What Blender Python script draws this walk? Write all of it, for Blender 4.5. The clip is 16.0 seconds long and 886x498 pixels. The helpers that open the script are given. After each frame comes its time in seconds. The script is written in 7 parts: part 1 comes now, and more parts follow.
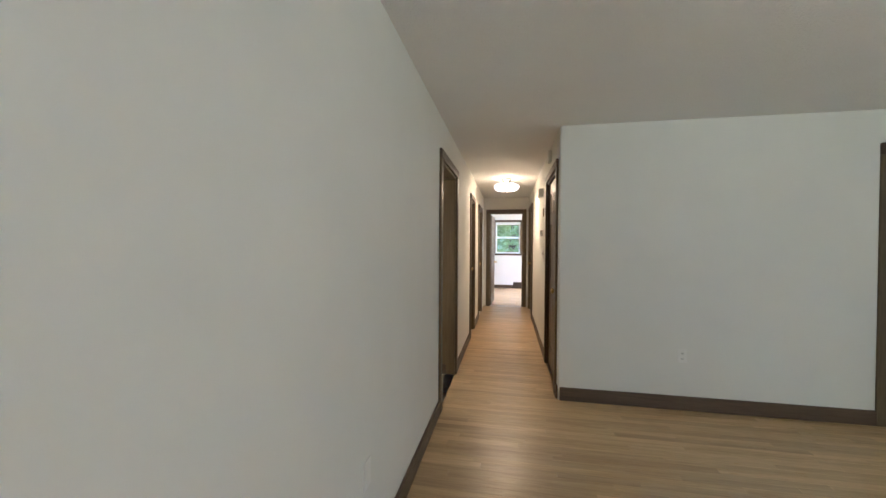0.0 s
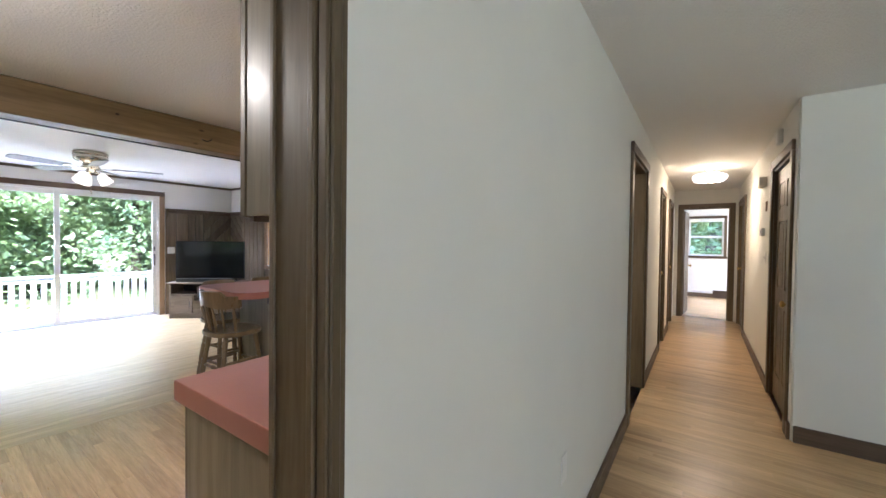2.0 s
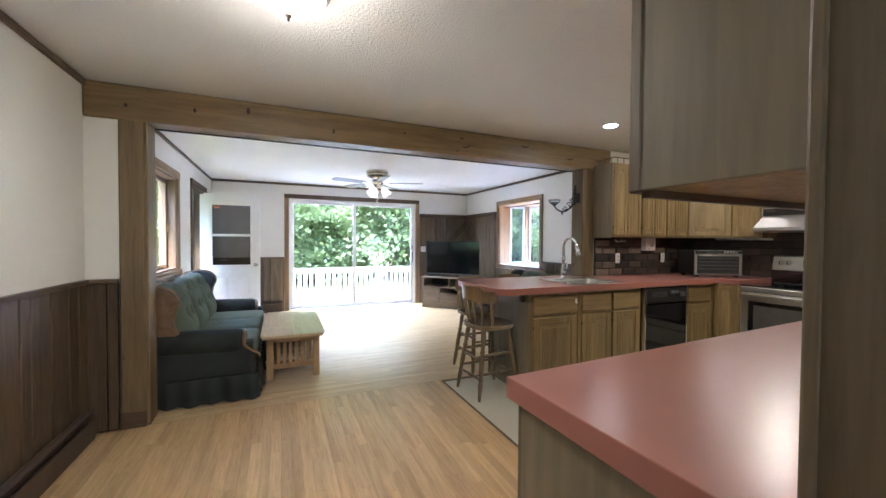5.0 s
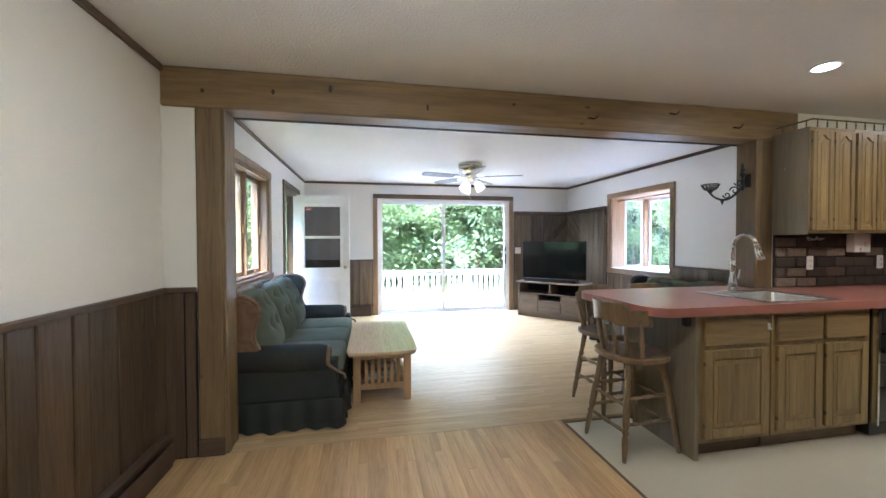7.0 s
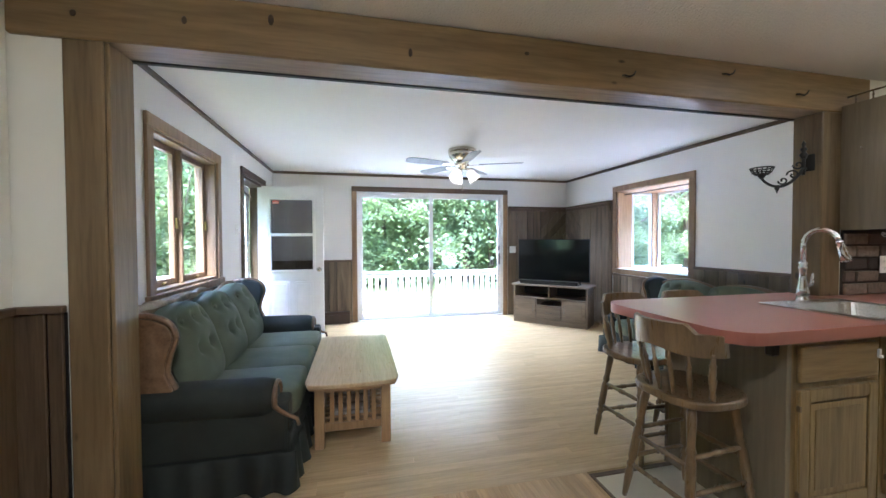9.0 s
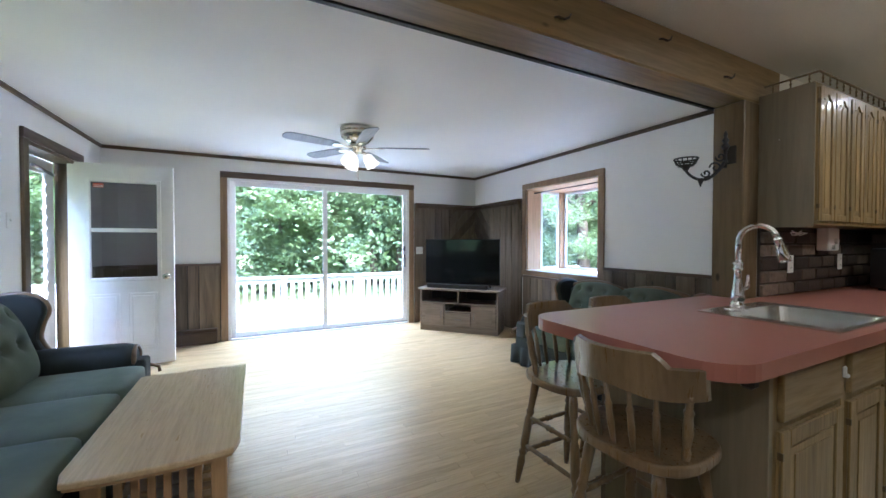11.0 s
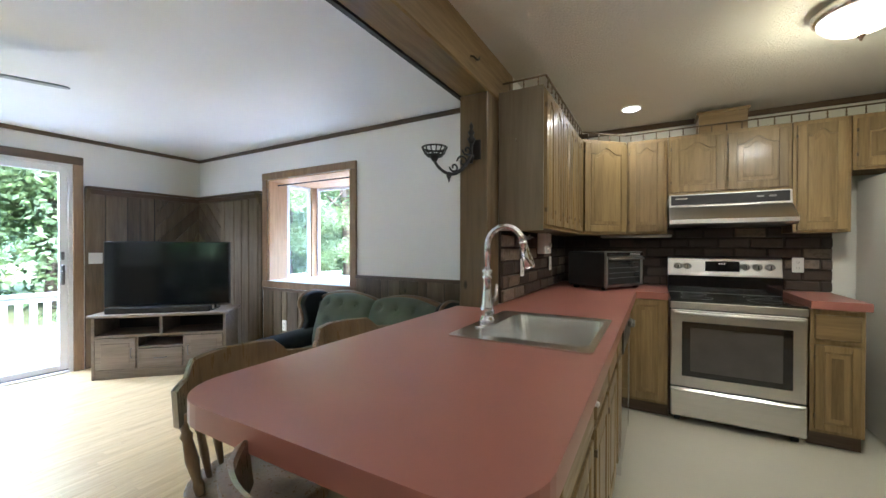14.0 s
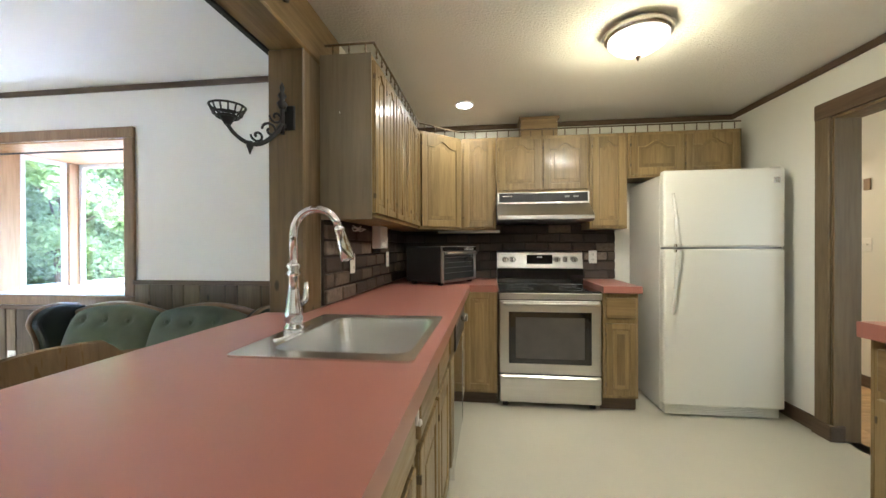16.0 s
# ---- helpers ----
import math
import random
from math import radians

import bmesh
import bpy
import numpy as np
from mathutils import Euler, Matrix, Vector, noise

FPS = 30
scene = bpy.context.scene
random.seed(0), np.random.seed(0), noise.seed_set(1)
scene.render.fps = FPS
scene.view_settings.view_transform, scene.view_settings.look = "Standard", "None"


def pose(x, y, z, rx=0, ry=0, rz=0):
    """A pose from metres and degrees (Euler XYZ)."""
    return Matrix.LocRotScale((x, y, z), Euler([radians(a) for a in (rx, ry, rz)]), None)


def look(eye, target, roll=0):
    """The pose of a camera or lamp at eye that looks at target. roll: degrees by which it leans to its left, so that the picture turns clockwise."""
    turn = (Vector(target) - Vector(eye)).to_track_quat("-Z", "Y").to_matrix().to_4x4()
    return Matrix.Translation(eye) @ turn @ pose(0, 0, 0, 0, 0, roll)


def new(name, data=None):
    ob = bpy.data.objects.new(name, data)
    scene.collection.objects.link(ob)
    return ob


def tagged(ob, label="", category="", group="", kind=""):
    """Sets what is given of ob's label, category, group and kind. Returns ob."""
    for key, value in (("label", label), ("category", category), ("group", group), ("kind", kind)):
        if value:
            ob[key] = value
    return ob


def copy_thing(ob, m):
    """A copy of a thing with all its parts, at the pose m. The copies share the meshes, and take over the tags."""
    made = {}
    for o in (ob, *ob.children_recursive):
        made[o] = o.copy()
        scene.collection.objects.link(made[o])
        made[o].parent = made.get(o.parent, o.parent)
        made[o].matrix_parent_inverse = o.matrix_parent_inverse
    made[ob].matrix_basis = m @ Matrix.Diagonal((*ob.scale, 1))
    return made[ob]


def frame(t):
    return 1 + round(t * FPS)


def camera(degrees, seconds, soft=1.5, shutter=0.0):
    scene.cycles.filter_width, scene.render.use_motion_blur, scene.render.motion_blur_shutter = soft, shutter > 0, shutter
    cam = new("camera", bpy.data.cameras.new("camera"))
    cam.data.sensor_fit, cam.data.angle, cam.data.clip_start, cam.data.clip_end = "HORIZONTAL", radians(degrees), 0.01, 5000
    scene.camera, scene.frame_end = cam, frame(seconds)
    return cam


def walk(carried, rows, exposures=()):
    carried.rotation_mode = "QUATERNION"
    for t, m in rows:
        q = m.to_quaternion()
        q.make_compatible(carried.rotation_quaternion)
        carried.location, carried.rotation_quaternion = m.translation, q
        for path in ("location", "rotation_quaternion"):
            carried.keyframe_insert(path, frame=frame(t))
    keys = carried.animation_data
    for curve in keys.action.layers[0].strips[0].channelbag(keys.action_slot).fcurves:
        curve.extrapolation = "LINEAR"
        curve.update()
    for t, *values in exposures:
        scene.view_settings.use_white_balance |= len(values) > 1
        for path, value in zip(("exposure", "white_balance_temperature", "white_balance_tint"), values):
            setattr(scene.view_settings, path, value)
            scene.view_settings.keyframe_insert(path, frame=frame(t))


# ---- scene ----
cam = camera(99.4, 16.0)
PATH = [
    (0, (-0.255, 0.228, 1.347), (-0.634, 2.191, 1.321), 0.34),
    (0.5, (-0.281, 0.202, 1.360), (-0.891, 2.106, 1.327), 0.48),
    (1, (-0.303, 0.162, 1.355), (-1.118, 1.989, 1.322), 0.53),
    (1.5, (-0.332, 0.119, 1.352), (-1.328, 1.852, 1.316), 0.67),
    (2, (-0.349, 0.097, 1.355), (-1.514, 1.722, 1.316), 0.69),
    (2.5, (-0.369, 0.072, 1.357), (-1.688, 1.575, 1.314), 0.60),
    (3, (-0.398, 0.050, 1.353), (-1.854, 1.421, 1.303), 0.59),
    (3.5, (-0.445, 0.026, 1.336), (-2.022, 1.256, 1.287), 0.47),
    (4, (-0.522, -0.006, 1.334), (-2.200, 1.080, 1.289), 0.57),
    (4.5, (-0.618, -0.025, 1.338), (-2.384, 0.912, 1.294), 0.40),
    (5, (-0.740, -0.051, 1.317), (-2.575, 0.742, 1.274), 0.38),
    (7.3, (-1.559, -0.022, 1.314), (-3.526, 0.336, 1.271), -0.05),
    (7.5, (-1.623, -0.018, 1.307), (-3.591, 0.336, 1.262), 0.05),
    (8, (-1.800, 0.014, 1.308), (-3.768, 0.366, 1.265), 0.12),
    (8.5, (-1.971, 0.046, 1.305), (-3.934, 0.427, 1.265), 0.02),
    (10.8, (-2.700, 0.373, 1.282), (-4.515, 1.213, 1.235), -0.13),
    (11, (-2.755, 0.408, 1.270), (-4.544, 1.301, 1.234), 0.07),
    (11.5, (-2.863, 0.525, 1.266), (-4.571, 1.565, 1.229), 0.18),
    (12, (-2.944, 0.667, 1.259), (-4.546, 1.865, 1.228), 0.19),
    (12.5, (-3.011, 0.787, 1.261), (-4.477, 2.147, 1.237), 0.29),
    (13, (-3.073, 0.906, 1.263), (-4.386, 2.415, 1.243), 0.29),
    (13.5, (-3.136, 1.001, 1.266), (-4.287, 2.637, 1.248), 0.20),
    (14, (-3.167, 1.109, 1.268), (-4.152, 2.850, 1.255), 0.09),
    (14.5, (-3.167, 1.241, 1.270), (-3.984, 3.066, 1.257), 0.17),
    (15, (-3.158, 1.336, 1.263), (-3.803, 3.229, 1.248), 0.08),
    (15.5, (-3.151, 1.396, 1.245), (-3.603, 3.344, 1.229), -0.02),
    (16, (-3.146, 1.425, 1.223), (-3.389, 3.410, 1.213), -0.21),
]
SKY, SUN = 0.25, 1.5
EXPOSURES = [(0.0, 4.7, 5850, 18), (2.5, 4.85, 5600, 17), (3.5, 4.65, 5600, 17), (5.0, 4.85, 5550, 15), (8.5, 4.85, 5400, 13), (11.0, 4.4, 5250, 11), (12.5, 4.1, 5250, 11), (14.0, 4.75, 5550, 9), (16.0, 5.25, 5800, 8)]
walk(cam, [(t, look(eye, target, roll)) for t, eye, target, roll in PATH], EXPOSURES)

# ---- world, sun and lamps ----
world = bpy.data.worlds.new("world")
scene.world = world
world.use_nodes = True
wn = world.node_tree
sky = wn.nodes.new("ShaderNodeTexSky")
sky.sky_type, sky.sun_disc = "NISHITA", False
sky.sun_elevation, sky.sun_rotation = radians(60), radians(100)
wn.links.new(sky.outputs[0], wn.nodes["Background"].inputs[0])
wn.nodes["Background"].inputs[1].default_value = SKY

sun = new("sun", bpy.data.lights.new("sun", "SUN"))
sun.data.energy, sun.data.angle, sun.data.color = SUN, radians(12), (1.0, 0.97, 0.92)
# a veiled sun stands high in the east, behind the house
az, el = radians(100), radians(60)
way_to_sun = Vector((math.sin(az) * math.cos(el), math.cos(az) * math.cos(el), math.sin(el)))
sun.matrix_world = look(way_to_sun * 30, (0, 0, 0))


def bulb(name, x, y, z, watts, size, color=(1.0, 0.84, 0.62)):
    ob = new(name, bpy.data.lights.new(name, "POINT"))
    ob.data.energy, ob.data.shadow_soft_size, ob.data.color = watts, size, color
    ob.matrix_world = pose(x, y, z)
    return ob


def sky_panel(name, m, w, h, watts, color=(0.93, 0.97, 1.0)):
    ob = new(name, bpy.data.lights.new(name, "AREA"))
    ob.data.shape, ob.data.size, ob.data.size_y = "RECTANGLE", w, h
    ob.data.energy, ob.data.color = watts, color
    ob.matrix_world = m
    return ob


CEIL = 2.37
bulb("kitchen_lamp_light", -2.36, 3.53, CEIL - 0.15, 0.6, 0.12, (1.0, 0.84, 0.50))
bulb("dining_lamp_light", -2.41, -0.02, CEIL - 0.15, 0.6, 0.12, (1.0, 0.87, 0.66))
bulb("hall_lamp_light", -0.40, 6.14, CEIL - 0.15, 0.36, 0.12, (1.0, 0.74, 0.46))
bulb("fan_lamp_light", -6.40, 1.30, CEIL - 0.35, 0.03, 0.05, (1.0, 0.90, 0.74))
# the bowls and recessed cans throw most of their light down
down = lambda x, y, z: look((x, y, z), (x, y + 0.001, 0))
for name, x, y, watts, size in (("kitchen_bowl_light", -2.36, 3.53, 0.5, 0.26), ("dining_bowl_light", -2.41, -0.02, 0.6, 0.26), ("hall_bowl_light", -0.40, 6.14, 0.75, 0.2), ("can_light_stove", -3.34, 4.465, 0.15, 0.12), ("can_light_sink", -3.28, 2.69, 0.15, 0.12)):
    ob = sky_panel(name, down(x, y, CEIL - (0.02 if size == 0.12 else 0.17)), size, size, watts, (1.0, 0.76, 0.48) if name == "hall_bowl_light" else (1.0, 0.92, 0.78))
    ob.data.shape = "DISK"
# daylight at assumed, unseen windows of living room and bedroom, and over the sliding door
sky_panel("living_window_light", look((2.4, -1.15, 1.45), (1.4, 3.0, 1.2)), 2.0, 1.3, 1.0)
# lamp added at a made-up east opening to brighten the bedroom
sky_panel("bedroom_window_light", look((1.48, 10.3, 1.5), (-1.0, 10.3, 1.3)), 1.3, 1.1, 2)
# panel added out of view above the door head, boosts the sky's light
sky_panel("slider_sky_light", look((-8.75, 1.3, 2.55), (-6.6, 1.3, 0.4)), 2.4, 0.7, 48)

# ---- materials ----
def nodes_of(name):
    m = bpy.data.materials.new(name)
    m.use_nodes = True
    return m, m.node_tree, m.node_tree.nodes["Principled BSDF"]


def link(t, a, b):
    t.links.new(a, b)


def coords(t, scale=(1, 1, 1), spread=0.0):
    tc = t.nodes.new("ShaderNodeTexCoord")
    mp = t.nodes.new("ShaderNodeMapping")
    mp.inputs["Scale"].default_value = scale
    src = tc.outputs["Object"]
    if spread:
        info = t.nodes.new("ShaderNodeObjectInfo")
        geo = t.nodes.new("ShaderNodeNewGeometry")
        add = t.nodes.new("ShaderNodeMath")
        add.operation = "ADD"
        link(t, info.outputs["Random"], add.inputs[0])
        link(t, geo.outputs["Random Per Island"], add.inputs[1])
        mul = t.nodes.new("ShaderNodeVectorMath")
        mul.operation = "SCALE"
        mul.inputs[0].default_value = (spread, spread * 1.7, spread * 2.3)
        link(t, add.outputs[0], mul.inputs["Scale"])
        va = t.nodes.new("ShaderNodeVectorMath")
        link(t, src, va.inputs[0])
        link(t, mul.outputs[0], va.inputs[1])
        src = va.outputs[0]
    link(t, src, mp.inputs[0])
    return mp.outputs[0]


def noise_tex(t, vec, scale, detail=3.0, rough=0.55, distort=0.0):
    n = t.nodes.new("ShaderNodeTexNoise")
    n.inputs["Scale"].default_value, n.inputs["Detail"].default_value = scale, detail
    n.inputs["Roughness"].default_value, n.inputs["Distortion"].default_value = rough, distort
    link(t, vec, n.inputs["Vector"])
    return n.outputs["Fac"]


def ramp(t, fac, *stops):
    r = t.nodes.new("ShaderNodeValToRGB")
    while len(r.color_ramp.elements) < len(stops):
        r.color_ramp.elements.new(0.5)
    for e, (p, c) in zip(r.color_ramp.elements, stops):
        e.position, e.color = p, (*c, 1) if len(c) == 3 else c
    link(t, fac, r.inputs[0])
    return r.outputs[0]


def mixed(t, fac, a, b, mode="MIX"):
    m = t.nodes.new("ShaderNodeMix")
    m.data_type, m.blend_type = "RGBA", mode
    for sock, v in ((m.inputs["Factor"], fac), (m.inputs[6], a), (m.inputs[7], b)):
        if hasattr(v, "is_linked"):
            link(t, v, sock)
        elif isinstance(v, (int, float)):
            sock.default_value = v
        else:
            sock.default_value = (*v, 1)
    return m.outputs[2]


def bumped(t, bsdf, height, strength, distance=0.002):
    b = t.nodes.new("ShaderNodeBump")
    b.inputs["Strength"].default_value, b.inputs["Distance"].default_value = strength, distance
    link(t, height, b.inputs["Height"])
    link(t, b.outputs[0], bsdf.inputs["Normal"])


def paint(name, color, rough=0.6, grain=180, relief=0.15, blotch=0.04, dist=0.002):
    m, t, b = nodes_of(name)
    v = coords(t)
    big = noise_tex(t, v, 1.3, 4)
    lo, hi = [tuple(c * k for c in color) for k in (1 - blotch, 1 + blotch)]
    link(t, ramp(t, big, (0.3, lo), (0.7, hi)), b.inputs["Base Color"])
    b.inputs["Roughness"].default_value = rough
    bumped(t, b, noise_tex(t, v, grain, 3), relief, dist)
    return m


def wood(name, dark, light, axis, rough=0.4, grain=26.0, spread=5.0, vary=0.25, knots=False, coat=0.0):
    """Wood with its grain along the axis, in metres; each piece differs."""
    m, t, b = nodes_of(name)
    sc = [1.0, 1.0, 1.0]
    sc["xyz".index(axis)] = 0.07
    v = coords(t, sc, spread)
    fine = noise_tex(t, v, grain * 4, 5, 0.6, 0.3)
    broad = noise_tex(t, v, grain * 0.45, 3, 0.5, 1.2)
    c = ramp(t, broad, (0.3, dark), (0.7, light))
    c2 = mixed(t, 0.26, c, ramp(t, fine, (0.35, tuple(k * 0.62 for k in dark)), (0.6, light)))
    geo = t.nodes.new("ShaderNodeNewGeometry")
    info = t.nodes.new("ShaderNodeObjectInfo")
    add = t.nodes.new("ShaderNodeMath")
    add.operation = "ADD"
    link(t, geo.outputs["Random Per Island"], add.inputs[0])
    link(t, info.outputs["Random"], add.inputs[1])
    fr = t.nodes.new("ShaderNodeMath")
    fr.operation = "FRACT"
    link(t, add.outputs[0], fr.inputs[0])
    tone = ramp(t, fr.outputs[0], (0.0, (1 - vary,) * 3), (1.0, (1 + vary * 0.6,) * 3))
    out = mixed(t, 1.0, c2, tone, "MULTIPLY")
    if knots:
        sk = [2.2, 2.2, 2.2]
        sk["xyz".index(axis)] = 1.0
        vk = coords(t, sk, spread)
        vo = t.nodes.new("ShaderNodeTexVoronoi")
        vo.inputs["Scale"].default_value = 2.4
        link(t, vk, vo.inputs["Vector"])
        out = mixed(t, ramp(t, vo.outputs["Distance"], (0.035, (1, 1, 1)), (0.075, (0, 0, 0))), out, tuple(k * 0.25 for k in dark))
    link(t, out, b.inputs["Base Color"])
    link(t, ramp(t, fine, (0.3, (rough + 0.12,) * 3), (0.7, (rough - 0.04,) * 3)), b.inputs["Roughness"])
    b.inputs["Coat Weight"].default_value, b.inputs["Coat Roughness"].default_value = coat, 0.15
    bumped(t, b, fine, 0.12, 0.001)
    return m


def plain(name, color, rough=0.4, metal=0.0, grain=90.0, vary=0.1, relief=0.03, coat=0.0):
    m, t, b = nodes_of(name)
    v = coords(t)
    n = noise_tex(t, v, grain * 0.1, 4)
    link(t, ramp(t, n, (0.3, tuple(c * (1 - vary) for c in color)), (0.7, tuple(min(1, c * (1 + vary)) for c in color))), b.inputs["Base Color"])
    n2 = noise_tex(t, v, grain, 3)
    b.inputs["Roughness"].default_value = rough
    b.inputs["Metallic"].default_value, b.inputs["Coat Weight"].default_value = metal, coat
    if relief:
        bumped(t, b, n2, relief, 0.001)
    return m


def brushed(name, color, rough, stretch):
    m, t, b = nodes_of(name)
    n = noise_tex(t, coords(t, stretch), 60, 4)
    b.inputs["Metallic"].default_value = 1.0
    dull = tuple(c * 0.92 for c in color)
    link(t, ramp(t, n, (0.2, dull), (0.8, color)), b.inputs["Base Color"])
    b.inputs["Roughness"].default_value = rough
    return m


def glass(name, tint=(1, 1, 1), rough=0.0, gloss=0.06):
    """Thin window glass: mostly clear, with a weak mirror."""
    m = bpy.data.materials.new(name)
    m.use_nodes = True
    t = m.node_tree
    out = t.nodes["Material Output"]
    t.nodes.remove(t.nodes["Principled BSDF"])
    tr, gl = t.nodes.new("ShaderNodeBsdfTransparent"), t.nodes.new("ShaderNodeBsdfGlossy")
    tr.inputs[0].default_value = (*tint, 1)
    gl.inputs["Roughness"].default_value = rough
    mx, lw = t.nodes.new("ShaderNodeMixShader"), t.nodes.new("ShaderNodeLayerWeight")
    lw.inputs["Blend"].default_value = 0.5
    pw, ml = t.nodes.new("ShaderNodeMath"), t.nodes.new("ShaderNodeMath")
    pw.operation, ml.operation = "POWER", "MULTIPLY_ADD"
    pw.inputs[1].default_value = 5.0
    ml.inputs[1].default_value, ml.inputs[2].default_value = 0.6, gloss * 0.5
    link(t, lw.outputs["Facing"], pw.inputs[0])
    link(t, pw.outputs[0], ml.inputs[0])
    link(t, ml.outputs[0], mx.inputs[0])
    link(t, tr.outputs[0], mx.inputs[1])
    link(t, gl.outputs[0], mx.inputs[2])
    link(t, mx.outputs[0], out.inputs[0])
    return m


def lit(name, color, strength):
    m, t, b = nodes_of(name)
    b.inputs["Base Color"].default_value = (*color, 1)
    b.inputs["Emission Color"].default_value = (*color, 1)
    b.inputs["Emission Strength"].default_value = strength
    b.inputs["Roughness"].default_value = 0.3
    return m


M_WALL = paint("wall_paint", (0.74, 0.735, 0.68), 0.72, 160, 0.08, 0.03)
M_WALLF = paint("white_wall_paint", (0.82, 0.81, 0.79), 0.6, 160, 0.08, 0.02)
M_CEIL = paint("textured_ceiling_paint", (0.80, 0.795, 0.77), 0.8, 75, 0.9, 0.02, 0.007)
M_CEILS = paint("smooth_ceiling_paint", (0.82, 0.82, 0.81), 0.7, 12, 0.12, 0.02, 0.004)
M_OAKX = wood("oak_strip_x", (0.40, 0.255, 0.115), (0.62, 0.43, 0.22), "x", 0.30, 22, 5, 0.18)
M_OAKY = wood("oak_strip_y", (0.47, 0.335, 0.175), (0.62, 0.465, 0.265), "y", 0.34, 22, 5, 0.09)
M_PINE = wood("dark_pine_boards", (0.085, 0.062, 0.038), (0.20, 0.148, 0.095), "z", 0.42, 20, 7, 0.5, True)
# darker, redder boards for the dining wainscot
M_PINED = wood("darker_pine_boards", (0.052, 0.034, 0.020), (0.135, 0.090, 0.052), "z", 0.42, 20, 7, 0.45, True)
M_TRIM = wood("dark_stained_trim", (0.090, 0.064, 0.034), (0.165, 0.118, 0.064), "z", 0.42, 24, 6, 0.2)
M_TRIMX = wood("dark_stained_trim_x", (0.075, 0.048, 0.03), (0.13, 0.085, 0.052), "x", 0.42, 24, 6, 0.2)
M_TRIMY = wood("dark_stained_trim_y", (0.075, 0.048, 0.03), (0.13, 0.085, 0.052), "y", 0.42, 24, 6, 0.2)
M_BEAM = wood("stained_beam", (0.145, 0.096, 0.040), (0.28, 0.19, 0.088), "y", 0.38, 14, 6, 0.2, True)
M_POST = wood("stained_post", (0.115, 0.077, 0.036), (0.215, 0.15, 0.074), "z", 0.42, 14, 6, 0.2, True)
M_CAB = wood("honey_oak_cabinet", (0.18, 0.118, 0.046), (0.33, 0.232, 0.098), "z", 0.40, 18, 5, 0.18, False, 0.25)
M_CABX = wood("honey_oak_rail", (0.18, 0.115, 0.045), (0.31, 0.212, 0.092), "x", 0.33, 18, 5, 0.18, False, 0.25)
M_CABS = wood("grey_brown_side_panel", (0.145, 0.12, 0.075), (0.23, 0.19, 0.124), "z", 0.36, 10, 5, 0.12, False, 0.2)
M_CASE = wood("golden_window_casing", (0.20, 0.125, 0.068), (0.33, 0.22, 0.13), "z", 0.4, 22, 5, 0.15)
M_BAYW = wood("pale_bay_lining", (0.40, 0.235, 0.11), (0.53, 0.335, 0.175), "z", 0.5, 12, 4, 0.1)
M_STOOL = wood("oak_stool", (0.12, 0.078, 0.038), (0.23, 0.155, 0.080), "z", 0.28, 20, 5, 0.15, False, 0.6)
M_TABLE = wood("light_oak_table", (0.43, 0.31, 0.175), (0.57, 0.435, 0.265), "x", 0.3, 20, 5, 0.12, False, 0.2)
M_TABLEL = wood("oak_table_leg", (0.30, 0.185, 0.085), (0.46, 0.30, 0.155), "z", 0.34, 20, 5, 0.12, False, 0.2)
M_STAND = wood("grey_oak_stand", (0.15, 0.115, 0.085), (0.25, 0.20, 0.155), "x", 0.5, 20, 4, 0.12)
M_WALNUT = wood("carved_walnut_trim", (0.10, 0.056, 0.029), (0.22, 0.135, 0.074), "x", 0.32, 20, 4, 0.1, False, 0.3)
M_RED = plain("red_laminate", (0.35, 0.142, 0.108), 0.29, 0, 60, 0.03, 0.0)
M_VINYL = paint("beige_sheet_vinyl", (0.52, 0.49, 0.39), 0.35, 60, 0.06, 0.05)
M_STEEL = brushed("brushed_steel", (0.62, 0.61, 0.58), 0.30, (0.05, 1, 1))
M_SINK = brushed("satin_sink_steel", (0.74, 0.74, 0.73), 0.27, (1, 0.15, 1))
M_CHROME = plain("chrome", (0.80, 0.80, 0.81), 0.13, 1.0, 60, 0.03, 0)
M_NICKEL = plain("brushed_nickel", (0.66, 0.62, 0.55), 0.25, 1.0, 120, 0.05, 0.02)
M_BRASS = plain("old_brass", (0.52, 0.36, 0.14), 0.28, 1.0, 120, 0.1, 0.03)
M_IRON = plain("black_cast_iron", (0.014, 0.013, 0.012), 0.5, 0.3, 160, 0.2, 0.1)
M_BLACK = plain("black_plastic", (0.015, 0.015, 0.016), 0.3, 0, 150, 0.1, 0.02)
M_BGLASS = plain("black_glass", (0.008, 0.008, 0.009), 0.06, 0, 50, 0.1, 0, 0.5)
M_SCREEN = plain("tv_screen", (0.006, 0.007, 0.008), 0.09, 0, 50, 0.1, 0)
M_GREYM = plain("grey_metal", (0.20, 0.20, 0.20), 0.35, 0.8, 120, 0.08, 0.02)
M_HEAT = plain("brown_heater_enamel", (0.07, 0.045, 0.032), 0.4, 0, 120, 0.1, 0.02)
M_WHITE = plain("white_gloss_paint", (0.80, 0.80, 0.80), 0.32, 0, 100, 0.03, 0.02)
M_PLASTIC = plain("white_plastic", (0.78, 0.77, 0.73), 0.35, 0, 100, 0.04, 0.01)
M_FRIDGE = paint("white_fridge_enamel", (0.70, 0.69, 0.62), 0.28, 260, 0.12, 0.01, 0.001)
M_DECK = plain("white_deck_paint", (0.45, 0.45, 0.46), 0.6, 0, 80, 0.06, 0.06)
M_GLASS = glass("window_glass")
M_SHADE = lit("lit_frosted_shade", (1.0, 0.93, 0.78), 0.12)
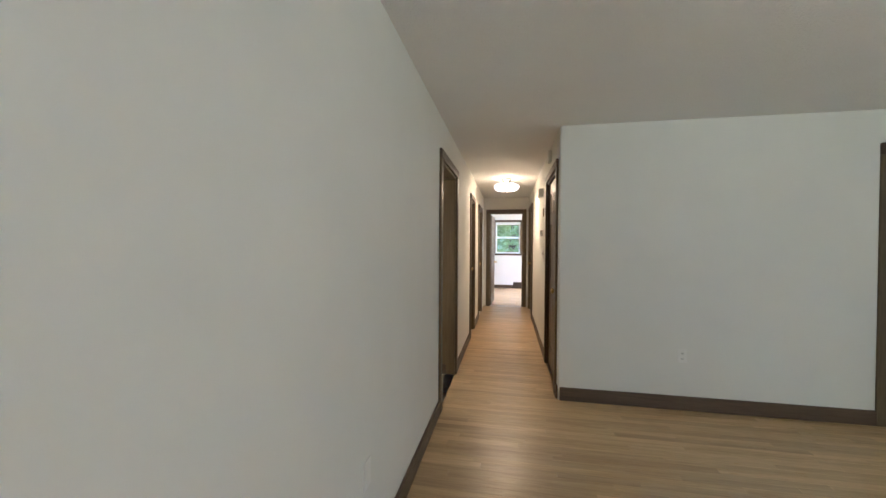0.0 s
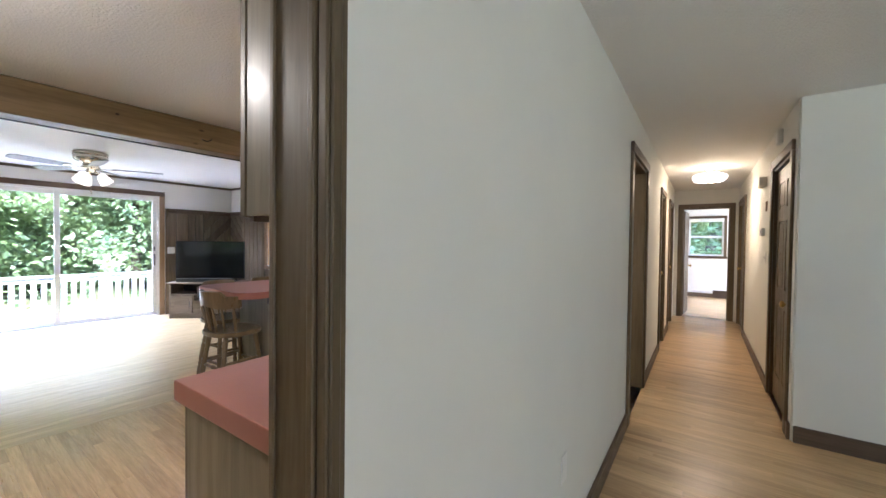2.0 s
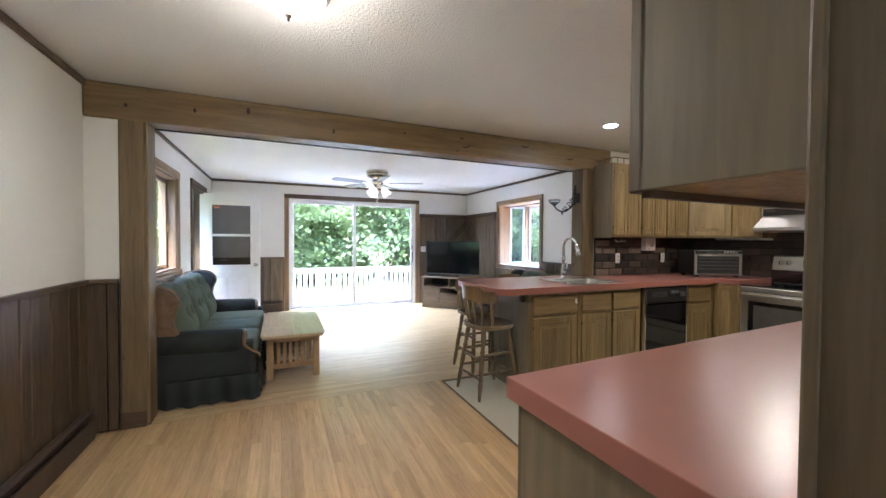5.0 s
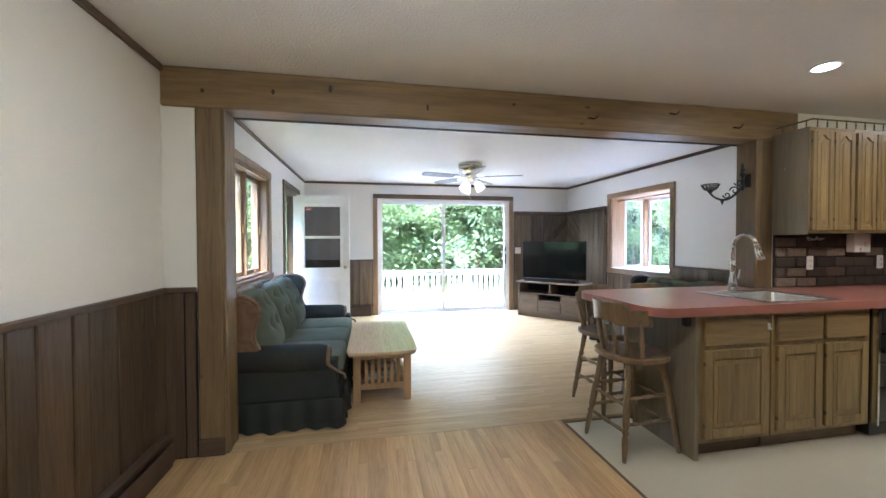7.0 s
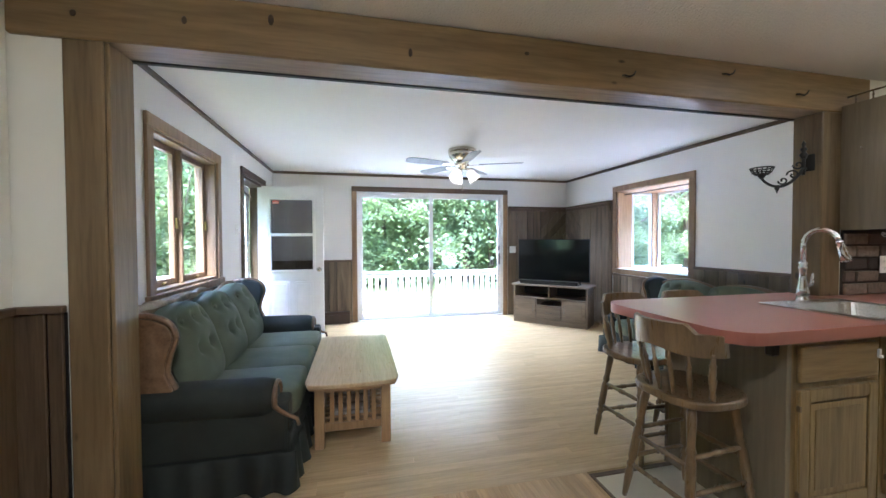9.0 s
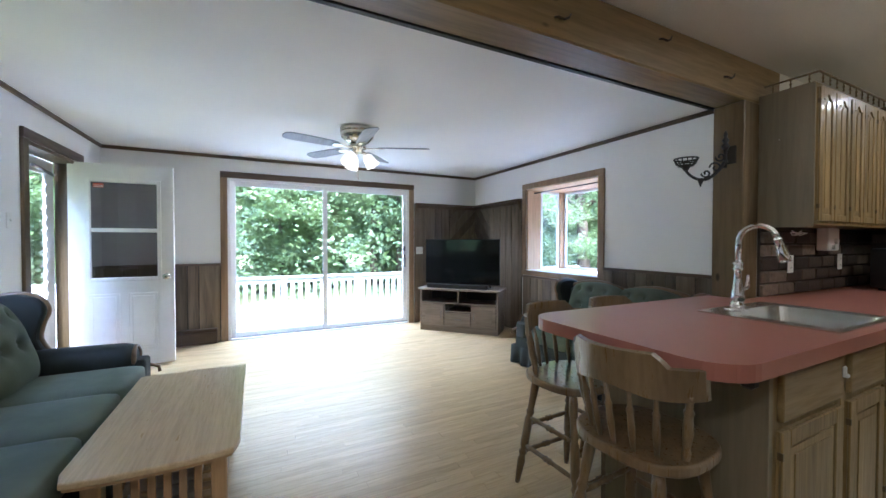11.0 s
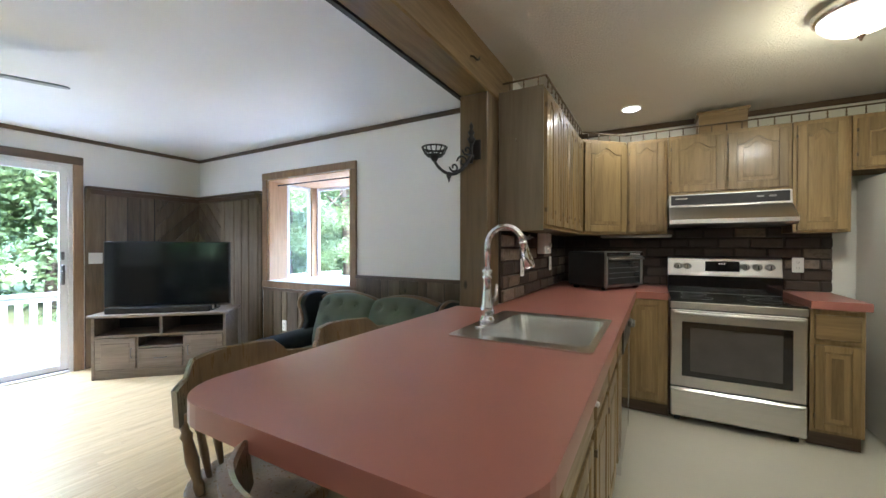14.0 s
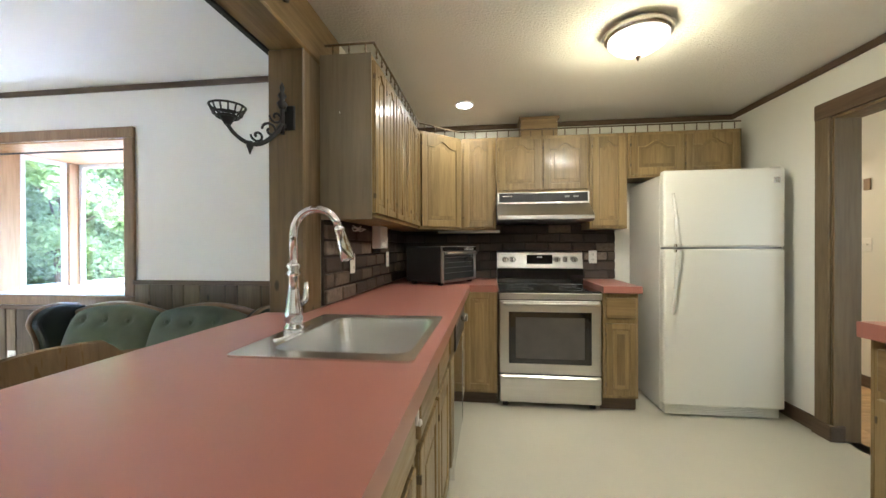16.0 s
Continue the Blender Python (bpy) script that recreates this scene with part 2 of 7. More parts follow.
M_SHADEF = lit("lit_bell_shade", (1.0, 0.93, 0.80), 0.05)
M_CAN = lit("lit_can_diffuser", (0.93, 0.97, 1.0), 0.5)
M_MORTAR = paint("dark_mortar", (0.05, 0.042, 0.036), 0.9, 120, 0.5, 0.15, 0.004)
M_RED_INK = plain("red_sticker_ink", (0.55, 0.09, 0.06), 0.5)
M_BARK = plain("bark", (0.10, 0.075, 0.055), 0.9, 0, 40, 0.35, 0.6)
M_GRASS = paint("woodland_floor", (0.10, 0.11, 0.045), 0.95, 8, 0.6, 0.4, 0.03)


def velvet(name, dark, light):
    m, t, b = nodes_of(name)
    v = coords(t)
    big, fine = noise_tex(t, v, 5, 4), noise_tex(t, v, 420, 2)
    link(t, ramp(t, big, (0.3, dark), (0.7, light)), b.inputs["Base Color"])
    b.inputs["Roughness"].default_value = 0.75
    b.inputs["Sheen Weight"].default_value, b.inputs["Sheen Roughness"].default_value = 0.06, 0.4
    b.inputs["Sheen Tint"].default_value = (0.70, 0.80, 0.72, 1)
    bumped(t, b, fine, 0.25, 0.001)
    return m


def brick_mat():
    m, t, b = nodes_of("dark_brown_brick")
    v = coords(t, (1, 1, 1), 4)
    info = t.nodes.new("ShaderNodeObjectInfo")
    tone = ramp(t, info.outputs["Random"], (0.0, (0.035, 0.026, 0.021)), (0.45, (0.062, 0.044, 0.034)), (0.78, (0.105, 0.076, 0.057)), (1.0, (0.24, 0.185, 0.14)))
    n = noise_tex(t, v, 40, 5, 0.65)
    link(t, mixed(t, ramp(t, n, (0.45, (0, 0, 0)), (0.75, (0.7, 0.7, 0.7))), tone, (0.035, 0.026, 0.022)), b.inputs["Base Color"])
    b.inputs["Roughness"].default_value = 0.62
    bumped(t, b, n, 0.6, 0.004)
    return m


def leaf_mat(name, a, b_):
    m, t, b = nodes_of(name)
    geo = t.nodes.new("ShaderNodeNewGeometry")
    link(t, ramp(t, geo.outputs["Random Per Island"], (0.0, a), (1.0, b_)), b.inputs["Base Color"])
    b.inputs["Roughness"].default_value = 0.5
    tl = t.nodes.new("ShaderNodeBsdfTranslucent")
    tl.inputs[0].default_value = (b_[0] * 1.5, b_[1] * 1.5, b_[2] * 1.2, 1)
    mx = t.nodes.new("ShaderNodeMixShader")
    mx.inputs[0].default_value = 0.5
    link(t, b.outputs[0], mx.inputs[1])
    link(t, tl.outputs[0], mx.inputs[2])
    link(t, mx.outputs[0], t.nodes["Material Output"].inputs[0])
    return m


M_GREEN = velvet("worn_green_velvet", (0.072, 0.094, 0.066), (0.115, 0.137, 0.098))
# same velvet darkened to carry the shade and nap on arms, skirt and wings
M_GREEN_SHADE = velvet("shaded_green_velvet", (0.009, 0.013, 0.0115), (0.018, 0.024, 0.021))
M_BRICK = brick_mat()
M_LEAF = leaf_mat("maple_leaves", (0.12, 0.17, 0.085), (0.24, 0.31, 0.17))
M_LEAF2 = leaf_mat("beech_leaves", (0.10, 0.15, 0.075), (0.20, 0.27, 0.145))

# ---- mesh helpers ----
def box(bm, x0, x1, y0, y1, z0, z1, bev=0.0, seg=1):
    vs = bmesh.ops.create_cube(bm, size=1.0)["verts"]
    for v in vs:
        v.co = Vector((x0 + (x1 - x0) * (v.co.x + 0.5), y0 + (y1 - y0) * (v.co.y + 0.5), z0 + (z1 - z0) * (v.co.z + 0.5)))
    if bev:
        es = list({e for v in vs for e in v.link_edges})
        bmesh.ops.bevel(bm, geom=es, offset=bev, segments=seg, affect="EDGES", profile=0.5)
    return bm


def boxes(*args, bev=0.0, seg=1):
    bm = bmesh.new()
    for a in args:
        box(bm, *a, bev=bev, seg=seg)
    return bm


def prism(bm, outline, z0, z1, bev=0.0, seg=2):
    """A flat outline of (x, y) raised from z0 to z1."""
    lo = [bm.verts.new((x, y, z0)) for x, y in outline]
    hi = [bm.verts.new((x, y, z1)) for x, y in outline]
    n = len(lo)
    fs = [bm.faces.new(hi), bm.faces.new(lo[::-1])]
    fs += [bm.faces.new((lo[i], lo[(i + 1) % n], hi[(i + 1) % n], hi[i])) for i in range(n)]
    bmesh.ops.recalc_face_normals(bm, faces=fs)
    if bev:
        es = [e for e in fs[0].edges] + [e for e in fs[1].edges]
        bmesh.ops.bevel(bm, geom=es, offset=bev, segments=seg, affect="EDGES", profile=0.5)
    return bm


def upright(bm, outline, y0, y1, bev=0.0):
    """A flat outline of (x, z), thick from y0 to y1."""
    b2 = bmesh.new()
    prism(b2, outline, -y1, -y0, bev)
    b2.transform(pose(0, 0, 0, 90))
    me = bpy.data.meshes.new("scratch")
    b2.to_mesh(me)
    b2.free()
    bm.from_mesh(me)
    bpy.data.meshes.remove(me)
    return bm


def frame_at(a, b):
    d = (Vector(b) - Vector(a))
    return Matrix.Translation(a) @ d.to_track_quat("Z", "Y").to_matrix().to_4x4(), d.length


def turned(bm, a, b, profile, n=12, caps=True):
    """A turned piece from a to b; the profile gives (share of the length, radius)."""
    m, length = frame_at(a, b)
    rings = []
    for s, r in profile:
        rings.append([bm.verts.new(m @ Vector((r * math.cos(2 * math.pi * i / n), r * math.sin(2 * math.pi * i / n), s * length))) for i in range(n)])
    for r0, r1 in zip(rings, rings[1:]):
        for i in range(n):
            bm.faces.new((r0[i], r0[(i + 1) % n], r1[(i + 1) % n], r1[i])).smooth = True
    if caps:
        bm.faces.new(rings[0][::-1])
        bm.faces.new(rings[-1])
    return bm


def rod(bm, a, b, r, n=10):
    return turned(bm, a, b, [(0, r), (1, r)], n)


def tube(bm, pts, r, n=10, ends=True):
    """A tube through the points; r may be a list."""
    pts = [Vector(p) for p in pts]
    rs = r if isinstance(r, (list, tuple)) else [r] * len(pts)
    rings, up = [], Vector((0.02, 0.03, 1))
    prev = None
    for i, p in enumerate(pts):
        d = (pts[min(i + 1, len(pts) - 1)] - pts[max(i - 1, 0)]).normalized()
        u = prev if prev is not None else (up if abs(d.z) < 0.9 else Vector((1, 0.02, 0)))
        u = (u - d * u.dot(d)).normalized()
        prev = u
        w = d.cross(u)
        rings.append([bm.verts.new(p + (u * math.cos(2 * math.pi * k / n) + w * math.sin(2 * math.pi * k / n)) * rs[i]) for k in range(n)])
    for r0, r1 in zip(rings, rings[1:]):
        for k in range(n):
            bm.faces.new((r0[k], r0[(k + 1) % n], r1[(k + 1) % n], r1[k])).smooth = True
    if ends:
        bm.faces.new(rings[0][::-1])
        bm.faces.new(rings[-1])
    return bm


def puffy(bm, cx, cy, cz, sx, sy, sz, e=0.35, nu=20, nv=12, dent=None):
    """A stuffed cushion: a rounded box, with an optional dent(x, y, z) that moves a point."""
    def sp(a, p):
        return math.copysign(abs(a) ** p, a)
    rows = []
    for j in range(nv + 1):
        ph = -math.pi / 2 + math.pi * j / nv
        row = []
        for i in range(nu):
            th = 2 * math.pi * i / nu
            p = Vector((sp(math.cos(ph), e) * sp(math.cos(th), e) * sx / 2, sp(math.cos(ph), e) * sp(math.sin(th), e) * sy / 2, sp(math.sin(ph), e) * sz / 2))
            if dent:
                p = dent(p)
            row.append(bm.verts.new(p + Vector((cx, cy, cz))))
        rows.append(row)
    fs = []
    for r0, r1 in zip(rows, rows[1:]):
        for i in range(nu):
            f = bm.faces.new((r0[i], r0[(i + 1) % nu], r1[(i + 1) % nu], r1[i]))
            f.smooth = True
            fs.append(f)
    bmesh.ops.remove_doubles(bm, verts=rows[0] + rows[-1], dist=1e-5)
    return bm


def add_to(bm, other, m):
    other.transform(m)
    me = bpy.data.meshes.new("scratch")
    other.to_mesh(me)
    other.free()
    bm.from_mesh(me)
    bpy.data.meshes.remove(me)
    return bm


def rounded(w, h, r, n=5):
    """The outline of a rectangle round the origin with rounded corners."""
    out = []
    for cx, cy, a0 in ((w / 2 - r, h / 2 - r, 0), (-w / 2 + r, h / 2 - r, 90), (-w / 2 + r, -h / 2 + r, 180), (w / 2 - r, -h / 2 + r, 270)):
        for k in range(n + 1):
            a = radians(a0 + 90 * k / n)
            out.append((cx + r * math.cos(a), cy + r * math.sin(a)))
    return out


def root_of(ob):
    m = Matrix.Identity(4)
    while ob is not None:
        m = ob.matrix_basis @ m
        ob = ob.parent
    return m


def mesh_of(name, bm, material):
    me = bpy.data.meshes.new(name)
    bm.to_mesh(me)
    bm.free()
    me.materials.append(material)
    return me


def part(name, bm, material, parent, label="", local=False):
    """Links a bmesh as one mesh under a thing or a part; its points are in the world unless local."""
    if not local:
        bm.transform(root_of(parent).inverted())
    ob = new(name, mesh_of(name, bm, material))
    ob.parent = parent
    if label:
        ob["label"] = label
    return ob


def piece(name, me, parent, m):
    """A piece on shared mesh data, at the pose m within its parent."""
    ob = new(name, me)
    ob.parent = parent
    ob.matrix_basis = m
    return ob


def thing(name, m, label, category, group=""):
    ob = new(name)
    ob.matrix_basis = m if isinstance(m, Matrix) else Matrix.Translation(m)
    ob.empty_display_size = 0.1
    return tagged(ob, label, category, group)


def solid(name, bm, material, label, category, group=""):
    """A thing made of one mesh, in world coordinates."""
    return tagged(new(name, mesh_of(name, bm, material)), label, category, group)


def setting(name, bm, material, label="", category=""):
    return tagged(new(name, mesh_of(name, bm, material)), label, category, "", "structure")


def wall_with(x0, x1, y0, y1, z0, z1, holes, along):
    """A wall slab cut by openings (from, to, bottom, top) along x or y."""
    bm = bmesh.new()
    a0, a1 = (x0, x1) if along == "x" else (y0, y1)
    cuts = sorted({a0, a1, *[h[0] for h in holes], *[h[1] for h in holes]})
    for s, e in zip(cuts, cuts[1:]):
        mid = (s + e) / 2
        spans, low = [], z0
        for h in sorted((h for h in holes if h[0] < mid < h[1]), key=lambda h: h[2]):
            if h[2] > low:
                spans.append((low, h[2]))
            low = h[3]
        if low < z1:
            spans.append((low, z1))
        for lo, hi in spans:
            if along == "x":
                box(bm, s, e, y0, y1, lo, hi)
            else:
                box(bm, x0, x1, s, e, lo, hi)
    return bm


def casing(parent, along, at, side, a0, a1, z0, z1, mats, w=0.075, d=0.02, sill=False, names=("casing_post", "casing_head")):
    """Boards round an opening, on the face of a wall at x or y = at, proud towards side (+1 or -1)."""
    lo, hi = (at, at + side * d) if side > 0 else (at + side * d, at)

    def b(s, e, zl, zh, mat, name, k=1.0):
        bm = bmesh.new()
        l2, h2 = (lo, at + side * d * k) if side > 0 else (at + side * d * k, hi)
        if along == "x":
            box(bm, s, e, l2, h2, zl, zh, 0.004)
        else:
            box(bm, l2, h2, s, e, zl, zh, 0.004)
        part(name, bm, mat, parent)
    b(a0 - w, a0, z0, z1, mats[0], names[0])
    b(a1, a1 + w, z0, z1, mats[0], names[0])
    b(a0 - w, a1 + w, z1, z1 + w, mats[1], names[1], 1.15)
    if sill:
        b(a0 - w - 0.02, a1 + w + 0.02, z0 - 0.06, z0, mats[1], "casing_sill", 1.6)

# ---- the house: floors, walls, ceilings ----
XW, YN, YS, YK, YB = -8.29, 3.79, -1.15, -1.25, 5.0
floor = setting("floor", boxes((-8.45, 3.64, -1.41, 12.1, -0.14, -0.014)), M_TRIMX, "wooden floor of narrow oak strips", "floor")
setting("floor_vinyl", boxes((-3.93, -0.95, 1.352, 5.0, -0.014, 0.001)), M_VINYL, "worn beige sheet vinyl kitchen floor", "floor")
setting("trim_floor_edge", boxes((-3.955, -1.0, 1.335, 1.352, -0.01, 0.006), (-3.955, -3.93, 1.352, 3.0, -0.01, 0.006), bev=0.002), M_TRIMX, "thin dark strip at the vinyl's edge", "trim")
setting("trim_threshold", boxes((-4.06, -3.985, -0.9, 3.79, -0.012, 0.001)), M_OAKY, "oak board across the floor under the beam", "trim")

setting("wall_west", wall_with(-8.45, XW, -1.31, 3.93, -0.14, CEIL, [(0.09, 2.57, 0.0, 2.09)], "y"), M_WALLF, "white painted wall round a sliding door", "wall")
setting("wall_south_family", wall_with(XW, -4.14, -1.31, YS, -0.14, CEIL, [(-5.92, -4.82, 0.97, 2.01), (-7.67, -6.73, 0.0, 2.05)], "x"), M_WALLF, "white painted wall with window and door", "wall")
setting("wall_south_dining", wall_with(-3.98, 3.5, -1.41, YK, -0.14, CEIL, [(1.4, 3.4, 0.8, 2.1)], "x"), M_WALL, "off-white wall above dark wainscot", "wall")
setting("wall_stub_dining", boxes((-4.14, -3.992, -1.41, -1.066, -0.14, CEIL)), M_WALL, "short off-white wall beside the post", "wall")
setting("wall_north_family", wall_with(XW, -4.13, YN, 3.93, -0.14, CEIL, [(-6.92, -5.685, 0.885, 2.0)], "x"), M_WALLF, "white wall with a box window", "wall")
setting("wall_kitchen_side", boxes((-4.13, -3.98, 3.21, 5.0, -0.14, CEIL)), M_WALL, "kitchen wall behind the brick splashback", "wall")
setting("wall_kitchen_back", boxes((-4.13, -0.95, YB, 5.14, -0.14, CEIL)), M_WALL, "off-white kitchen wall behind the stove", "wall")
setting("wall_hall_left", wall_with(-0.975, -0.828, 0.46, 8.5, -0.14, CEIL, [(3.2, 4.06, 0.0, 2.03), (5.58, 6.16, 0.0, 2.0), (7.07, 7.8, 0.0, 2.0)], "y"), M_WALL, "off-white wall between hall and kitchen", "wall")
setting("wall_hall_right", wall_with(0.117, 0.24, 3.61, 8.5, -0.14, CEIL, [(3.77, 4.62, 0.0, 2.04), (7.28, 8.3, 0.0, 2.04)], "y"), M_WALL, "off-white hall wall with closet door", "wall")
setting("wall_living", wall_with(0.125, 3.5, 3.607, 3.73, -0.14, CEIL, [(2.5, 3.3, 0.0, 2.03)], "x"), M_WALL, "off-white living room wall", "wall")
setting("wall_hall_end", wall_with(-0.95, 0.24, 8.5, 8.62, -0.14, CEIL, [(-0.77, -0.06, 0.0, 2.03)], "x"), M_WALL, "hall end wall with an open doorway", "wall")
setting("wall_east", boxes((3.5, 3.64, -1.41, 3.73, -0.14, CEIL)), M_WALL, "plain off-white living room wall", "wall")
setting("wall_bedroom_north", wall_with(-2.6, 1.5, 12.0, 12.14, -0.14, CEIL, [(-0.865, -0.115, 1.07, 2.04)], "x"), M_WALLF, "bedroom wall with a sash window", "wall")
setting("wall_bedroom_sides", boxes((-2.74, -2.6, 8.5, 12.14, -0.14, CEIL), (-2.6, -0.95, 8.5, 8.62, -0.14, CEIL), (0.24, 1.5, 8.5, 8.62, -0.14, CEIL)), M_WALLF, "white bedroom walls", "wall")
# this opening is added for the bedroom fill lamp
setting("wall_bedroom_east", wall_with(1.5, 1.64, 8.5, 12.14, -0.14, CEIL, [(9.6, 11.0, 0.9, 2.1)], "y"), M_WALLF, "unseen white bedroom wall with an added window opening", "wall")
setting("wall_closet_backs", boxes((0.24, 1.0, 8.2, 8.5, -0.14, CEIL), (0.9, 1.0, 3.73, 8.2, -0.14, CEIL), (-1.6, -1.5, 5.14, 8.5, -0.14, CEIL), (2.3, 3.5, 4.4, 4.5, -0.14, CEIL)), M_WALL, "plain walls behind closed doors", "wall")

setting("ceiling_family", boxes((-8.45, -4.06, -1.31, 3.93, CEIL, 2.5)), M_CEILS, "smooth white ceiling", "ceiling")
setting("ceiling_kitchen", boxes((-4.06, -0.95, -1.41, 5.14, CEIL + 0.004, 2.5)), M_CEIL, "stippled off-white kitchen ceiling", "ceiling")
setting("ceiling_hall", boxes((-1.2, -0.95, 5.14, 8.62, CEIL + 0.001, 2.5), (-0.95, 3.64, -1.41, 8.62, CEIL + 0.001, 2.5)), M_CEIL, "off-white hall and living room ceiling", "ceiling")
setting("ceiling_bedroom", boxes((-2.74, 1.64, 8.62, 12.14, CEIL, 2.5)), M_CEILS, "white bedroom ceiling", "ceiling")

# beam and posts
beam = thing("ceiling_beam", (-4.06, 1.0, 2.13), "stained knotty wooden ceiling beam on two posts", "beam")
part("beam_body", boxes((-4.15, -3.972, -1.25, 3.45, 2.13, CEIL - 0.002), bev=0.008), M_BEAM, beam)
part("beam_edge_strip", boxes((-4.172, -4.15, -1.15, 3.21, 2.125, 2.14)), M_IRON, beam, "thin dark strip under the beam's edge")
for y0, y1 in ((-1.066, -0.922), (3.04, 3.21)):
    p = thing("wooden_post", (-4.06, (y0 + y1) / 2, 0), "dark stained square wooden post under the beam", "post", "posts under the beam")
    part("post_body", boxes((-4.15, -3.976, y0, y1, 0, 2.13), bev=0.006), M_POST, p)
    if y0 < 0:
        part("post_base", boxes((-3.976, -3.962, y0, y1 + 0.004, 0, 0.11), bev=0.003), M_TRIMY, p)
        part("post_lining", boxes((-4.16, -3.985, y1 + 0.001, y1 + 0.018, 0.0, 2.13), bev=0.003), M_POST, p, "pale worn board on the post's inner side")

# crown strips
for nm, b in (("trim_crown_west", (XW, XW + 0.022, YS, YN, 2.33, CEIL - 0.001)), ("trim_crown_south", (XW + 0.022, -4.17, YS, YS + 0.022, 2.33, CEIL - 0.001)),
              ("trim_crown_north", (XW + 0.022, -4.15, YN - 0.022, YN, 2.33, CEIL - 0.001)), ("trim_crown_dining", (-3.97, 1.0, YK, YK + 0.022, 2.325, CEIL)),
              ("trim_crown_hallside", (-0.997, -0.975, 0.46, YB, 2.325, CEIL)), ("trim_crown_back", (-3.98, -0.972, YB - 0.022, YB, 2.325, CEIL))):
    setting(nm, boxes(b, bev=0.006), M_TRIMY if b[3] - b[2] > 1 else M_TRIMX, "dark stained crown strip under the ceiling", "trim")

# baseboards
for nm, b in (("baseboard_living", (0.13, 2.42, 3.592, 3.61, 0, 0.115)), ("baseboard_wall_end", (-0.828, -0.81, 0.5, 3.12, 0, 0.11)), ("baseboard_hall_left", (-0.828, -0.81, 4.14, 5.5, 0, 0.10)),
              ("baseboard_hall_mid", (-0.828, -0.81, 6.24, 6.99, 0, 0.10)), ("baseboard_hall_right", (0.099, 0.117, 4.71, 7.2, 0, 0.10)), ("baseboard_corner", (0.099, 0.117, 3.61, 3.68, 0, 0.115)),
              ("baseboard_bedroom", (-2.6, 1.5, 11.98, 12.0, 0, 0.1)), ("baseboard_kitchen_hallside", (-0.993, -0.975, 4.165, 5.0, 0, 0.1))):
    setting(nm, boxes(b, bev=0.005), M_TRIMX if b[1] - b[0] > 1 else M_TRIMY, "dark brown wooden baseboard", "baseboard")

# ---- openings ----
TR = (M_TRIM, M_TRIMX)
TRY = (M_TRIM, M_TRIMY)
CS = (M_CASE, M_CASE)


def lining(parent, along, w0, w1, a0, a1, z0, z1, mat, th=0.018, floor_too=False):
    """Thin boards that line an opening through a wall from w0 to w1."""
    for s, e in ((a0, a0 + th), (a1 - th, a1)):
        bm = bmesh.new()
        box(bm, *((s, e, w0, w1) if along == "x" else (w0, w1, s, e)), z0, z1)
        part("lining_side", bm, mat, parent)
    bm = bmesh.new()
    box(bm, *((a0 + th, a1 - th, w0, w1) if along == "x" else (w0, w1, a0 + th, a1 - th)), z1 - th, z1)
    part("lining_head", bm, mat, parent)
    if floor_too:
        bm = bmesh.new()
        box(bm, *((a0 + th, a1 - th, w0, w1) if along == "x" else (w0, w1, a0 + th, a1 - th)), z0, z0 + th)
        part("lining_sill", bm, mat, parent)


def opening(name, loc, label, category):
    ob = thing(name, loc, label, category)
    ob["kind"] = "structure"
    return ob


def panel_leaf(parent, m, w, h, mat, panels, th=0.036, knob=None, name="door_leaf"):
    """A door leaf with raised panels, hinged at its local origin; panels as (x0, x1, z0, z1)."""
    leaf = part(name, boxes((0, w, 0.006, th - 0.006, 0, h)), mat, parent, local=True)
    leaf.matrix_basis = m
    xs = sorted({0, w, *[p[0] for p in panels], *[p[1] for p in panels]})
    bm = bmesh.new()
    for y0, y1 in ((0, 0.0062), (th - 0.0062, th)):
        for s, e in zip(xs, xs[1:]):
            mid = (s + e) / 2
            low = 0
            for p in sorted((p for p in panels if p[0] < mid < p[1]), key=lambda p: p[2]):
                box(bm, s, e, y0, y1, low, p[2])
                low = p[3]
            box(bm, s, e, y0, y1, low, h)
    part("leaf_frame", bm, mat, leaf, local=True)
    for p in panels:
        bm = bmesh.new()
        g = 0.02
        for y0, y1 in ((0.001, 0.0075), (th - 0.0075, th - 0.001)):
            box(bm, p[0] + g, p[1] - g, y0, y1, p[2] + g, p[3] - g, 0.004)
        part("raised_panel", bm, mat, leaf, local=True)
    if knob:
        kx, kz, km = knob
        bm = bmesh.new()
        for s in (-1, 1):
            y = 0 if s < 0 else th
            turned(bm, (kx, y, kz), (kx, y + s * 0.06, kz), [(0, 0.03), (0.12, 0.03), (0.16, 0.011), (0.5, 0.011), (0.62, 0.024), (0.85, 0.027), (1, 0.012)], 14)
        part("door_knob", bm, km, leaf, "round metal door knob", local=True)
    return leaf


SIX = lambda w, h: [(a, b, c, d) for a, b in ((0.11, w / 2 - 0.05), (w / 2 + 0.05, w - 0.11)) for c, d in ((0.22, 0.82), (0.98, 1.55), (1.66, h - 0.12))]

# cased end of the hall wall
o = opening("trim_wall_end", (-0.89, 0.45, 0), "dark stained boards casing the wall's end", "trim")
part("end_board", boxes((-0.977, -0.822, 0.44, 0.46, 0, CEIL), bev=0.003), M_TRIM, o)
for x0, x1, d in ((-0.868, -0.853, 0.010), (-0.846, -0.826, 0.007), (-0.974, -0.960, 0.006)):
    part("moulding", boxes((x0, x1, 0.44 - d, 0.4405, 0, CEIL), bev=0.003, seg=2), M_TRIM, o)
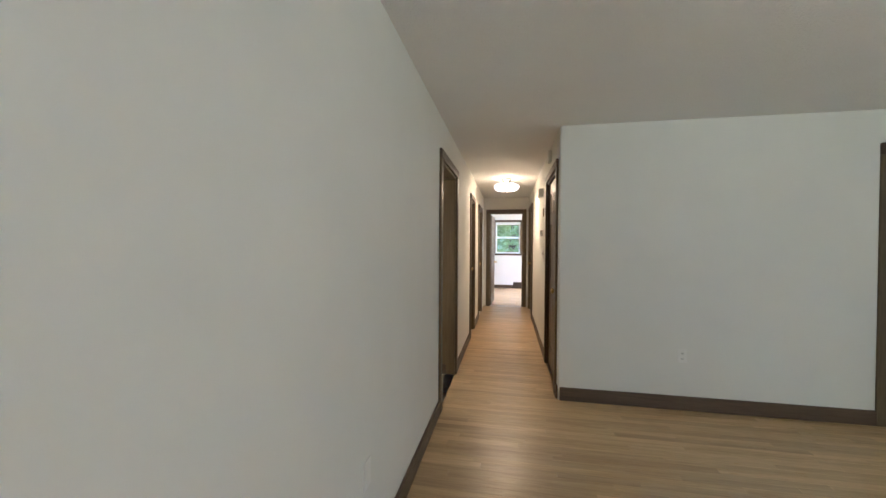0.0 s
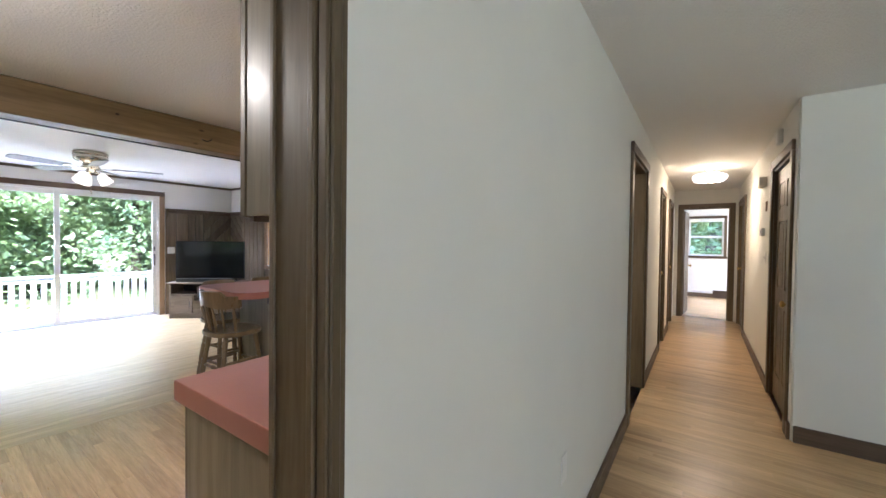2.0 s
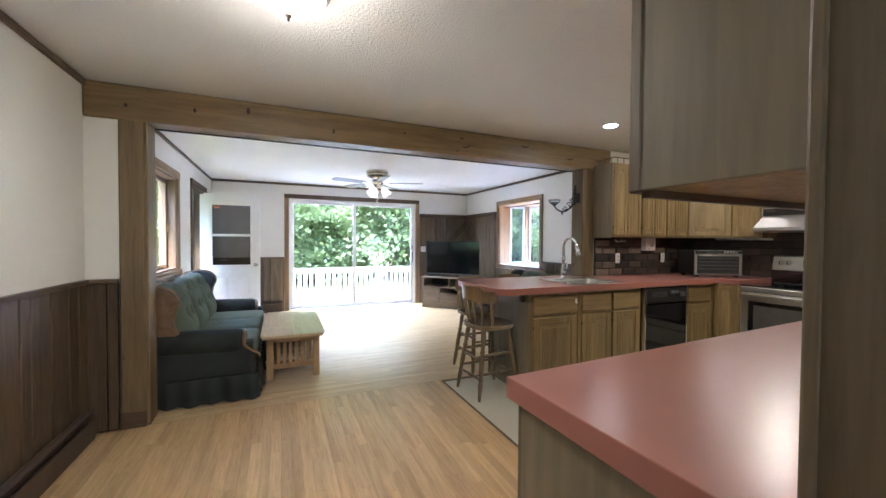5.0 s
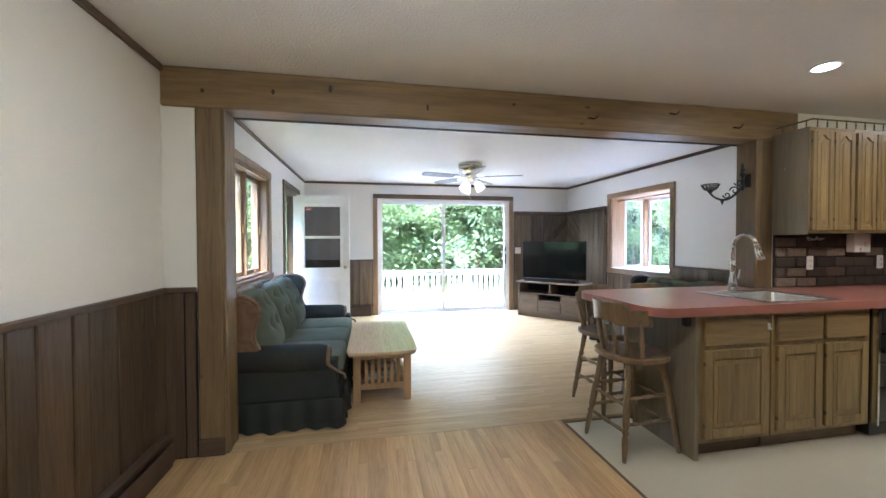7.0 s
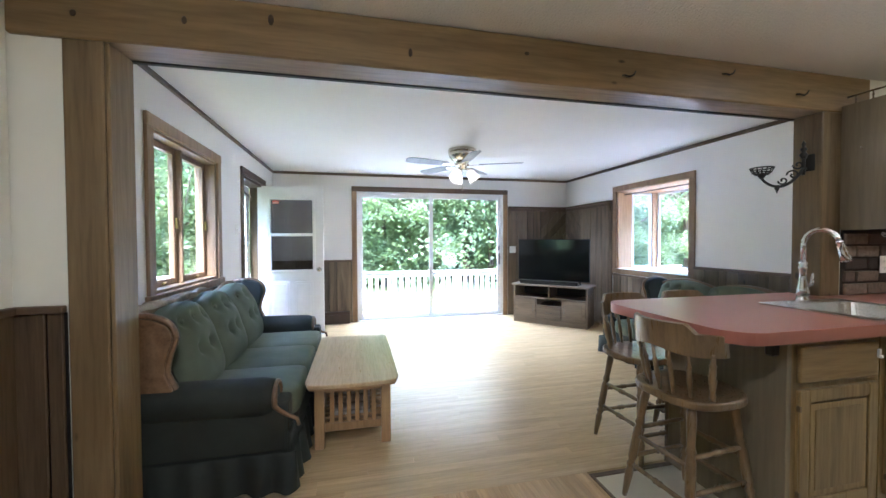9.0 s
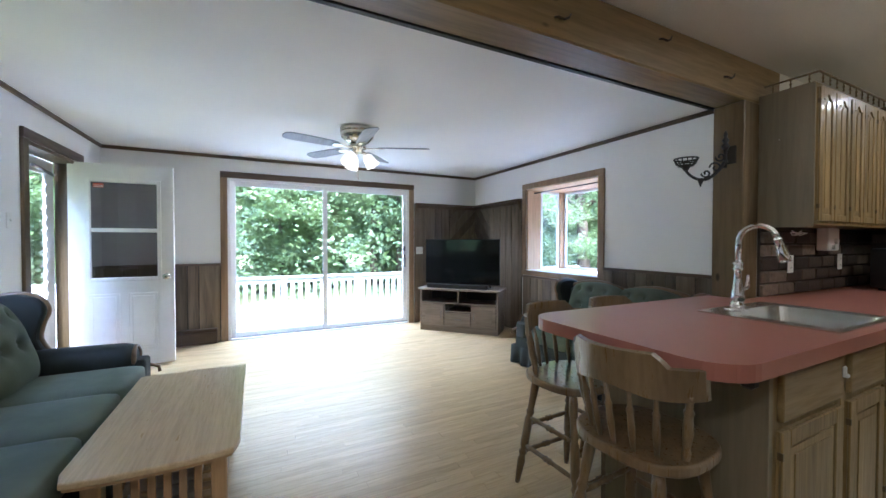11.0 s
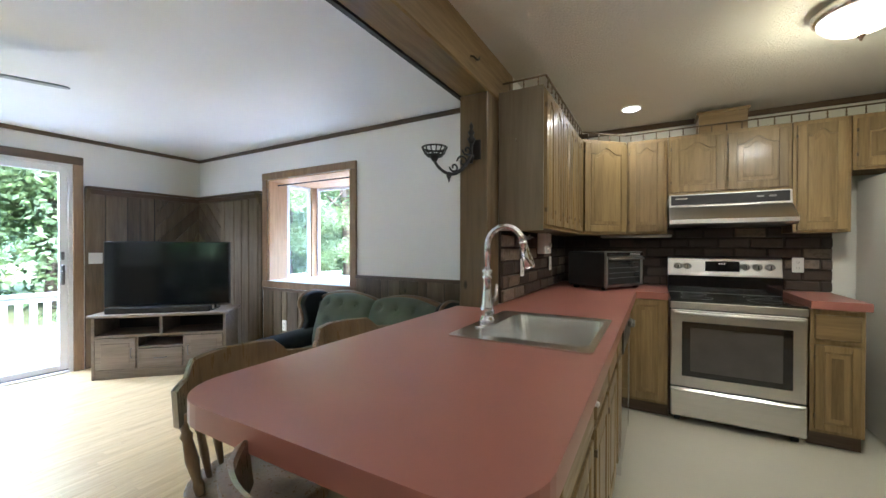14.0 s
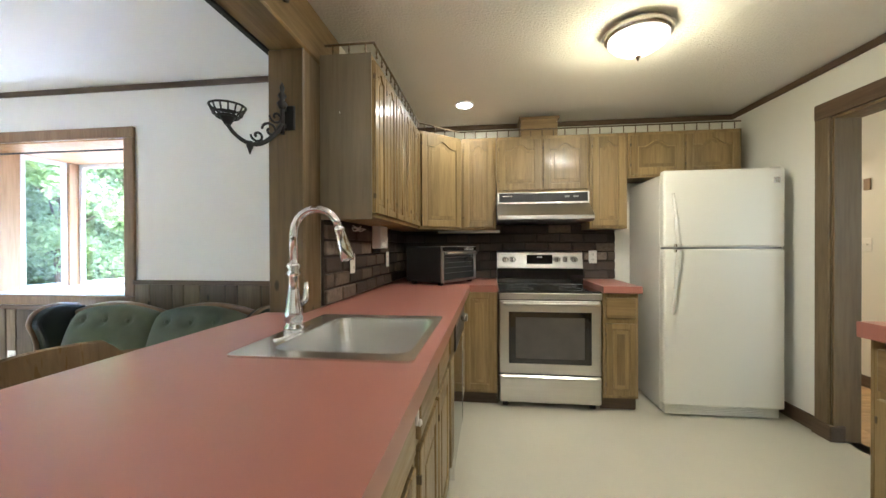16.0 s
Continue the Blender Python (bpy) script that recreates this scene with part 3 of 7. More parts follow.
part("face_board", boxes((-0.828, -0.825, 0.457, 0.47, 0, CEIL), bev=0.001), M_TRIM, o)

# cased opening between hall and kitchen
o = opening("door_opening_kitchen", (-0.89, 3.58, 0), "dark stained cased opening without a door", "doorway")
casing(o, "y", -0.828, 1, 3.2, 4.06, 0, 2.03, TRY)
casing(o, "y", -0.975, -1, 3.2, 4.06, 0, 2.03, TRY, 0.1, 0.024)
lining(o, "y", -0.977, -0.826, 3.2, 4.06, 0, 2.03, M_POST)
part("plinth", boxes((-1.01, -0.92, 4.03, 4.17, 0, 0.1), bev=0.004), M_TRIMY, o)

# doors of the hall
for nm, x, side, a0, a1, h in (("door_1", -0.828, 1, 5.58, 6.16, 2.0), ("door_2", -0.828, 1, 7.07, 7.8, 2.0), ("door_3", 0.117, -1, 7.28, 8.3, 2.04)):
    o = opening(nm, (x, (a0 + a1) / 2, 0), "dark brown wooden door in a dark casing", "door")
    casing(o, "y", x, side, a0, a1, 0, h, TRY, 0.07)
    w0, w1 = (x - 0.122, x + 0.001) if side > 0 else (x - 0.001, x + 0.122)
    lining(o, "y", w0, w1, a0, a1, 0, h, M_TRIM)
    w = a1 - a0 - 0.04
    panel_leaf(o, root_of(o).inverted() @ pose(x - side * 0.06, a0 + 0.02, 0.01, 0, 0, 90), w, h - 0.03, M_TRIM, SIX(w, h - 0.03), knob=(w - 0.07, 0.95, M_BRASS))

o = opening("door_closet", (0.117, 4.2, 0), "dark stained six-panel closet door with brass knob", "door")
casing(o, "y", 0.117, -1, 3.77, 4.62, 0, 2.04, TRY, 0.075)
lining(o, "y", 0.116, 0.239, 3.77, 4.62, 0, 2.04, M_TRIM)
panel_leaf(o, root_of(o).inverted() @ pose(0.175, 3.79, 0.012, 0, 0, 90), 0.81, 2.0, M_TRIM, SIX(0.81, 2.0), knob=(0.10, 0.90, M_BRASS))

o = opening("door_front", (2.9, 3.61, 0), "dark brown door and casing at the living room's end", "door")
casing(o, "x", 3.61, -1, 2.5, 3.3, 0, 2.03, TR, 0.09)
lining(o, "x", 3.609, 3.729, 2.5, 3.3, 0, 2.03, M_TRIM)
panel_leaf(o, root_of(o).inverted() @ pose(2.52, 3.66, 0.01), 0.76, 2.0, M_TRIM, SIX(0.76, 2.0), knob=(0.07, 0.95, M_BRASS))

o = opening("door_bedroom", (-0.42, 8.5, 0), "dark cased doorway with its door standing open", "door")
casing(o, "x", 8.5, -1, -0.77, -0.06, 0, 2.03, TR, 0.075)
lining(o, "x", 8.499, 8.621, -0.77, -0.06, 0, 2.03, M_TRIM)
panel_leaf(o, root_of(o).inverted() @ pose(-0.735, 8.63, 0.012, 0, 0, 86), 0.67, 1.98, M_TRIM, SIX(0.67, 1.98), knob=(0.6, 0.92, M_BRASS))


def sash(parent, along, at, a0, a1, z0, z1, mat, fw=0.04, d=0.035, bars=(), name="window_frame"):
    """A glazed frame in a plane at x or y = at; bars are heights of cross rails."""
    def b(s, e, zl, zh, k=1.0):
        bm = bmesh.new()
        lo, hi = at - d * k / 2, at + d * k / 2
        box(bm, *((s, e, lo, hi) if along == "x" else (lo, hi, s, e)), zl, zh, 0.004)
        return bm
    fr = part(name, b(a0, a0 + fw, z0, z1), mat, parent)
    for bm in (b(a1 - fw, a1, z0, z1), b(a0 + fw, a1 - fw, z0, z0 + fw), b(a0 + fw, a1 - fw, z1 - fw, z1), *[b(a0 + fw, a1 - fw, z - fw / 2, z + fw / 2) for z in bars]):
        part("frame_bar", bm, mat, fr)
    zs = [z0 + fw, *[v for z in bars for v in (z - fw / 2, z + fw / 2)], z1 - fw]
    for zl, zh in zip(zs[::2], zs[1::2]):
        bm = bmesh.new()
        e = 0.003
        box(bm, *((a0 + fw - 0.004, a1 - fw + 0.004, at - e, at + e) if along == "x" else (at - e, at + e, a0 + fw - 0.004, a1 - fw + 0.004)), zl - 0.004, zh + 0.004)
        g = part("pane", bm, M_GLASS, fr)
        g.visible_shadow = False
    return fr


# bedroom window
o = opening("window_bedroom", (-0.42, 12.0, 1.0), "double-hung sash window in a dark brown casing", "window")
casing(o, "x", 12.0, -1, -0.865, -0.115, 1.07, 2.04, TR, 0.06, 0.02, True)
sash(o, "x", 12.06, -0.865, -0.115, 1.07, 1.57, M_WHITE, 0.04)
sash(o, "x", 12.09, -0.865, -0.115, 1.55, 2.04, M_WHITE, 0.04)
part("blind_roll", boxes((-0.855, -0.125, 12.005, 12.03, 1.95, 2.03), bev=0.01), M_WHITE, o)

# sliding glass door
o = opening("door_sliding", (XW, 1.33, 0), "white framed sliding glass door in a stained casing", "sliding door")
casing(o, "y", XW, 1, 0.09, 2.57, 0.0, 2.09, (M_CASE, M_TRIMY), 0.078, 0.022)
lining(o, "y", -8.45, XW + 0.001, 0.09, 2.57, 0.0, 2.09, M_WHITE, 0.03)
part("threshold", boxes((-8.47, XW + 0.03, 0.12, 2.54, -0.02, 0.022), bev=0.004), M_WHITE, o)
part("track", boxes((XW - 0.02, XW - 0.012, 0.12, 2.54, 0.022, 0.034)), M_GREYM, o)
sash(o, "y", -8.38, 0.12, 1.34, 0.022, 2.06, M_WHITE, 0.06, 0.035, name="sliding_panel")
pn = sash(o, "y", -8.335, 1.27, 2.54, 0.022, 2.06, M_WHITE, 0.062, 0.035, name="sliding_panel")
part("pull_handle", boxes((-8.317, -8.285, 2.488, 2.512, 0.88, 1.08), (-8.317, -8.275, 2.485, 2.515, 1.0, 1.02), bev=0.006), M_GREYM, pn, "dark grey pull handle")
part("latch", boxes((-8.317, -8.295, 2.488, 2.512, 1.13, 1.21), bev=0.005), M_GREYM, pn)

# pair of casements in the south wall
o = opening("window_south", (-5.37, YS, 1.0), "pair of casement windows in a stained casing", "window")
casing(o, "x", YS, 1, -5.92, -4.82, 0.97, 2.01, CS, 0.08, 0.022, True)
lining(o, "x", -1.31, YS + 0.001, -5.92, -4.82, 0.97, 2.01, M_CASE, 0.02, True)
for a0, a1 in ((-5.90, -5.385), (-5.355, -4.84)):
    fr = sash(o, "x", -1.25, a0, a1, 0.99, 1.99, M_CASE, 0.045)
    part("crank_handle", tube(bmesh.new(), [((a0 + a1) / 2, -1.225, 1.005), ((a0 + a1) / 2, -1.20, 1.02), ((a0 + a1) / 2 + 0.05, -1.19, 1.015)], 0.006), M_BRASS, fr)
    part("sash_lock", boxes((a0 + 0.012, a0 + 0.03, -1.232, -1.215, 1.40, 1.48), bev=0.003), M_BRASS, fr)
part("mullion", boxes((-5.385, -5.355, -1.29, -1.2, 0.99, 1.99), bev=0.004), M_CASE, o)

# back door: frame, open white leaf, storm door
o = opening("door_back", (-7.2, YS, 0), "dark cased back doorway with white leaf open", "door")
casing(o, "x", YS, 1, -7.67, -6.73, 0, 2.05, TR, 0.08, 0.022)
lining(o, "x", -1.31, YS + 0.001, -7.67, -6.73, 0, 2.05, M_TRIM, 0.03)
LW, LH, LT = 0.84, 2.03, 0.044
wx0, wx1, wz0, wz1 = 0.165, 0.70, 0.90, 1.85
leaf = part("white_door_leaf", boxes((0, wx0, 0, LT, 0, LH), (wx1, LW, 0, LT, 0, LH), (wx0, wx1, 0, LT, 0, wz0), (wx0, wx1, 0, LT, wz1, LH)), M_WHITE, o, "white steel leaf with a two-light window", local=True)
leaf.matrix_basis = root_of(o).inverted() @ pose(-7.585, -1.2, 0.012, 0, 0, 88)
for y0, y1 in ((-0.012, 0.0), (LT, LT + 0.012)):
    part("glazing_trim", boxes((wx0 - 0.035, wx0, y0, y1, wz0 - 0.035, wz1 + 0.035), (wx1, wx1 + 0.035, y0, y1, wz0 - 0.035, wz1 + 0.035), (wx0, wx1, y0, y1, wz0 - 0.035, wz0), (wx0, wx1, y0, y1, wz1, wz1 + 0.035), bev=0.004), M_WHITE, leaf, local=True)
    for a, b in ((0.15, 0.39), (0.46, 0.70)):
        part("raised_panel", boxes((a, b, y0 * 0.5 if y0 < 0 else LT - 0.001, 0.001 if y0 < 0 else LT + 0.006, 0.16, 0.74), (a + 0.03, b - 0.03, y0 if y0 < 0 else LT, 0.0 if y0 < 0 else y1, 0.19, 0.71), bev=0.004), M_WHITE, leaf, local=True)
part("glazing_bar", boxes((wx0, wx1, 0.004, LT - 0.004, 1.355, 1.395), bev=0.004), M_WHITE, leaf, local=True)
for z0, z1 in ((wz0, 1.355), (1.395, wz1)):
    g = part("pane", boxes((wx0, wx1, 0.02, 0.026, z0, z1)), glass("tinted_glass", (0.52, 0.52, 0.52)), leaf, "grey tinted pane", local=True)
part("sticker", boxes((wx0 + 0.02, wx0 + 0.10, 0.017, 0.0195, 1.795, 1.835)), M_RED_INK, leaf, "small red and white sticker", local=True)
part("sticker_lines", boxes((wx0 + 0.025, wx0 + 0.095, 0.016, 0.0172, 1.80, 1.806), (wx0 + 0.025, wx0 + 0.095, 0.016, 0.0172, 1.814, 1.818)), M_PLASTIC, leaf, local=True)
bm = bmesh.new()
for s in (-1, 1):
    y = 0 if s < 0 else LT
    turned(bm, (0.78, y, 0.90), (0.78, y + s * 0.065, 0.90), [(0, 0.032), (0.12, 0.032), (0.16, 0.012), (0.5, 0.012), (0.62, 0.026), (0.85, 0.029), (1, 0.014)], 16)
part("door_knob", bm, M_NICKEL, leaf, "round nickel door knob", local=True)
st = sash(o, "x", -1.33, -7.64, -6.76, 0.02, 2.02, M_WHITE, 0.13, 0.03, name="storm_door")
me = mesh_of("scallop", turned(bmesh.new(), (0, -0.006, 0), (0, 0.006, 0), [(0, 0.045), (1, 0.045)], 14), M_WHITE)
for x in (-7.51, -6.89):
    for k in range(12):
        piece("scallop", me, st, root_of(st).inverted() @ pose(x, -1.316, 0.75 + k * 0.1))
part("kick_panel", boxes((-7.51, -6.89, -1.345, -1.315, 0.15, 0.72)), M_WHITE, st)
part("closer", tube(bmesh.new(), [(-7.6, -1.30, 1.9), (-7.2, -1.29, 1.93)], 0.014, 10), M_GREYM, st)

# box bay window in the north wall
o = opening("window_bay", (-6.31, YN, 0.88), "box bay window lined with pale wood", "window")
casing(o, "x", YN, -1, -6.92, -5.685, 0.885, 2.0, CS, 0.075, 0.022)
part("apron", boxes((-7.0, -5.605, YN - 0.026, YN, 0.815, 0.885), bev=0.004), M_CASE, o)
part("bay_sill", boxes((-6.95, -5.655, YN - 0.01, 4.47, 0.80, 0.890)), M_WHITE, o, "white sill board")
part("bay_head", boxes((-6.95, -5.655, YN + 0.001, 4.47, 1.99, 2.13)), M_BAYW, o)
for x0, x1 in ((-6.917, -6.897), (-5.708, -5.688)):
    part("bay_side", boxes((x0, x1, YN - 0.001, 4.02, 0.891, 1.988)), M_BAYW, o, "pale wooden side board")
    sash(o, "y", (x0 + x1) / 2, 4.02, 4.36, 0.886, 1.99, M_WHITE, 0.035, 0.03)
for x0, x1 in ((-6.955, -6.87), (-5.735, -5.65)):
    part("bay_post", boxes((x0, x1, 4.36, 4.475, 0.886, 1.99), bev=0.004), M_BAYW, o)
    part("latch", boxes((x0 + 0.035, x0 + 0.05, 4.34, 4.36, 1.2, 1.26), (x0 + 0.035, x0 + 0.05, 4.34, 4.36, 1.6, 1.66)), M_BRASS, o)
sash(o, "x", 4.45, -6.87, -5.735, 0.886, 1.99, M_WHITE, 0.035, 0.03)
part("curtain_rod", tube(bmesh.new(), [(-6.91, 3.90, 1.955), (-5.71, 3.90, 1.955)], 0.007, 8), M_IRON, o)

# eave added out of view to keep the sun off the openings
setting("roof_eave_west", boxes((-8.95, -8.45, -1.8, 4.4, 2.42, 2.5)), M_DECK, "white boarded eave added outside, out of view", "roof")

# ---- kitchen ----
def arch(w, h, rise, x0=0.0, z0=0.0, n=14):
    """The outline of a panel w wide with a cathedral top: shoulders at h - rise, crown at h."""
    pts = [(x0, z0), (x0 + w, z0)]
    for k in range(n + 1):
        u = 1 - k / n
        s = abs(2 * u - 1)
        f = 1.0 if s < 0.0 else (0.5 + 0.5 * math.cos(math.pi * min(1, s / 0.72)))
        pts.append((x0 + w * u, z0 + h - rise + rise * f))
    return pts


def cab_door(parent, m, w, h, arched=True, mat=None, name="cabinet_door"):
    """A raised-panel door at the world pose m: x along its width, facing local -y."""
    mat = mat or M_CAB
    st, th = min(0.055, w * 0.2), 0.019
    rise = min(0.05, w * 0.16) if arched else 0.0
    local = root_of(parent).inverted() @ m
    d = part(name, boxes((0, w, -0.010, 0, 0, h)), mat, parent, local=True)
    d.matrix_basis = local
    for x0, x1 in ((0, st), (w - st, w)):
        part("stile", boxes((x0, x1, -th, -0.010, 0, h), bev=0.003), mat, d, local=True)
    part("rail", boxes((st, w - st, -th, -0.010, 0, st), bev=0.003), mat, d, local=True)
    bm = bmesh.new()
    if arched:
        top = arch(w - 2 * st, h - 2 * st + rise * 0.3, rise, st, st)[2:]
        upright(bm, [(w - st, h), (st, h)] + top[::-1], -th, -0.010)
    else:
        box(bm, st, w - st, -th, -0.010, h - st, h, 0.003)
    part("rail", bm, mat, d, local=True)
    g = 0.010
    iw, ih = w - 2 * st - 2 * g, h - 2 * st - 2 * g + rise * 0.3
    outline = arch(iw, ih, rise, st + g, st + g) if arched else [(st + g, st + g), (w - st - g, st + g), (w - st - g, h - st - g), (st + g, h - st - g)]
    bm = bmesh.new()
    upright(bm, outline, -0.014, -0.010)
    cx, cz = w / 2, st + g + ih / 2
    k = 1 - 0.05 / max(iw, 0.08)
    kz = 1 - 0.05 / ih
    upright(bm, [(cx + (x - cx) * k, cz + (z - cz) * kz) for x, z in outline], -0.018, -0.014, 0.002)
    part("raised_panel", bm, mat, d, local=True)
    for z in (0.07, h - 0.09):
        part("hinge", boxes((-0.004, 0.004, -0.021, -0.006, z, z + 0.024)), M_TRIM, d, "small dark hinge", local=True)
    return d


def drawer_front(parent, m, w, h, mat=None):
    bm = boxes((0, w, -0.019, 0, 0, h), bev=0.006, seg=2)
    d = part("drawer_front", bm, mat or M_CABX, parent, local=True)
    d.matrix_basis = root_of(parent).inverted() @ m
    return d


EAST, WEST, SOUTH = 90, -90, 0
TOPZ = 0.93


def facing(x, y, z, way):
    return pose(x, y, z, 0, 0, way)


# base cabinets of the peninsula, facing the kitchen
XF = -3.352
units = [(1.882, 2.402, 1, "honey oak base cabinet with drawer and door"), (2.412, 3.20, 2, "honey oak sink cabinet with two doors"), (3.86, 4.30, 1, "narrow honey oak corner base cabinet")]
for y0, y1, n, lab in units:
    c = thing("base_cabinet", (XF - 0.28, (y0 + y1) / 2, 0), lab, "cabinet", "kitchen base cabinets")
    part("body", boxes((-3.97, XF, y0, y1, 0.1, 0.878)) if n == 1 else boxes((-3.97, XF, y0, y1, 0.1, 0.70), (XF - 0.008, XF, y0, y1, 0.70, 0.878)), M_CAB, c)
    part("toe_kick", boxes((-3.96, XF - 0.06, y0 + 0.002, y1 - 0.002, 0.0, 0.1)), M_TRIMY, c)
    w = (y1 - y0 - 0.03 * (n + 1)) / n
    for k in range(n):
        y = y0 + 0.03 + k * (w + 0.03)
        drawer_front(c, facing(XF, y, 0.69, EAST), w, 0.155)
        cab_door(c, facing(XF, y, 0.13, EAST), w, 0.53, False)
    if n == 1 and y0 < 2:
        part("child_latch", boxes((XF + 0.019, XF + 0.028, y1 - 0.05, y1 - 0.03, 0.77, 0.812), (XF + 0.026, XF + 0.036, y1 - 0.05, y1 - 0.03, 0.77, 0.785), bev=0.004), M_PLASTIC, c, "white plastic hook latch")
        part("end_panel", boxes((-3.972, XF + 0.004, 1.855, 1.882, 0.0, 0.878), bev=0.002), M_CABS, c, "dark plain wooden end panel")
        part("bracket", boxes((XF - 0.06, XF - 0.02, 1.812, 1.855, 0.80, 0.875), bev=0.008), M_BLACK, c, "black plastic bracket under the top")
        part("corner_strip", boxes((-3.98, -3.962, 1.848, 1.863, 0.0, 0.878)), M_TRIM, c)
        part("back_panel", boxes((-3.985, -3.972, 1.855, 3.01, 0.0, 0.878)), M_CABS, c, "dark wooden back panel")

# dishwasher
c = thing("dishwasher", (-3.6, 3.53, 0), "black built-in dishwasher with steel edges", "dishwasher")
part("body", boxes((-3.95, XF - 0.002, 3.215, 3.845, 0.02, 0.875)), M_BLACK, c)
part("door", boxes((XF, XF + 0.035, 3.235, 3.825, 0.12, 0.70), bev=0.006), M_BGLASS, c, "glossy black door")
p = part("control_panel", boxes((XF, XF + 0.045, 3.235, 3.825, 0.71, 0.865), bev=0.008), M_BLACK, c)
part("vent_slot", boxes(*[(XF + 0.044, XF + 0.048, 3.30, 3.52, 0.775 + k * 0.014, 0.781 + k * 0.014) for k in range(4)]), M_GREYM, p)
bm = bmesh.new()
turned(bm, (XF + 0.045, 3.74, 0.79), (XF + 0.075, 3.74, 0.79), [(0, 0.028), (0.8, 0.024), (1, 0.02)], 16)
part("dial", bm, M_GREYM, p)
part("latch_handle", boxes((XF + 0.045, XF + 0.065, 3.57, 3.68, 0.80, 0.83), bev=0.005), M_GREYM, p)
part("edge_strip", boxes((XF, XF + 0.038, 3.217, 3.234, 0.1, 0.87)), M_CHROME, c, "bright steel edge strip")
part("edge_strip", boxes((XF, XF + 0.038, 3.826, 3.843, 0.1, 0.87)), M_CHROME, c, "bright steel edge strip")
part("kick_plate", boxes((XF - 0.05, XF - 0.03, 3.235, 3.825, 0.01, 0.11)), M_BLACK, c)

# corner and back-wall base cabinets
YF = 4.335
for x0, x1, door_h, drawer, lab in ((-3.36, -3.082, 0.75, False, "honey oak base cabinet beside the stove"), (-2.31, -2.06, 0.55, True, "slim honey oak base cabinet beside the fridge")):
    c = thing("base_cabinet", ((x0 + x1) / 2, 4.65, 0), lab, "cabinet", "kitchen base cabinets")
    part("body", boxes((x0, x1, YF, 4.99, 0.1, 0.878)), M_CAB, c)
    part("toe_kick", boxes((x0, x1, YF + 0.05, 4.98, 0, 0.1)), M_TRIMX, c)
    cab_door(c, facing(x0 + 0.02, YF, 0.125, SOUTH), x1 - x0 - 0.04, door_h if not drawer else 0.53, False)
    if drawer:
        drawer_front(c, facing(x0 + 0.02, YF, 0.69, SOUTH), x1 - x0 - 0.04, 0.155)
c = thing("base_cabinet", (-3.68, 4.66, 0), "hidden corner base cabinet of honey oak", "cabinet", "kitchen base cabinets")
part("body", boxes((-3.97, XF, 4.31, 4.99, 0.1, 0.878)), M_CAB, c)
part("toe_kick", boxes((-3.96, XF - 0.06, 4.31, 4.98, 0, 0.1)), M_TRIMY, c)


# worktops, with a real hole for the sink
SX0, SX1, SY0, SY1 = -3.775, -3.345, 2.393, 2.923


def arc(cx, cy, r, a0, a1, n=8):
    return [(cx + r * math.cos(radians(a0 + (a1 - a0) * k / n)), cy + r * math.sin(radians(a0 + (a1 - a0) * k / n))) for k in range(n + 1)]


bm = bmesh.new()
rim_s = arc(-4.015, 1.682, 0.14, 180, 270) + arc(-3.435, 1.682, 0.14, 270, 360)
prism(bm, rim_s + [(-3.295, SY0), (-4.155, SY0)], TOPZ - 0.052, TOPZ)
prism(bm, [(-4.155, SY0), (SX0, SY0), (SX0, 3.02), (-4.152, 3.02)], TOPZ - 0.052, TOPZ)
prism(bm, [(SX1, SY0), (-3.295, SY0), (-3.295, 3.02), (SX1, 3.02)], TOPZ - 0.052, TOPZ)
prism(bm, [(SX0, SY1), (SX1, SY1), (SX1, 3.02), (SX0, 3.02)], TOPZ - 0.052, TOPZ)
prism(bm, [(-3.965, 3.02), (-3.295, 3.02), (-3.295, 4.31), (-3.082, 4.31), (-3.082, 4.97), (-3.965, 4.97)], TOPZ - 0.052, TOPZ)
bmesh.ops.remove_doubles(bm, verts=bm.verts, dist=1e-4)
solid("worktop", bm, M_RED, "red laminate worktop with rounded peninsula end", "worktop")
solid("worktop_end", boxes((-2.312, -2.035, 4.31, 4.97, TOPZ - 0.052, TOPZ), bev=0.003), M_RED, "short red laminate worktop beside the fridge", "worktop")

# sink and tap
c = thing("kitchen_sink", (-3.6, 2.73, TOPZ), "stainless steel drop-in single bowl sink", "sink")
bm = bmesh.new()
inner, outer = rounded(0.40, 0.50, 0.05), rounded(0.515, 0.62, 0.02)
bowl = rounded(0.36, 0.46, 0.06)
flr = rounded(0.30, 0.40, 0.06)
rings = []
for pts, z, dx in ((outer, 0.001, -0.023), (outer, 0.007, -0.023), (inner, 0.007, 0.01), (inner, 0.002, 0.01), (bowl, -0.16, 0.01), (flr, -0.175, 0.01)):
    rings.append([bm.verts.new((-3.57 + x + dx, 2.658 + y, TOPZ + z)) for x, y in pts])
for r0, r1 in zip(rings, rings[1:]):
    for i in range(len(r0)):
        bm.faces.new((r0[i], r0[(i + 1) % len(r0)], r1[(i + 1) % len(r1)], r1[i]))
bm.faces.new(rings[-1])
part("bowl", bm, M_SINK, c)
bm = bmesh.new()
turned(bm, (-3.56, 2.658, TOPZ - 0.176), (-3.56, 2.658, TOPZ - 0.168), [(0, 0.055), (1, 0.05)], 20)
part("drain", bm, M_CHROME, c)
prism(bm := bmesh.new(), [(-3.805 + 0.025 * math.cos(a), 2.63 + (0.10 + 0.02) * math.sin(a)) for a in [2 * math.pi * k / 20 for k in range(20)]], TOPZ + 0.006, TOPZ + 0.012, 0.002)
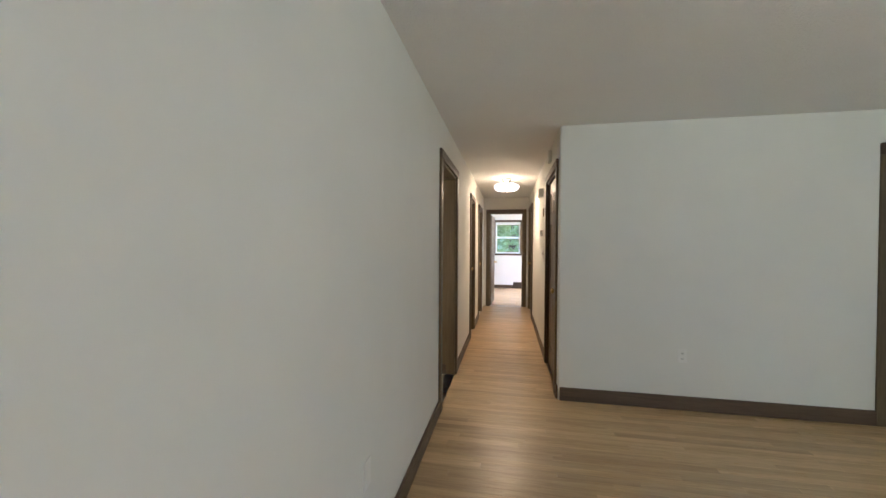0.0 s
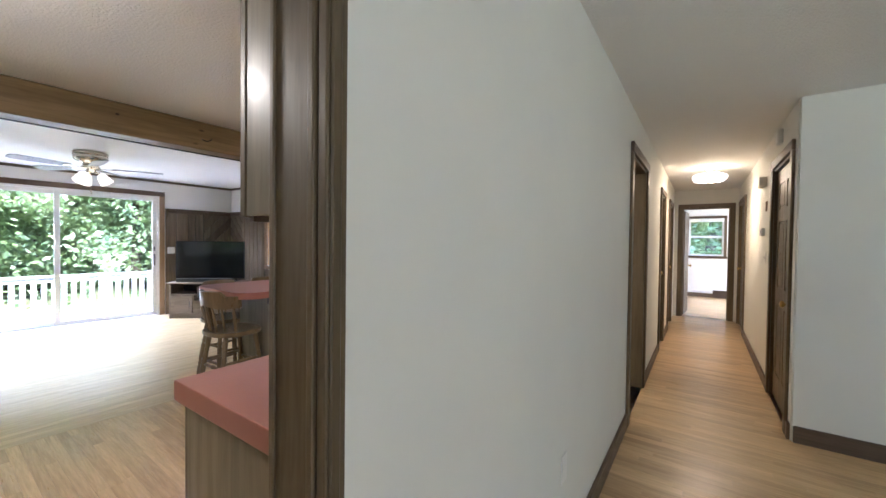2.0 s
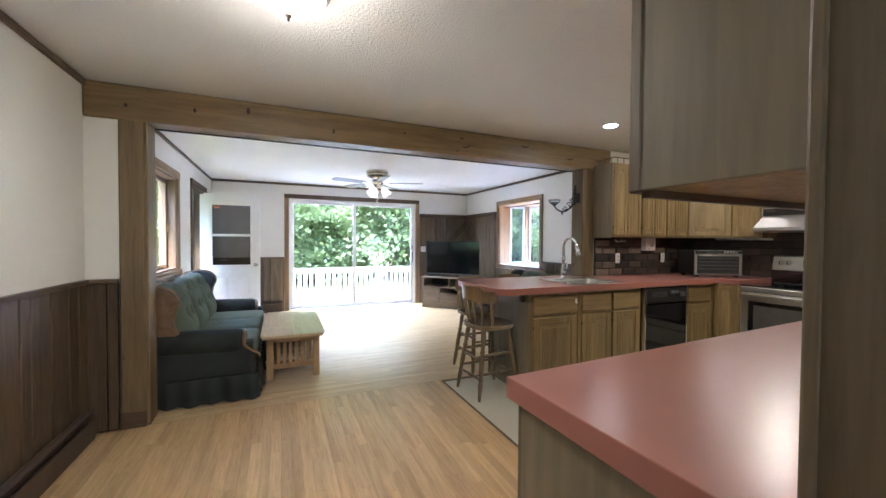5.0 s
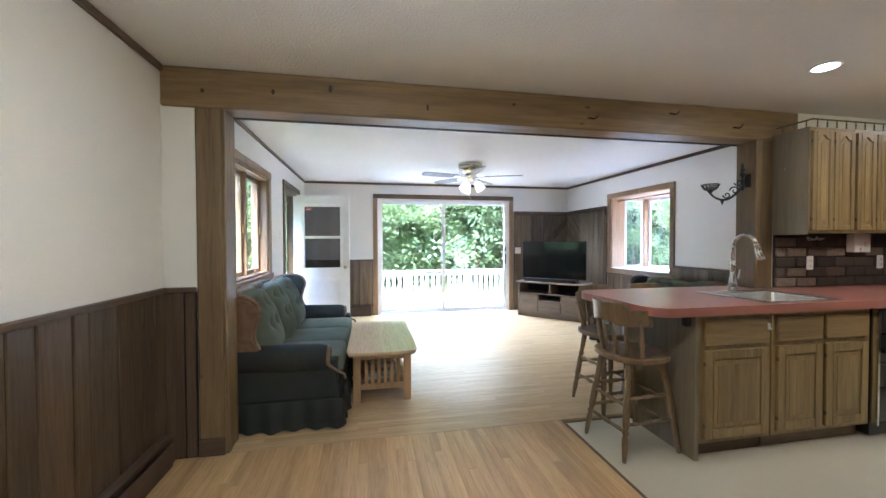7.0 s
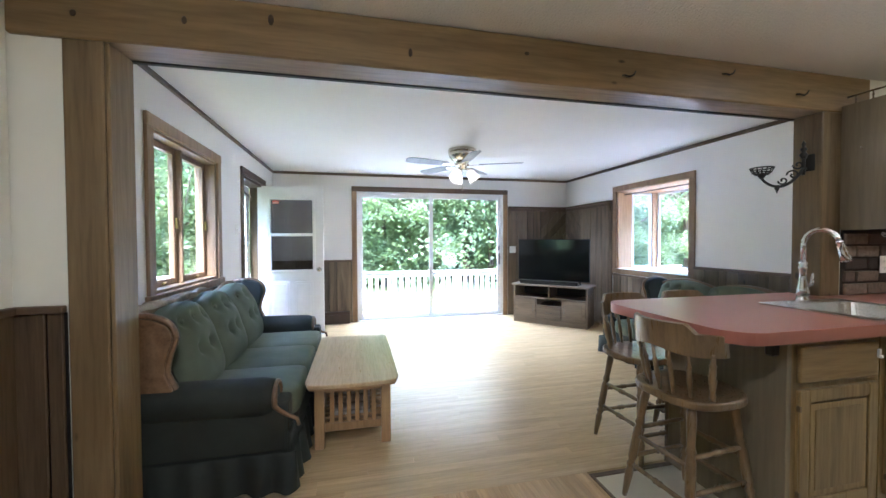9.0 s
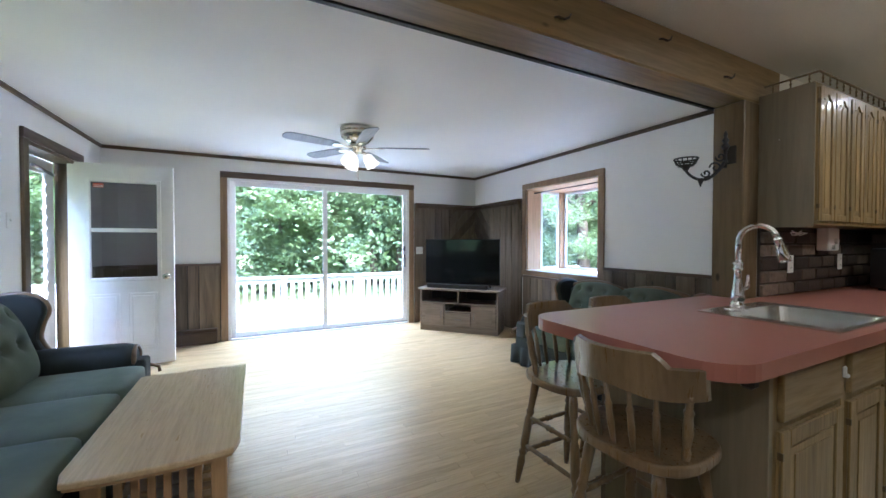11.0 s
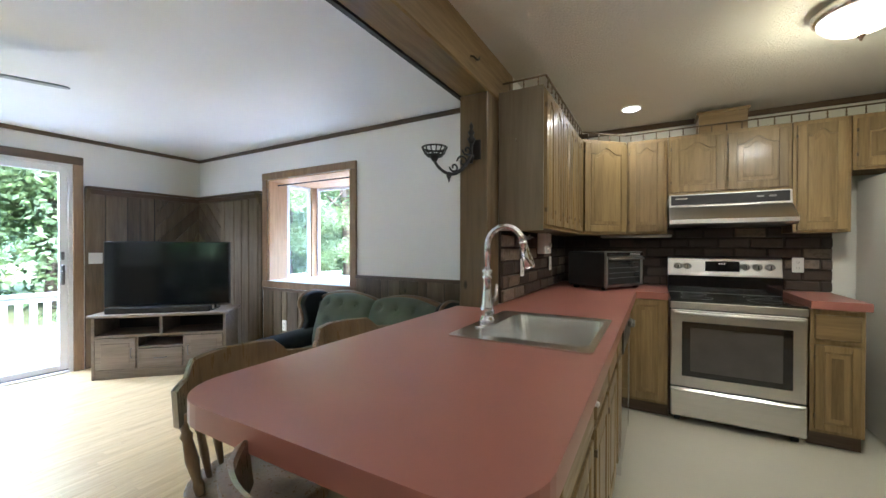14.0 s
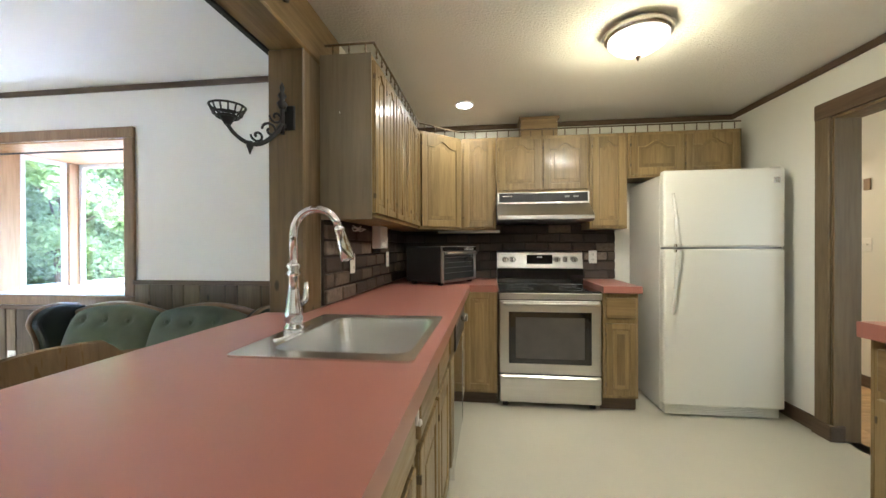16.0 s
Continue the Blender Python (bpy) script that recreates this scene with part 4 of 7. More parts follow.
part("tap_deck_plate", bm, M_CHROME, c)
c = thing("kitchen_tap", (-3.805, 2.63, TOPZ), "tall chrome gooseneck pull-down kitchen tap", "tap")
bx, by = -3.805, 2.63
bm = bmesh.new()
turned(bm, (bx, by, TOPZ + 0.01), (bx, by, TOPZ + 0.24), [(0, 0.032), (0.06, 0.034), (0.1, 0.026), (0.16, 0.03), (0.3, 0.029), (0.45, 0.022), (0.6, 0.018), (0.8, 0.016), (0.85, 0.024), (0.9, 0.016), (0.96, 0.024), (1, 0.018)], 20)
part("tap_body", bm, M_CHROME, c)
neck = [(bx, by, TOPZ + 0.24), (bx, by, TOPZ + 0.34)]
for k in range(1, 11):
    a = math.pi * (1 - k / 10 * 0.93)
    neck.append((bx + 0.075 + 0.075 * math.cos(a), by + 0.03 * k / 10, TOPZ + 0.345 + 0.08 * math.sin(a)))
part("tap_neck", tube(bmesh.new(), neck, 0.0135, 14), M_CHROME, c)
e = Vector(neck[-1])
bm = bmesh.new()
turned(bm, e, e + Vector((0.028, 0.012, -0.115)), [(0, 0.015), (0.08, 0.019), (0.12, 0.016), (0.5, 0.02), (0.9, 0.026), (1, 0.02)], 16)
part("spray_head", bm, M_CHROME, c)
part("tap_lever", tube(bmesh.new(), [(bx + 0.018, by + 0.01, TOPZ + 0.10), (bx + 0.034, by + 0.016, TOPZ + 0.115), (bx + 0.036, by + 0.02, TOPZ + 0.175)], [0.012, 0.011, 0.006], 10), M_CHROME, c)


# wall cabinets
UB, UT = 1.372, 2.165


def wall_cab(loc, body, label):
    c = thing("wall_cabinet", loc, label, "cabinet", "kitchen wall cabinets")
    part("body", boxes(body, bev=0.002), M_CAB, c)
    return c


UX = -3.69
for k, (y0, y1) in enumerate(((3.195, 3.62), (3.625, 4.03), (4.035, 4.40))):
    c = wall_cab((-3.85, (y0 + y1) / 2, UB), (-3.965, UX - 0.02, y0, y1, UB, UT), "honey oak wall cabinet with cathedral doors")
    w = (y1 - y0 - 0.03) / 2
    for j in range(2):
        cab_door(c, facing(UX - 0.02, y0 + 0.01 + j * (w + 0.01), UB + 0.02, EAST), w, UT - UB - 0.05)
    if k == 0:
        part("side_panel", boxes((-3.968, UX - 0.018, 3.186, 3.194, UB - 0.012, UT)), M_CABS, c, "plain grey-brown side panel")
        part("hook", tube(bmesh.new(), [(-3.86, 3.186, 1.87), (-3.86, 3.171, 1.87), (-3.86, 3.169, 1.88)], 0.003, 6), M_CHROME, c)
# corner cabinet set at an angle
c = thing("wall_cabinet", (-3.75, 4.75, UB), "angled honey oak corner wall cabinet", "cabinet", "kitchen wall cabinets")
bm = bmesh.new()
prism(bm, [(-3.965, 4.405), (-3.70, 4.405), (-3.39, 4.70), (-3.39, 4.985), (-3.965, 4.985)], UB, UT)
part("body", bm, M_CAB, c)
d = math.hypot(0.31, 0.295)
cab_door(c, facing(-3.69, 4.407, UB + 0.02, math.degrees(math.atan2(0.295, 0.31))), d - 0.02, UT - UB - 0.05)
UY = 4.70
for x0, x1, z0, n, lab in ((-3.385, -3.085, UB, 1, "narrow honey oak wall cabinet with cathedral door"), (-3.08, -2.315, 1.685, 2, "short honey oak wall cabinet over the hood"),
                           (-2.31, -2.01, UB, 1, "narrow honey oak wall cabinet with cathedral door"), (-2.005, -1.14, 1.79, 2, "short honey oak wall cabinet over the fridge")):
    c = wall_cab(((x0 + x1) / 2, 4.85, z0), (x0, x1, UY, 4.985, z0, UT), lab)
    w = (x1 - x0 - 0.02 * (n + 1)) / n
    for j in range(n):
        cab_door(c, facing(x0 + 0.02 + j * (w + 0.02), UY, z0 + 0.02, SOUTH), w, UT - z0 - 0.05)
# vent box on top of the cabinets
solid("hood_duct_box", boxes((-2.87, -2.56, 4.74, 4.98, UT + 0.001, 2.335), (-2.885, -2.545, 4.73, 4.98, 2.32, 2.345), bev=0.003), M_CABX, "boxed wooden duct cover on the wall cabinets", "box")

# gallery rail
g = thing("gallery_rail", (-3.6, 4.2, UT), "thin dark gallery rail along the cabinet tops", "rail")
path = [(-3.95, 3.205), (UX - 0.01, 3.205), (UX - 0.01, 4.40), (-3.40, 4.69), (-1.15, 4.69)]
for a, b in zip(path, path[1:]):
    part("rail", tube(bmesh.new(), [(*a, UT + 0.055), (*b, UT + 0.055)], 0.006, 8), M_TRIM, g)
me = mesh_of("spindle", turned(bmesh.new(), (0, 0, 0), (0, 0, 0.055), [(0, 0.006), (0.3, 0.003), (0.5, 0.006), (0.7, 0.003), (1, 0.005)], 7), M_TRIM)
for a, b in zip(path, path[1:]):
    n = max(2, round((Vector(b) - Vector(a)).length / 0.095))
    for k in range(n):
        p = Vector(a).lerp(Vector(b), (k + 0.5) / n)
        piece("spindle", me, g, root_of(g).inverted() @ pose(p.x, p.y, UT))

# range hood
c = thing("range_hood", (-2.7, 4.8, 1.43), "stainless steel under-cabinet range hood", "range hood")
b2 = bmesh.new()
prism(b2, [(4.985, 1.43), (4.985, 1.682), (4.66, 1.682), (4.655, 1.585), (4.50, 1.475), (4.50, 1.445), (4.53, 1.43)], -3.075, -2.32, 0.003)
b2.transform(Matrix(((0, 0, 1, 0), (1, 0, 0, 0), (0, 1, 0, 0), (0, 0, 0, 1))))
part("hood_body", b2, M_STEEL, c)
part("control_strip", boxes((-3.06, -2.335, 4.648, 4.657, 1.60, 1.675), bev=0.002), M_BLACK, c, "dark control strip")
part("hood_badge", boxes((-3.03, -2.95, 4.645, 4.649, 1.645, 1.653)), M_NICKEL, c)
for x in (-2.52, -2.45):
    part("switch", boxes((x, x + 0.04, 4.644, 4.649, 1.635, 1.648), bev=0.001), M_GREYM, c)

# stove
c = thing("kitchen_stove", (-2.698, 4.6, 0), "stainless steel electric stove with black glass top", "stove")
X0, X1, FY = -3.074, -2.322, 4.30
part("body", boxes((X0, X1, FY + 0.03, 4.93, 0.04, 0.865)), M_BLACK, c)
part("cooktop", boxes((X0, X1, FY + 0.01, 4.90, 0.866, 0.89), bev=0.006), M_BGLASS, c, "black glass cooktop")
part("front_rail", boxes((X0, X1, FY, FY + 0.03, 0.825, 0.875), bev=0.006), M_STEEL, c)
d = part("oven_door", boxes((X0 + 0.004, X1 - 0.004, FY, FY + 0.03, 0.265, 0.818), bev=0.008), M_STEEL, c, "steel oven door")
part("door_window", boxes((X0 + 0.075, X1 - 0.075, FY - 0.004, FY + 0.002, 0.345, 0.735), bev=0.003), M_BGLASS, d, "dark oven window")
part("inner_window", boxes((X0 + 0.125, X1 - 0.125, FY - 0.006, FY - 0.003, 0.385, 0.695), bev=0.002), plain("oven_window_grey", (0.085, 0.078, 0.07), 0.12), d)
part("oven_handle", tube(bmesh.new(), [(X0 + 0.04, FY, 0.795), (X0 + 0.04, FY - 0.045, 0.80), (X0 + 0.06, FY - 0.05, 0.80), (X1 - 0.06, FY - 0.05, 0.80), (X1 - 0.04, FY - 0.045, 0.80), (X1 - 0.04, FY, 0.795)], 0.012, 10), M_STEEL, d)
d = part("storage_drawer", boxes((X0 + 0.004, X1 - 0.004, FY, FY + 0.03, 0.05, 0.255), bev=0.008), M_STEEL, c)
part("drawer_lip", boxes((X0 + 0.03, X1 - 0.03, FY - 0.012, FY, 0.232, 0.25), bev=0.005), M_STEEL, d)
b2 = bmesh.new()
prism(b2, [(4.97, 0.89), (4.97, 1.178), (4.925, 1.185), (4.895, 1.17), (4.87, 1.04), (4.87, 0.89)], X0, X1, 0.004)
b2.transform(Matrix(((0, 0, 1, 0), (1, 0, 0, 0), (0, 1, 0, 0), (0, 0, 0, 1))))
bg = part("backguard", b2, M_STEEL, c, "steel control backguard")
part("backguard_glass", boxes((X0 + 0.002, X1 - 0.002, 4.862, 4.871, 0.892, 1.03)), M_BGLASS, bg)


def on_guard(x, z, out=0.0):
    return Vector((x, 4.87 + 0.025 * (z - 1.04) / 0.13 - out, z))


part("display", boxes((-2.81, -2.585, 4.868, 4.886, 1.07, 1.15), bev=0.002), M_BGLASS, bg)
part("display_digits", boxes(*[(-2.72 + k * 0.016, -2.71 + k * 0.016, 4.866, 4.8685, 1.125, 1.138) for k in range(3)]), M_PLASTIC, bg)
for x in (-3.0, -2.935, -2.545, -2.47, -2.395):
    bm = bmesh.new()
    turned(bm, on_guard(x, 1.105, -0.004), on_guard(x, 1.105, 0.03), [(0, 0.032), (0.15, 0.032), (0.2, 0.024), (0.9, 0.02), (1, 0.012)], 16)
    k = part("control_knob", bm, M_STEEL, bg)
    p = on_guard(x, 1.105, 0.031)
    part("knob_mark", boxes((x - 0.004, x + 0.004, p.y - 0.004, p.y + 0.001, 1.09, 1.122)), M_BLACK, k)
for x in (-2.9, -2.5):
    for y, r in ((4.47, 0.10), (4.73, 0.085)):
        bm = bmesh.new()
        n = 40
        vs = [[bm.verts.new((x + rr * math.cos(2 * math.pi * i / n), y + rr * math.sin(2 * math.pi * i / n), 0.8906)) for i in range(n)] for rr in (r, r - 0.004)]
        for i in range(n):
            bm.faces.new((vs[0][i], vs[0][(i + 1) % n], vs[1][(i + 1) % n], vs[1][i]))
        part("burner_ring", bm, M_GREYM, c)
for x in (X0 + 0.03, X1 - 0.07):
    part("foot", boxes((x, x + 0.04, FY + 0.06, FY + 0.1, 0, 0.04)), M_BLACK, c)

# refrigerator
c = thing("refrigerator", (-1.51, 4.62, 0), "white top-freezer refrigerator with textured doors", "refrigerator")
FX0, FX1, FFY = -1.905, -1.115, 4.285
part("cabinet", boxes((FX0 + 0.005, FX1 - 0.005, FFY + 0.075, 4.96, 0.02, 1.745), bev=0.008), M_FRIDGE, c)
for nm, z0, z1 in (("freezer_door", 1.215, 1.765), ("fridge_door", 0.085, 1.203)):
    d = part(nm, boxes((FX0, FX1, FFY, FFY + 0.07, z0, z1), bev=0.014, seg=3), M_FRIDGE, c)
    lo, hi = (1.23, 1.60) if nm == "freezer_door" else (0.74, 1.19)
    a, b = (lo, hi) if nm == "freezer_door" else (hi, lo)
    pts = [(FX0 + 0.085 - 0.02 * math.sin(k / 8 * math.pi / 2) * 1.0, FFY - 0.035 + 0.035 * (k / 8) ** 3, a + (b - a) * k / 8) for k in range(9)]
    part("door_handle", tube(bmesh.new(), [(pts[0][0], FFY + 0.001, a), *pts], [0.014] + [0.017 - 0.001 * k for k in range(9)], 10), M_FRIDGE, d, "long curved white handle")
    part("handle_cap", boxes((FX0 + 0.065, FX0 + 0.105, FFY - 0.042, FFY, a - 0.012, a + 0.012), bev=0.005), M_NICKEL, d, "small metal handle cap")
part("door_gasket", boxes((FX0 + 0.01, FX1 - 0.01, FFY + 0.02, FFY + 0.07, 1.203, 1.215)), M_GREYM, c)
part("kick_grille", boxes((FX0 + 0.02, FX1 - 0.02, FFY + 0.03, FFY + 0.08, 0.015, 0.08), *[(FX0 + 0.05, FX1 - 0.12, FFY + 0.022, FFY + 0.031, 0.025 + k * 0.012, 0.031 + k * 0.012) for k in range(4)]), M_FRIDGE, c)
part("badge", boxes((FX1 - 0.075, FX1 - 0.035, FFY - 0.003, FFY + 0.002, 1.66, 1.70), bev=0.001), M_NICKEL, c)
part("hinge_cap", boxes((FX1 - 0.09, FX1 - 0.02, FFY + 0.01, FFY + 0.10, 1.765, 1.778), bev=0.004), M_FRIDGE, c)
for x in (FX0 + 0.03, FX1 - 0.07):
    part("foot", boxes((x, x + 0.04, FFY + 0.1, FFY + 0.15, 0, 0.02)), M_BLACK, c)

# toaster oven on the corner of the worktop
m = pose(-3.525, 4.53, TOPZ, 0, 0, 62) @ Matrix.Diagonal((1.15, 1, 1, 1))
c = thing("toaster_oven", m, "steel and black countertop toaster oven", "toaster oven")
part("body", boxes((-0.22, 0.22, -0.15, 0.19, 0.02, 0.30), bev=0.012, seg=2), plain("dark_steel_shell", (0.035, 0.035, 0.035), 0.35, 0.4), c, local=True)
part("front_frame", boxes((-0.22, -0.195, -0.168, -0.15, 0.02, 0.295), (0.195, 0.22, -0.168, -0.15, 0.02, 0.295), (-0.195, 0.195, -0.168, -0.15, 0.02, 0.04), (-0.22, 0.22, -0.168, -0.15, 0.255, 0.30), bev=0.004), M_STEEL, c, local=True)
part("control_strip", boxes((-0.215, 0.215, -0.172, -0.166, 0.262, 0.295)), M_BGLASS, c, local=True)
part("buttons", boxes(*[(0.05 + k * 0.026, 0.066 + k * 0.026, -0.174, -0.171, 0.27 + j * 0.012, 0.276 + j * 0.012) for k in range(5) for j in range(2)]), M_PLASTIC, c, local=True)
d = part("glass_door", boxes((-0.195, 0.195, -0.160, -0.152, 0.04, 0.255)), plain("smoked_glass", (0.03, 0.032, 0.032), 0.06), c, local=True)
part("rack", boxes(*[(-0.18, 0.18, -0.162, -0.1595, z, z + 0.004) for z in (0.09, 0.13, 0.17, 0.21)]), M_GREYM, d, local=True)
part("door_handle", tube(bmesh.new(), [(-0.18, -0.165, 0.245), (-0.18, -0.20, 0.245), (0.18, -0.20, 0.245), (0.18, -0.165, 0.245)], 0.008, 8), M_STEEL, d, local=True)
part("side_dial", boxes((0.22, 0.232, -0.15, -0.11, 0.17, 0.245), bev=0.006), M_PLASTIC, c, local=True)
for x in (-0.2, 0.17):
    for y in (-0.14, 0.12):
        part("foot", boxes((x, x + 0.03, y, y + 0.03, 0, 0.02)), M_BLACK, c, local=True)


def wall_plate(name, along, at, side, a, z, label, cat, w=0.07, h=0.115, outlets=2, toggles=0):
    """A cover plate with sockets or switches on a wall at x or y = at."""
    if along == "x":
        m = pose(a, at, z, 0, 0, 0 if side < 0 else 180)
    else:
        m = pose(at, a, z, 0, 0, 90 if side > 0 else -90)
    c = thing(name, m, label, cat)
    part("cover_plate", boxes((-w / 2, w / 2, -0.006, 0, -h / 2, h / 2), bev=0.003), M_PLASTIC, c, local=True)
    for k in range(outlets):
        zc = 0.022 - 0.044 * k
        s = part("socket", boxes((-0.017, 0.017, -0.009, -0.005, zc - 0.014, zc + 0.014), bev=0.003), M_PLASTIC, c, local=True)
        part("slots", boxes((-0.008, -0.005, -0.0095, -0.0088, zc - 0.004, zc + 0.006), (0.005, 0.008, -0.0095, -0.0088, zc - 0.004, zc + 0.006), (-0.002, 0.002, -0.0095, -0.0088, zc - 0.011, zc - 0.007)), M_BLACK, s, local=True)
    for k in range(toggles):
        xc = (k - (toggles - 1) / 2) * 0.046
        part("toggle", boxes((xc - 0.005, xc + 0.005, -0.018, -0.005, -0.004, 0.012), bev=0.002), M_PLASTIC, c, local=True)
    return c


wall_plate("wall_outlet", "y", -3.94, 1, 3.54, 1.13, "white double outlet on the dark brick splashback", "outlet")
wall_plate("wall_outlet", "y", -3.94, 1, 4.30, 1.13, "white double outlet on the dark brick splashback", "outlet")
wall_plate("wall_outlet", "x", 4.965, -1, -2.215, 1.13, "white double outlet beside the stove", "outlet")
wall_plate("wall_outlet", "x", 3.61, -1, 1.09, 0.445, "white double outlet on the living room wall", "outlet")
wall_plate("wall_outlet", "x", YN - 0.018, -1, -6.62, 0.42, "white double outlet on the dark wainscot", "outlet")
wall_plate("wall_outlet", "y", -0.828, 1, 1.6, 0.45, "off-white painted blank plate on the hall wall", "outlet", outlets=0)
wall_plate("light_switch", "y", XW + 0.022, 1, 2.74, 1.14, "white double light switch on dark boards", "light switch", 0.115, 0.115, 0, 2)
wall_plate("light_switch", "y", 0.117, -1, 5.08, 1.23, "white double light switch in the hall", "light switch", 0.115, 0.115, 0, 2)
wall_plate("light_switch", "x", YS, 1, -6.5, 1.42, "white light switch beside the back door", "light switch", 0.07, 0.115, 0, 1)

# wall telephone jack box with papers under the cabinets
c = thing("wall_phone_box", (-3.90, 4.02, 1.27), "white plastic timer box under the wall cabinets", "box")
part("case", boxes((-3.945, -3.88, 3.93, 4.10, 1.215, 1.372), bev=0.006), M_PLASTIC, c)
part("knob", turned(bmesh.new(), (-3.88, 4.04, 1.28), (-3.865, 4.04, 1.28), [(0, 0.02), (1, 0.016)], 14), M_PLASTIC, c)
part("plug", boxes((-3.88, -3.86, 3.97, 4.0, 1.225, 1.255), bev=0.003), M_PLASTIC, c)
solid("power_cord", tube(bmesh.new(), [(-3.90 + 0.02 * math.sin(k * 1.9), 3.45 + 0.012 * k + 0.03 * math.sin(k * 1.3), 1.345 - 0.028 * abs(math.sin(k * 0.9))) for k in range(14)], 0.004, 6), M_PLASTIC, "white coiled cord under the wall cabinet", "cord")
solid("under_cabinet_light", boxes((-3.60, -3.05, 4.76, 4.84, UB - 0.024, UB - 0.001), bev=0.006), M_PLASTIC, "slim white light strip under the cabinets", "light strip")

# run of cabinets along the hall wall
for k in range(5):
    y0, y1, xf = 0.575 + k * 0.49, 1.065 + k * 0.49, -1.575 - 0.024 * k
    c = thing("base_cabinet", (-1.25, (y0 + y1) / 2, 0), "grey-brown base cabinet with plain end panel" if k == 0 else "honey oak base cabinet along the hall wall", "cabinet", "base cabinets along the hall wall")
    part("body", boxes((xf, -0.952, y0, y1, 0.1, 0.878)), M_CAB, c)
    part("toe_kick", boxes((xf + 0.06, -0.952, y0 + 0.002, y1, 0, 0.1)), M_TRIMY, c)
    drawer_front(c, facing(xf, y1 - 0.025, 0.69, WEST), 0.46, 0.155)
    cab_door(c, facing(xf, y1 - 0.025, 0.13, WEST), 0.46, 0.53, False)
    if k == 0:
        part("end_panel", boxes((-1.58, -0.952, 0.56, 0.575, 0.0, 0.878), bev=0.002), M_CABS, c, "plain grey-brown end panel")
        part("corner_post", boxes((-1.595, -1.575, 0.56, 0.59, 0.0, 0.878), bev=0.003), M_TRIM, c)
    if k == 4:
        part("end_panel", boxes((xf - 0.002, -0.952, y1, y1 + 0.015, 0.0, 0.878), bev=0.002), M_CAB, c)
solid("worktop_hallside", prism(bmesh.new(), [(-1.628, 0.545), (-0.952, 0.545), (-0.952, 3.04), (-1.72, 3.04)], TOPZ - 0.052, TOPZ + 0.008, 0.003), M_RED, "long red laminate worktop along the hall wall", "worktop")
for k in range(5):
    y0, y1 = 0.55 + k * 0.5, 1.05 + k * 0.5
    c = thing("wall_cabinet", (-1.09, (y0 + y1) / 2, 1.39), "grey-brown wall cabinet with dark edge" if k == 0 else "honey oak wall cabinet along the hall wall", "cabinet", "wall cabinets along the hall wall")
    part("body", boxes((-1.212, -0.952, y0, y1, 1.41, 2.3)), M_CAB, c)
    part("light_rail", boxes((-1.217, -1.202, y0, y1, 1.396, 1.41)), M_TRIMY, c)
    cab_door(c, facing(-1.212, y1 - 0.022, 1.41, WEST), 0.455, 0.75)
    if k == 0:
        part("side_panel", boxes((-1.217, -0.952, 0.538, 0.55, 1.408, CEIL - 0.002), bev=0.002), M_CABS, c, "plain grey-brown side panel")
        part("front_edge", boxes((-1.236, -1.21, 0.535, 0.58, 1.405, CEIL - 0.002), bev=0.004), M_TRIM, c, "dark front edge")

# hall fixtures
c = thing("door_chime_box", (0.09, 5.24, 2.02), "white plastic door chime box on the hall wall", "door chime")
part("case", boxes((0.055, 0.117, 5.13, 5.34, 1.965, 2.06), bev=0.006), M_PLASTIC, c)
c = thing("wall_thermostat", (0.1, 5.23, 1.5), "small white wall thermostat", "thermostat")
part("case", boxes((0.085, 0.117, 5.17, 5.29, 1.455, 1.535), bev=0.006), M_PLASTIC, c)
part("display", boxes((0.083, 0.086, 5.19, 5.235, 1.48, 1.52)), M_GREYM, c)
solid("wall_plaque", boxes((0.105, 0.117, 5.03, 5.09, 1.70, 1.80), bev=0.003), M_CASE, "small brown wooden wall plaque", "plaque")
c = thing("smoke_alarm_box", (0.1, 4.27, 2.25), "small white sensor box above the closet", "sensor")
part("case", boxes((0.08, 0.117, 4.22, 4.32, 2.20, 2.32), bev=0.006), M_PLASTIC, c)


# ceiling lamps
def flush_lamp(x, y, label):
    c = thing("ceiling_lamp", (x, y, CEIL), label, "ceiling lamp", "flush ceiling lamps")
    z = CEIL
    part("rim", turned(bmesh.new(), (x, y, z), (x, y, z - 0.05), [(0, 0.155), (0.3, 0.168), (0.55, 0.162), (0.8, 0.165), (1, 0.15)], 40), M_NICKEL, c, "brushed nickel rim")
    g = part("shade", turned(bmesh.new(), (x, y, z - 0.04), (x, y, z - 0.135), [(0, 0.15), (0.25, 0.146), (0.5, 0.125), (0.75, 0.088), (0.92, 0.042), (1, 0.012)], 40), M_SHADE, c, "lit frosted glass bowl")
    g.visible_shadow = False
    part("finial", turned(bmesh.new(), (x, y, z - 0.133), (x, y, z - 0.165), [(0, 0.014), (0.4, 0.016), (0.6, 0.008), (1, 0.004)], 14), M_NICKEL, c)


flush_lamp(-2.36, 3.53, "flush ceiling lamp with lit frosted bowl")
flush_lamp(-2.41, -0.02, "flush ceiling lamp with lit frosted bowl")
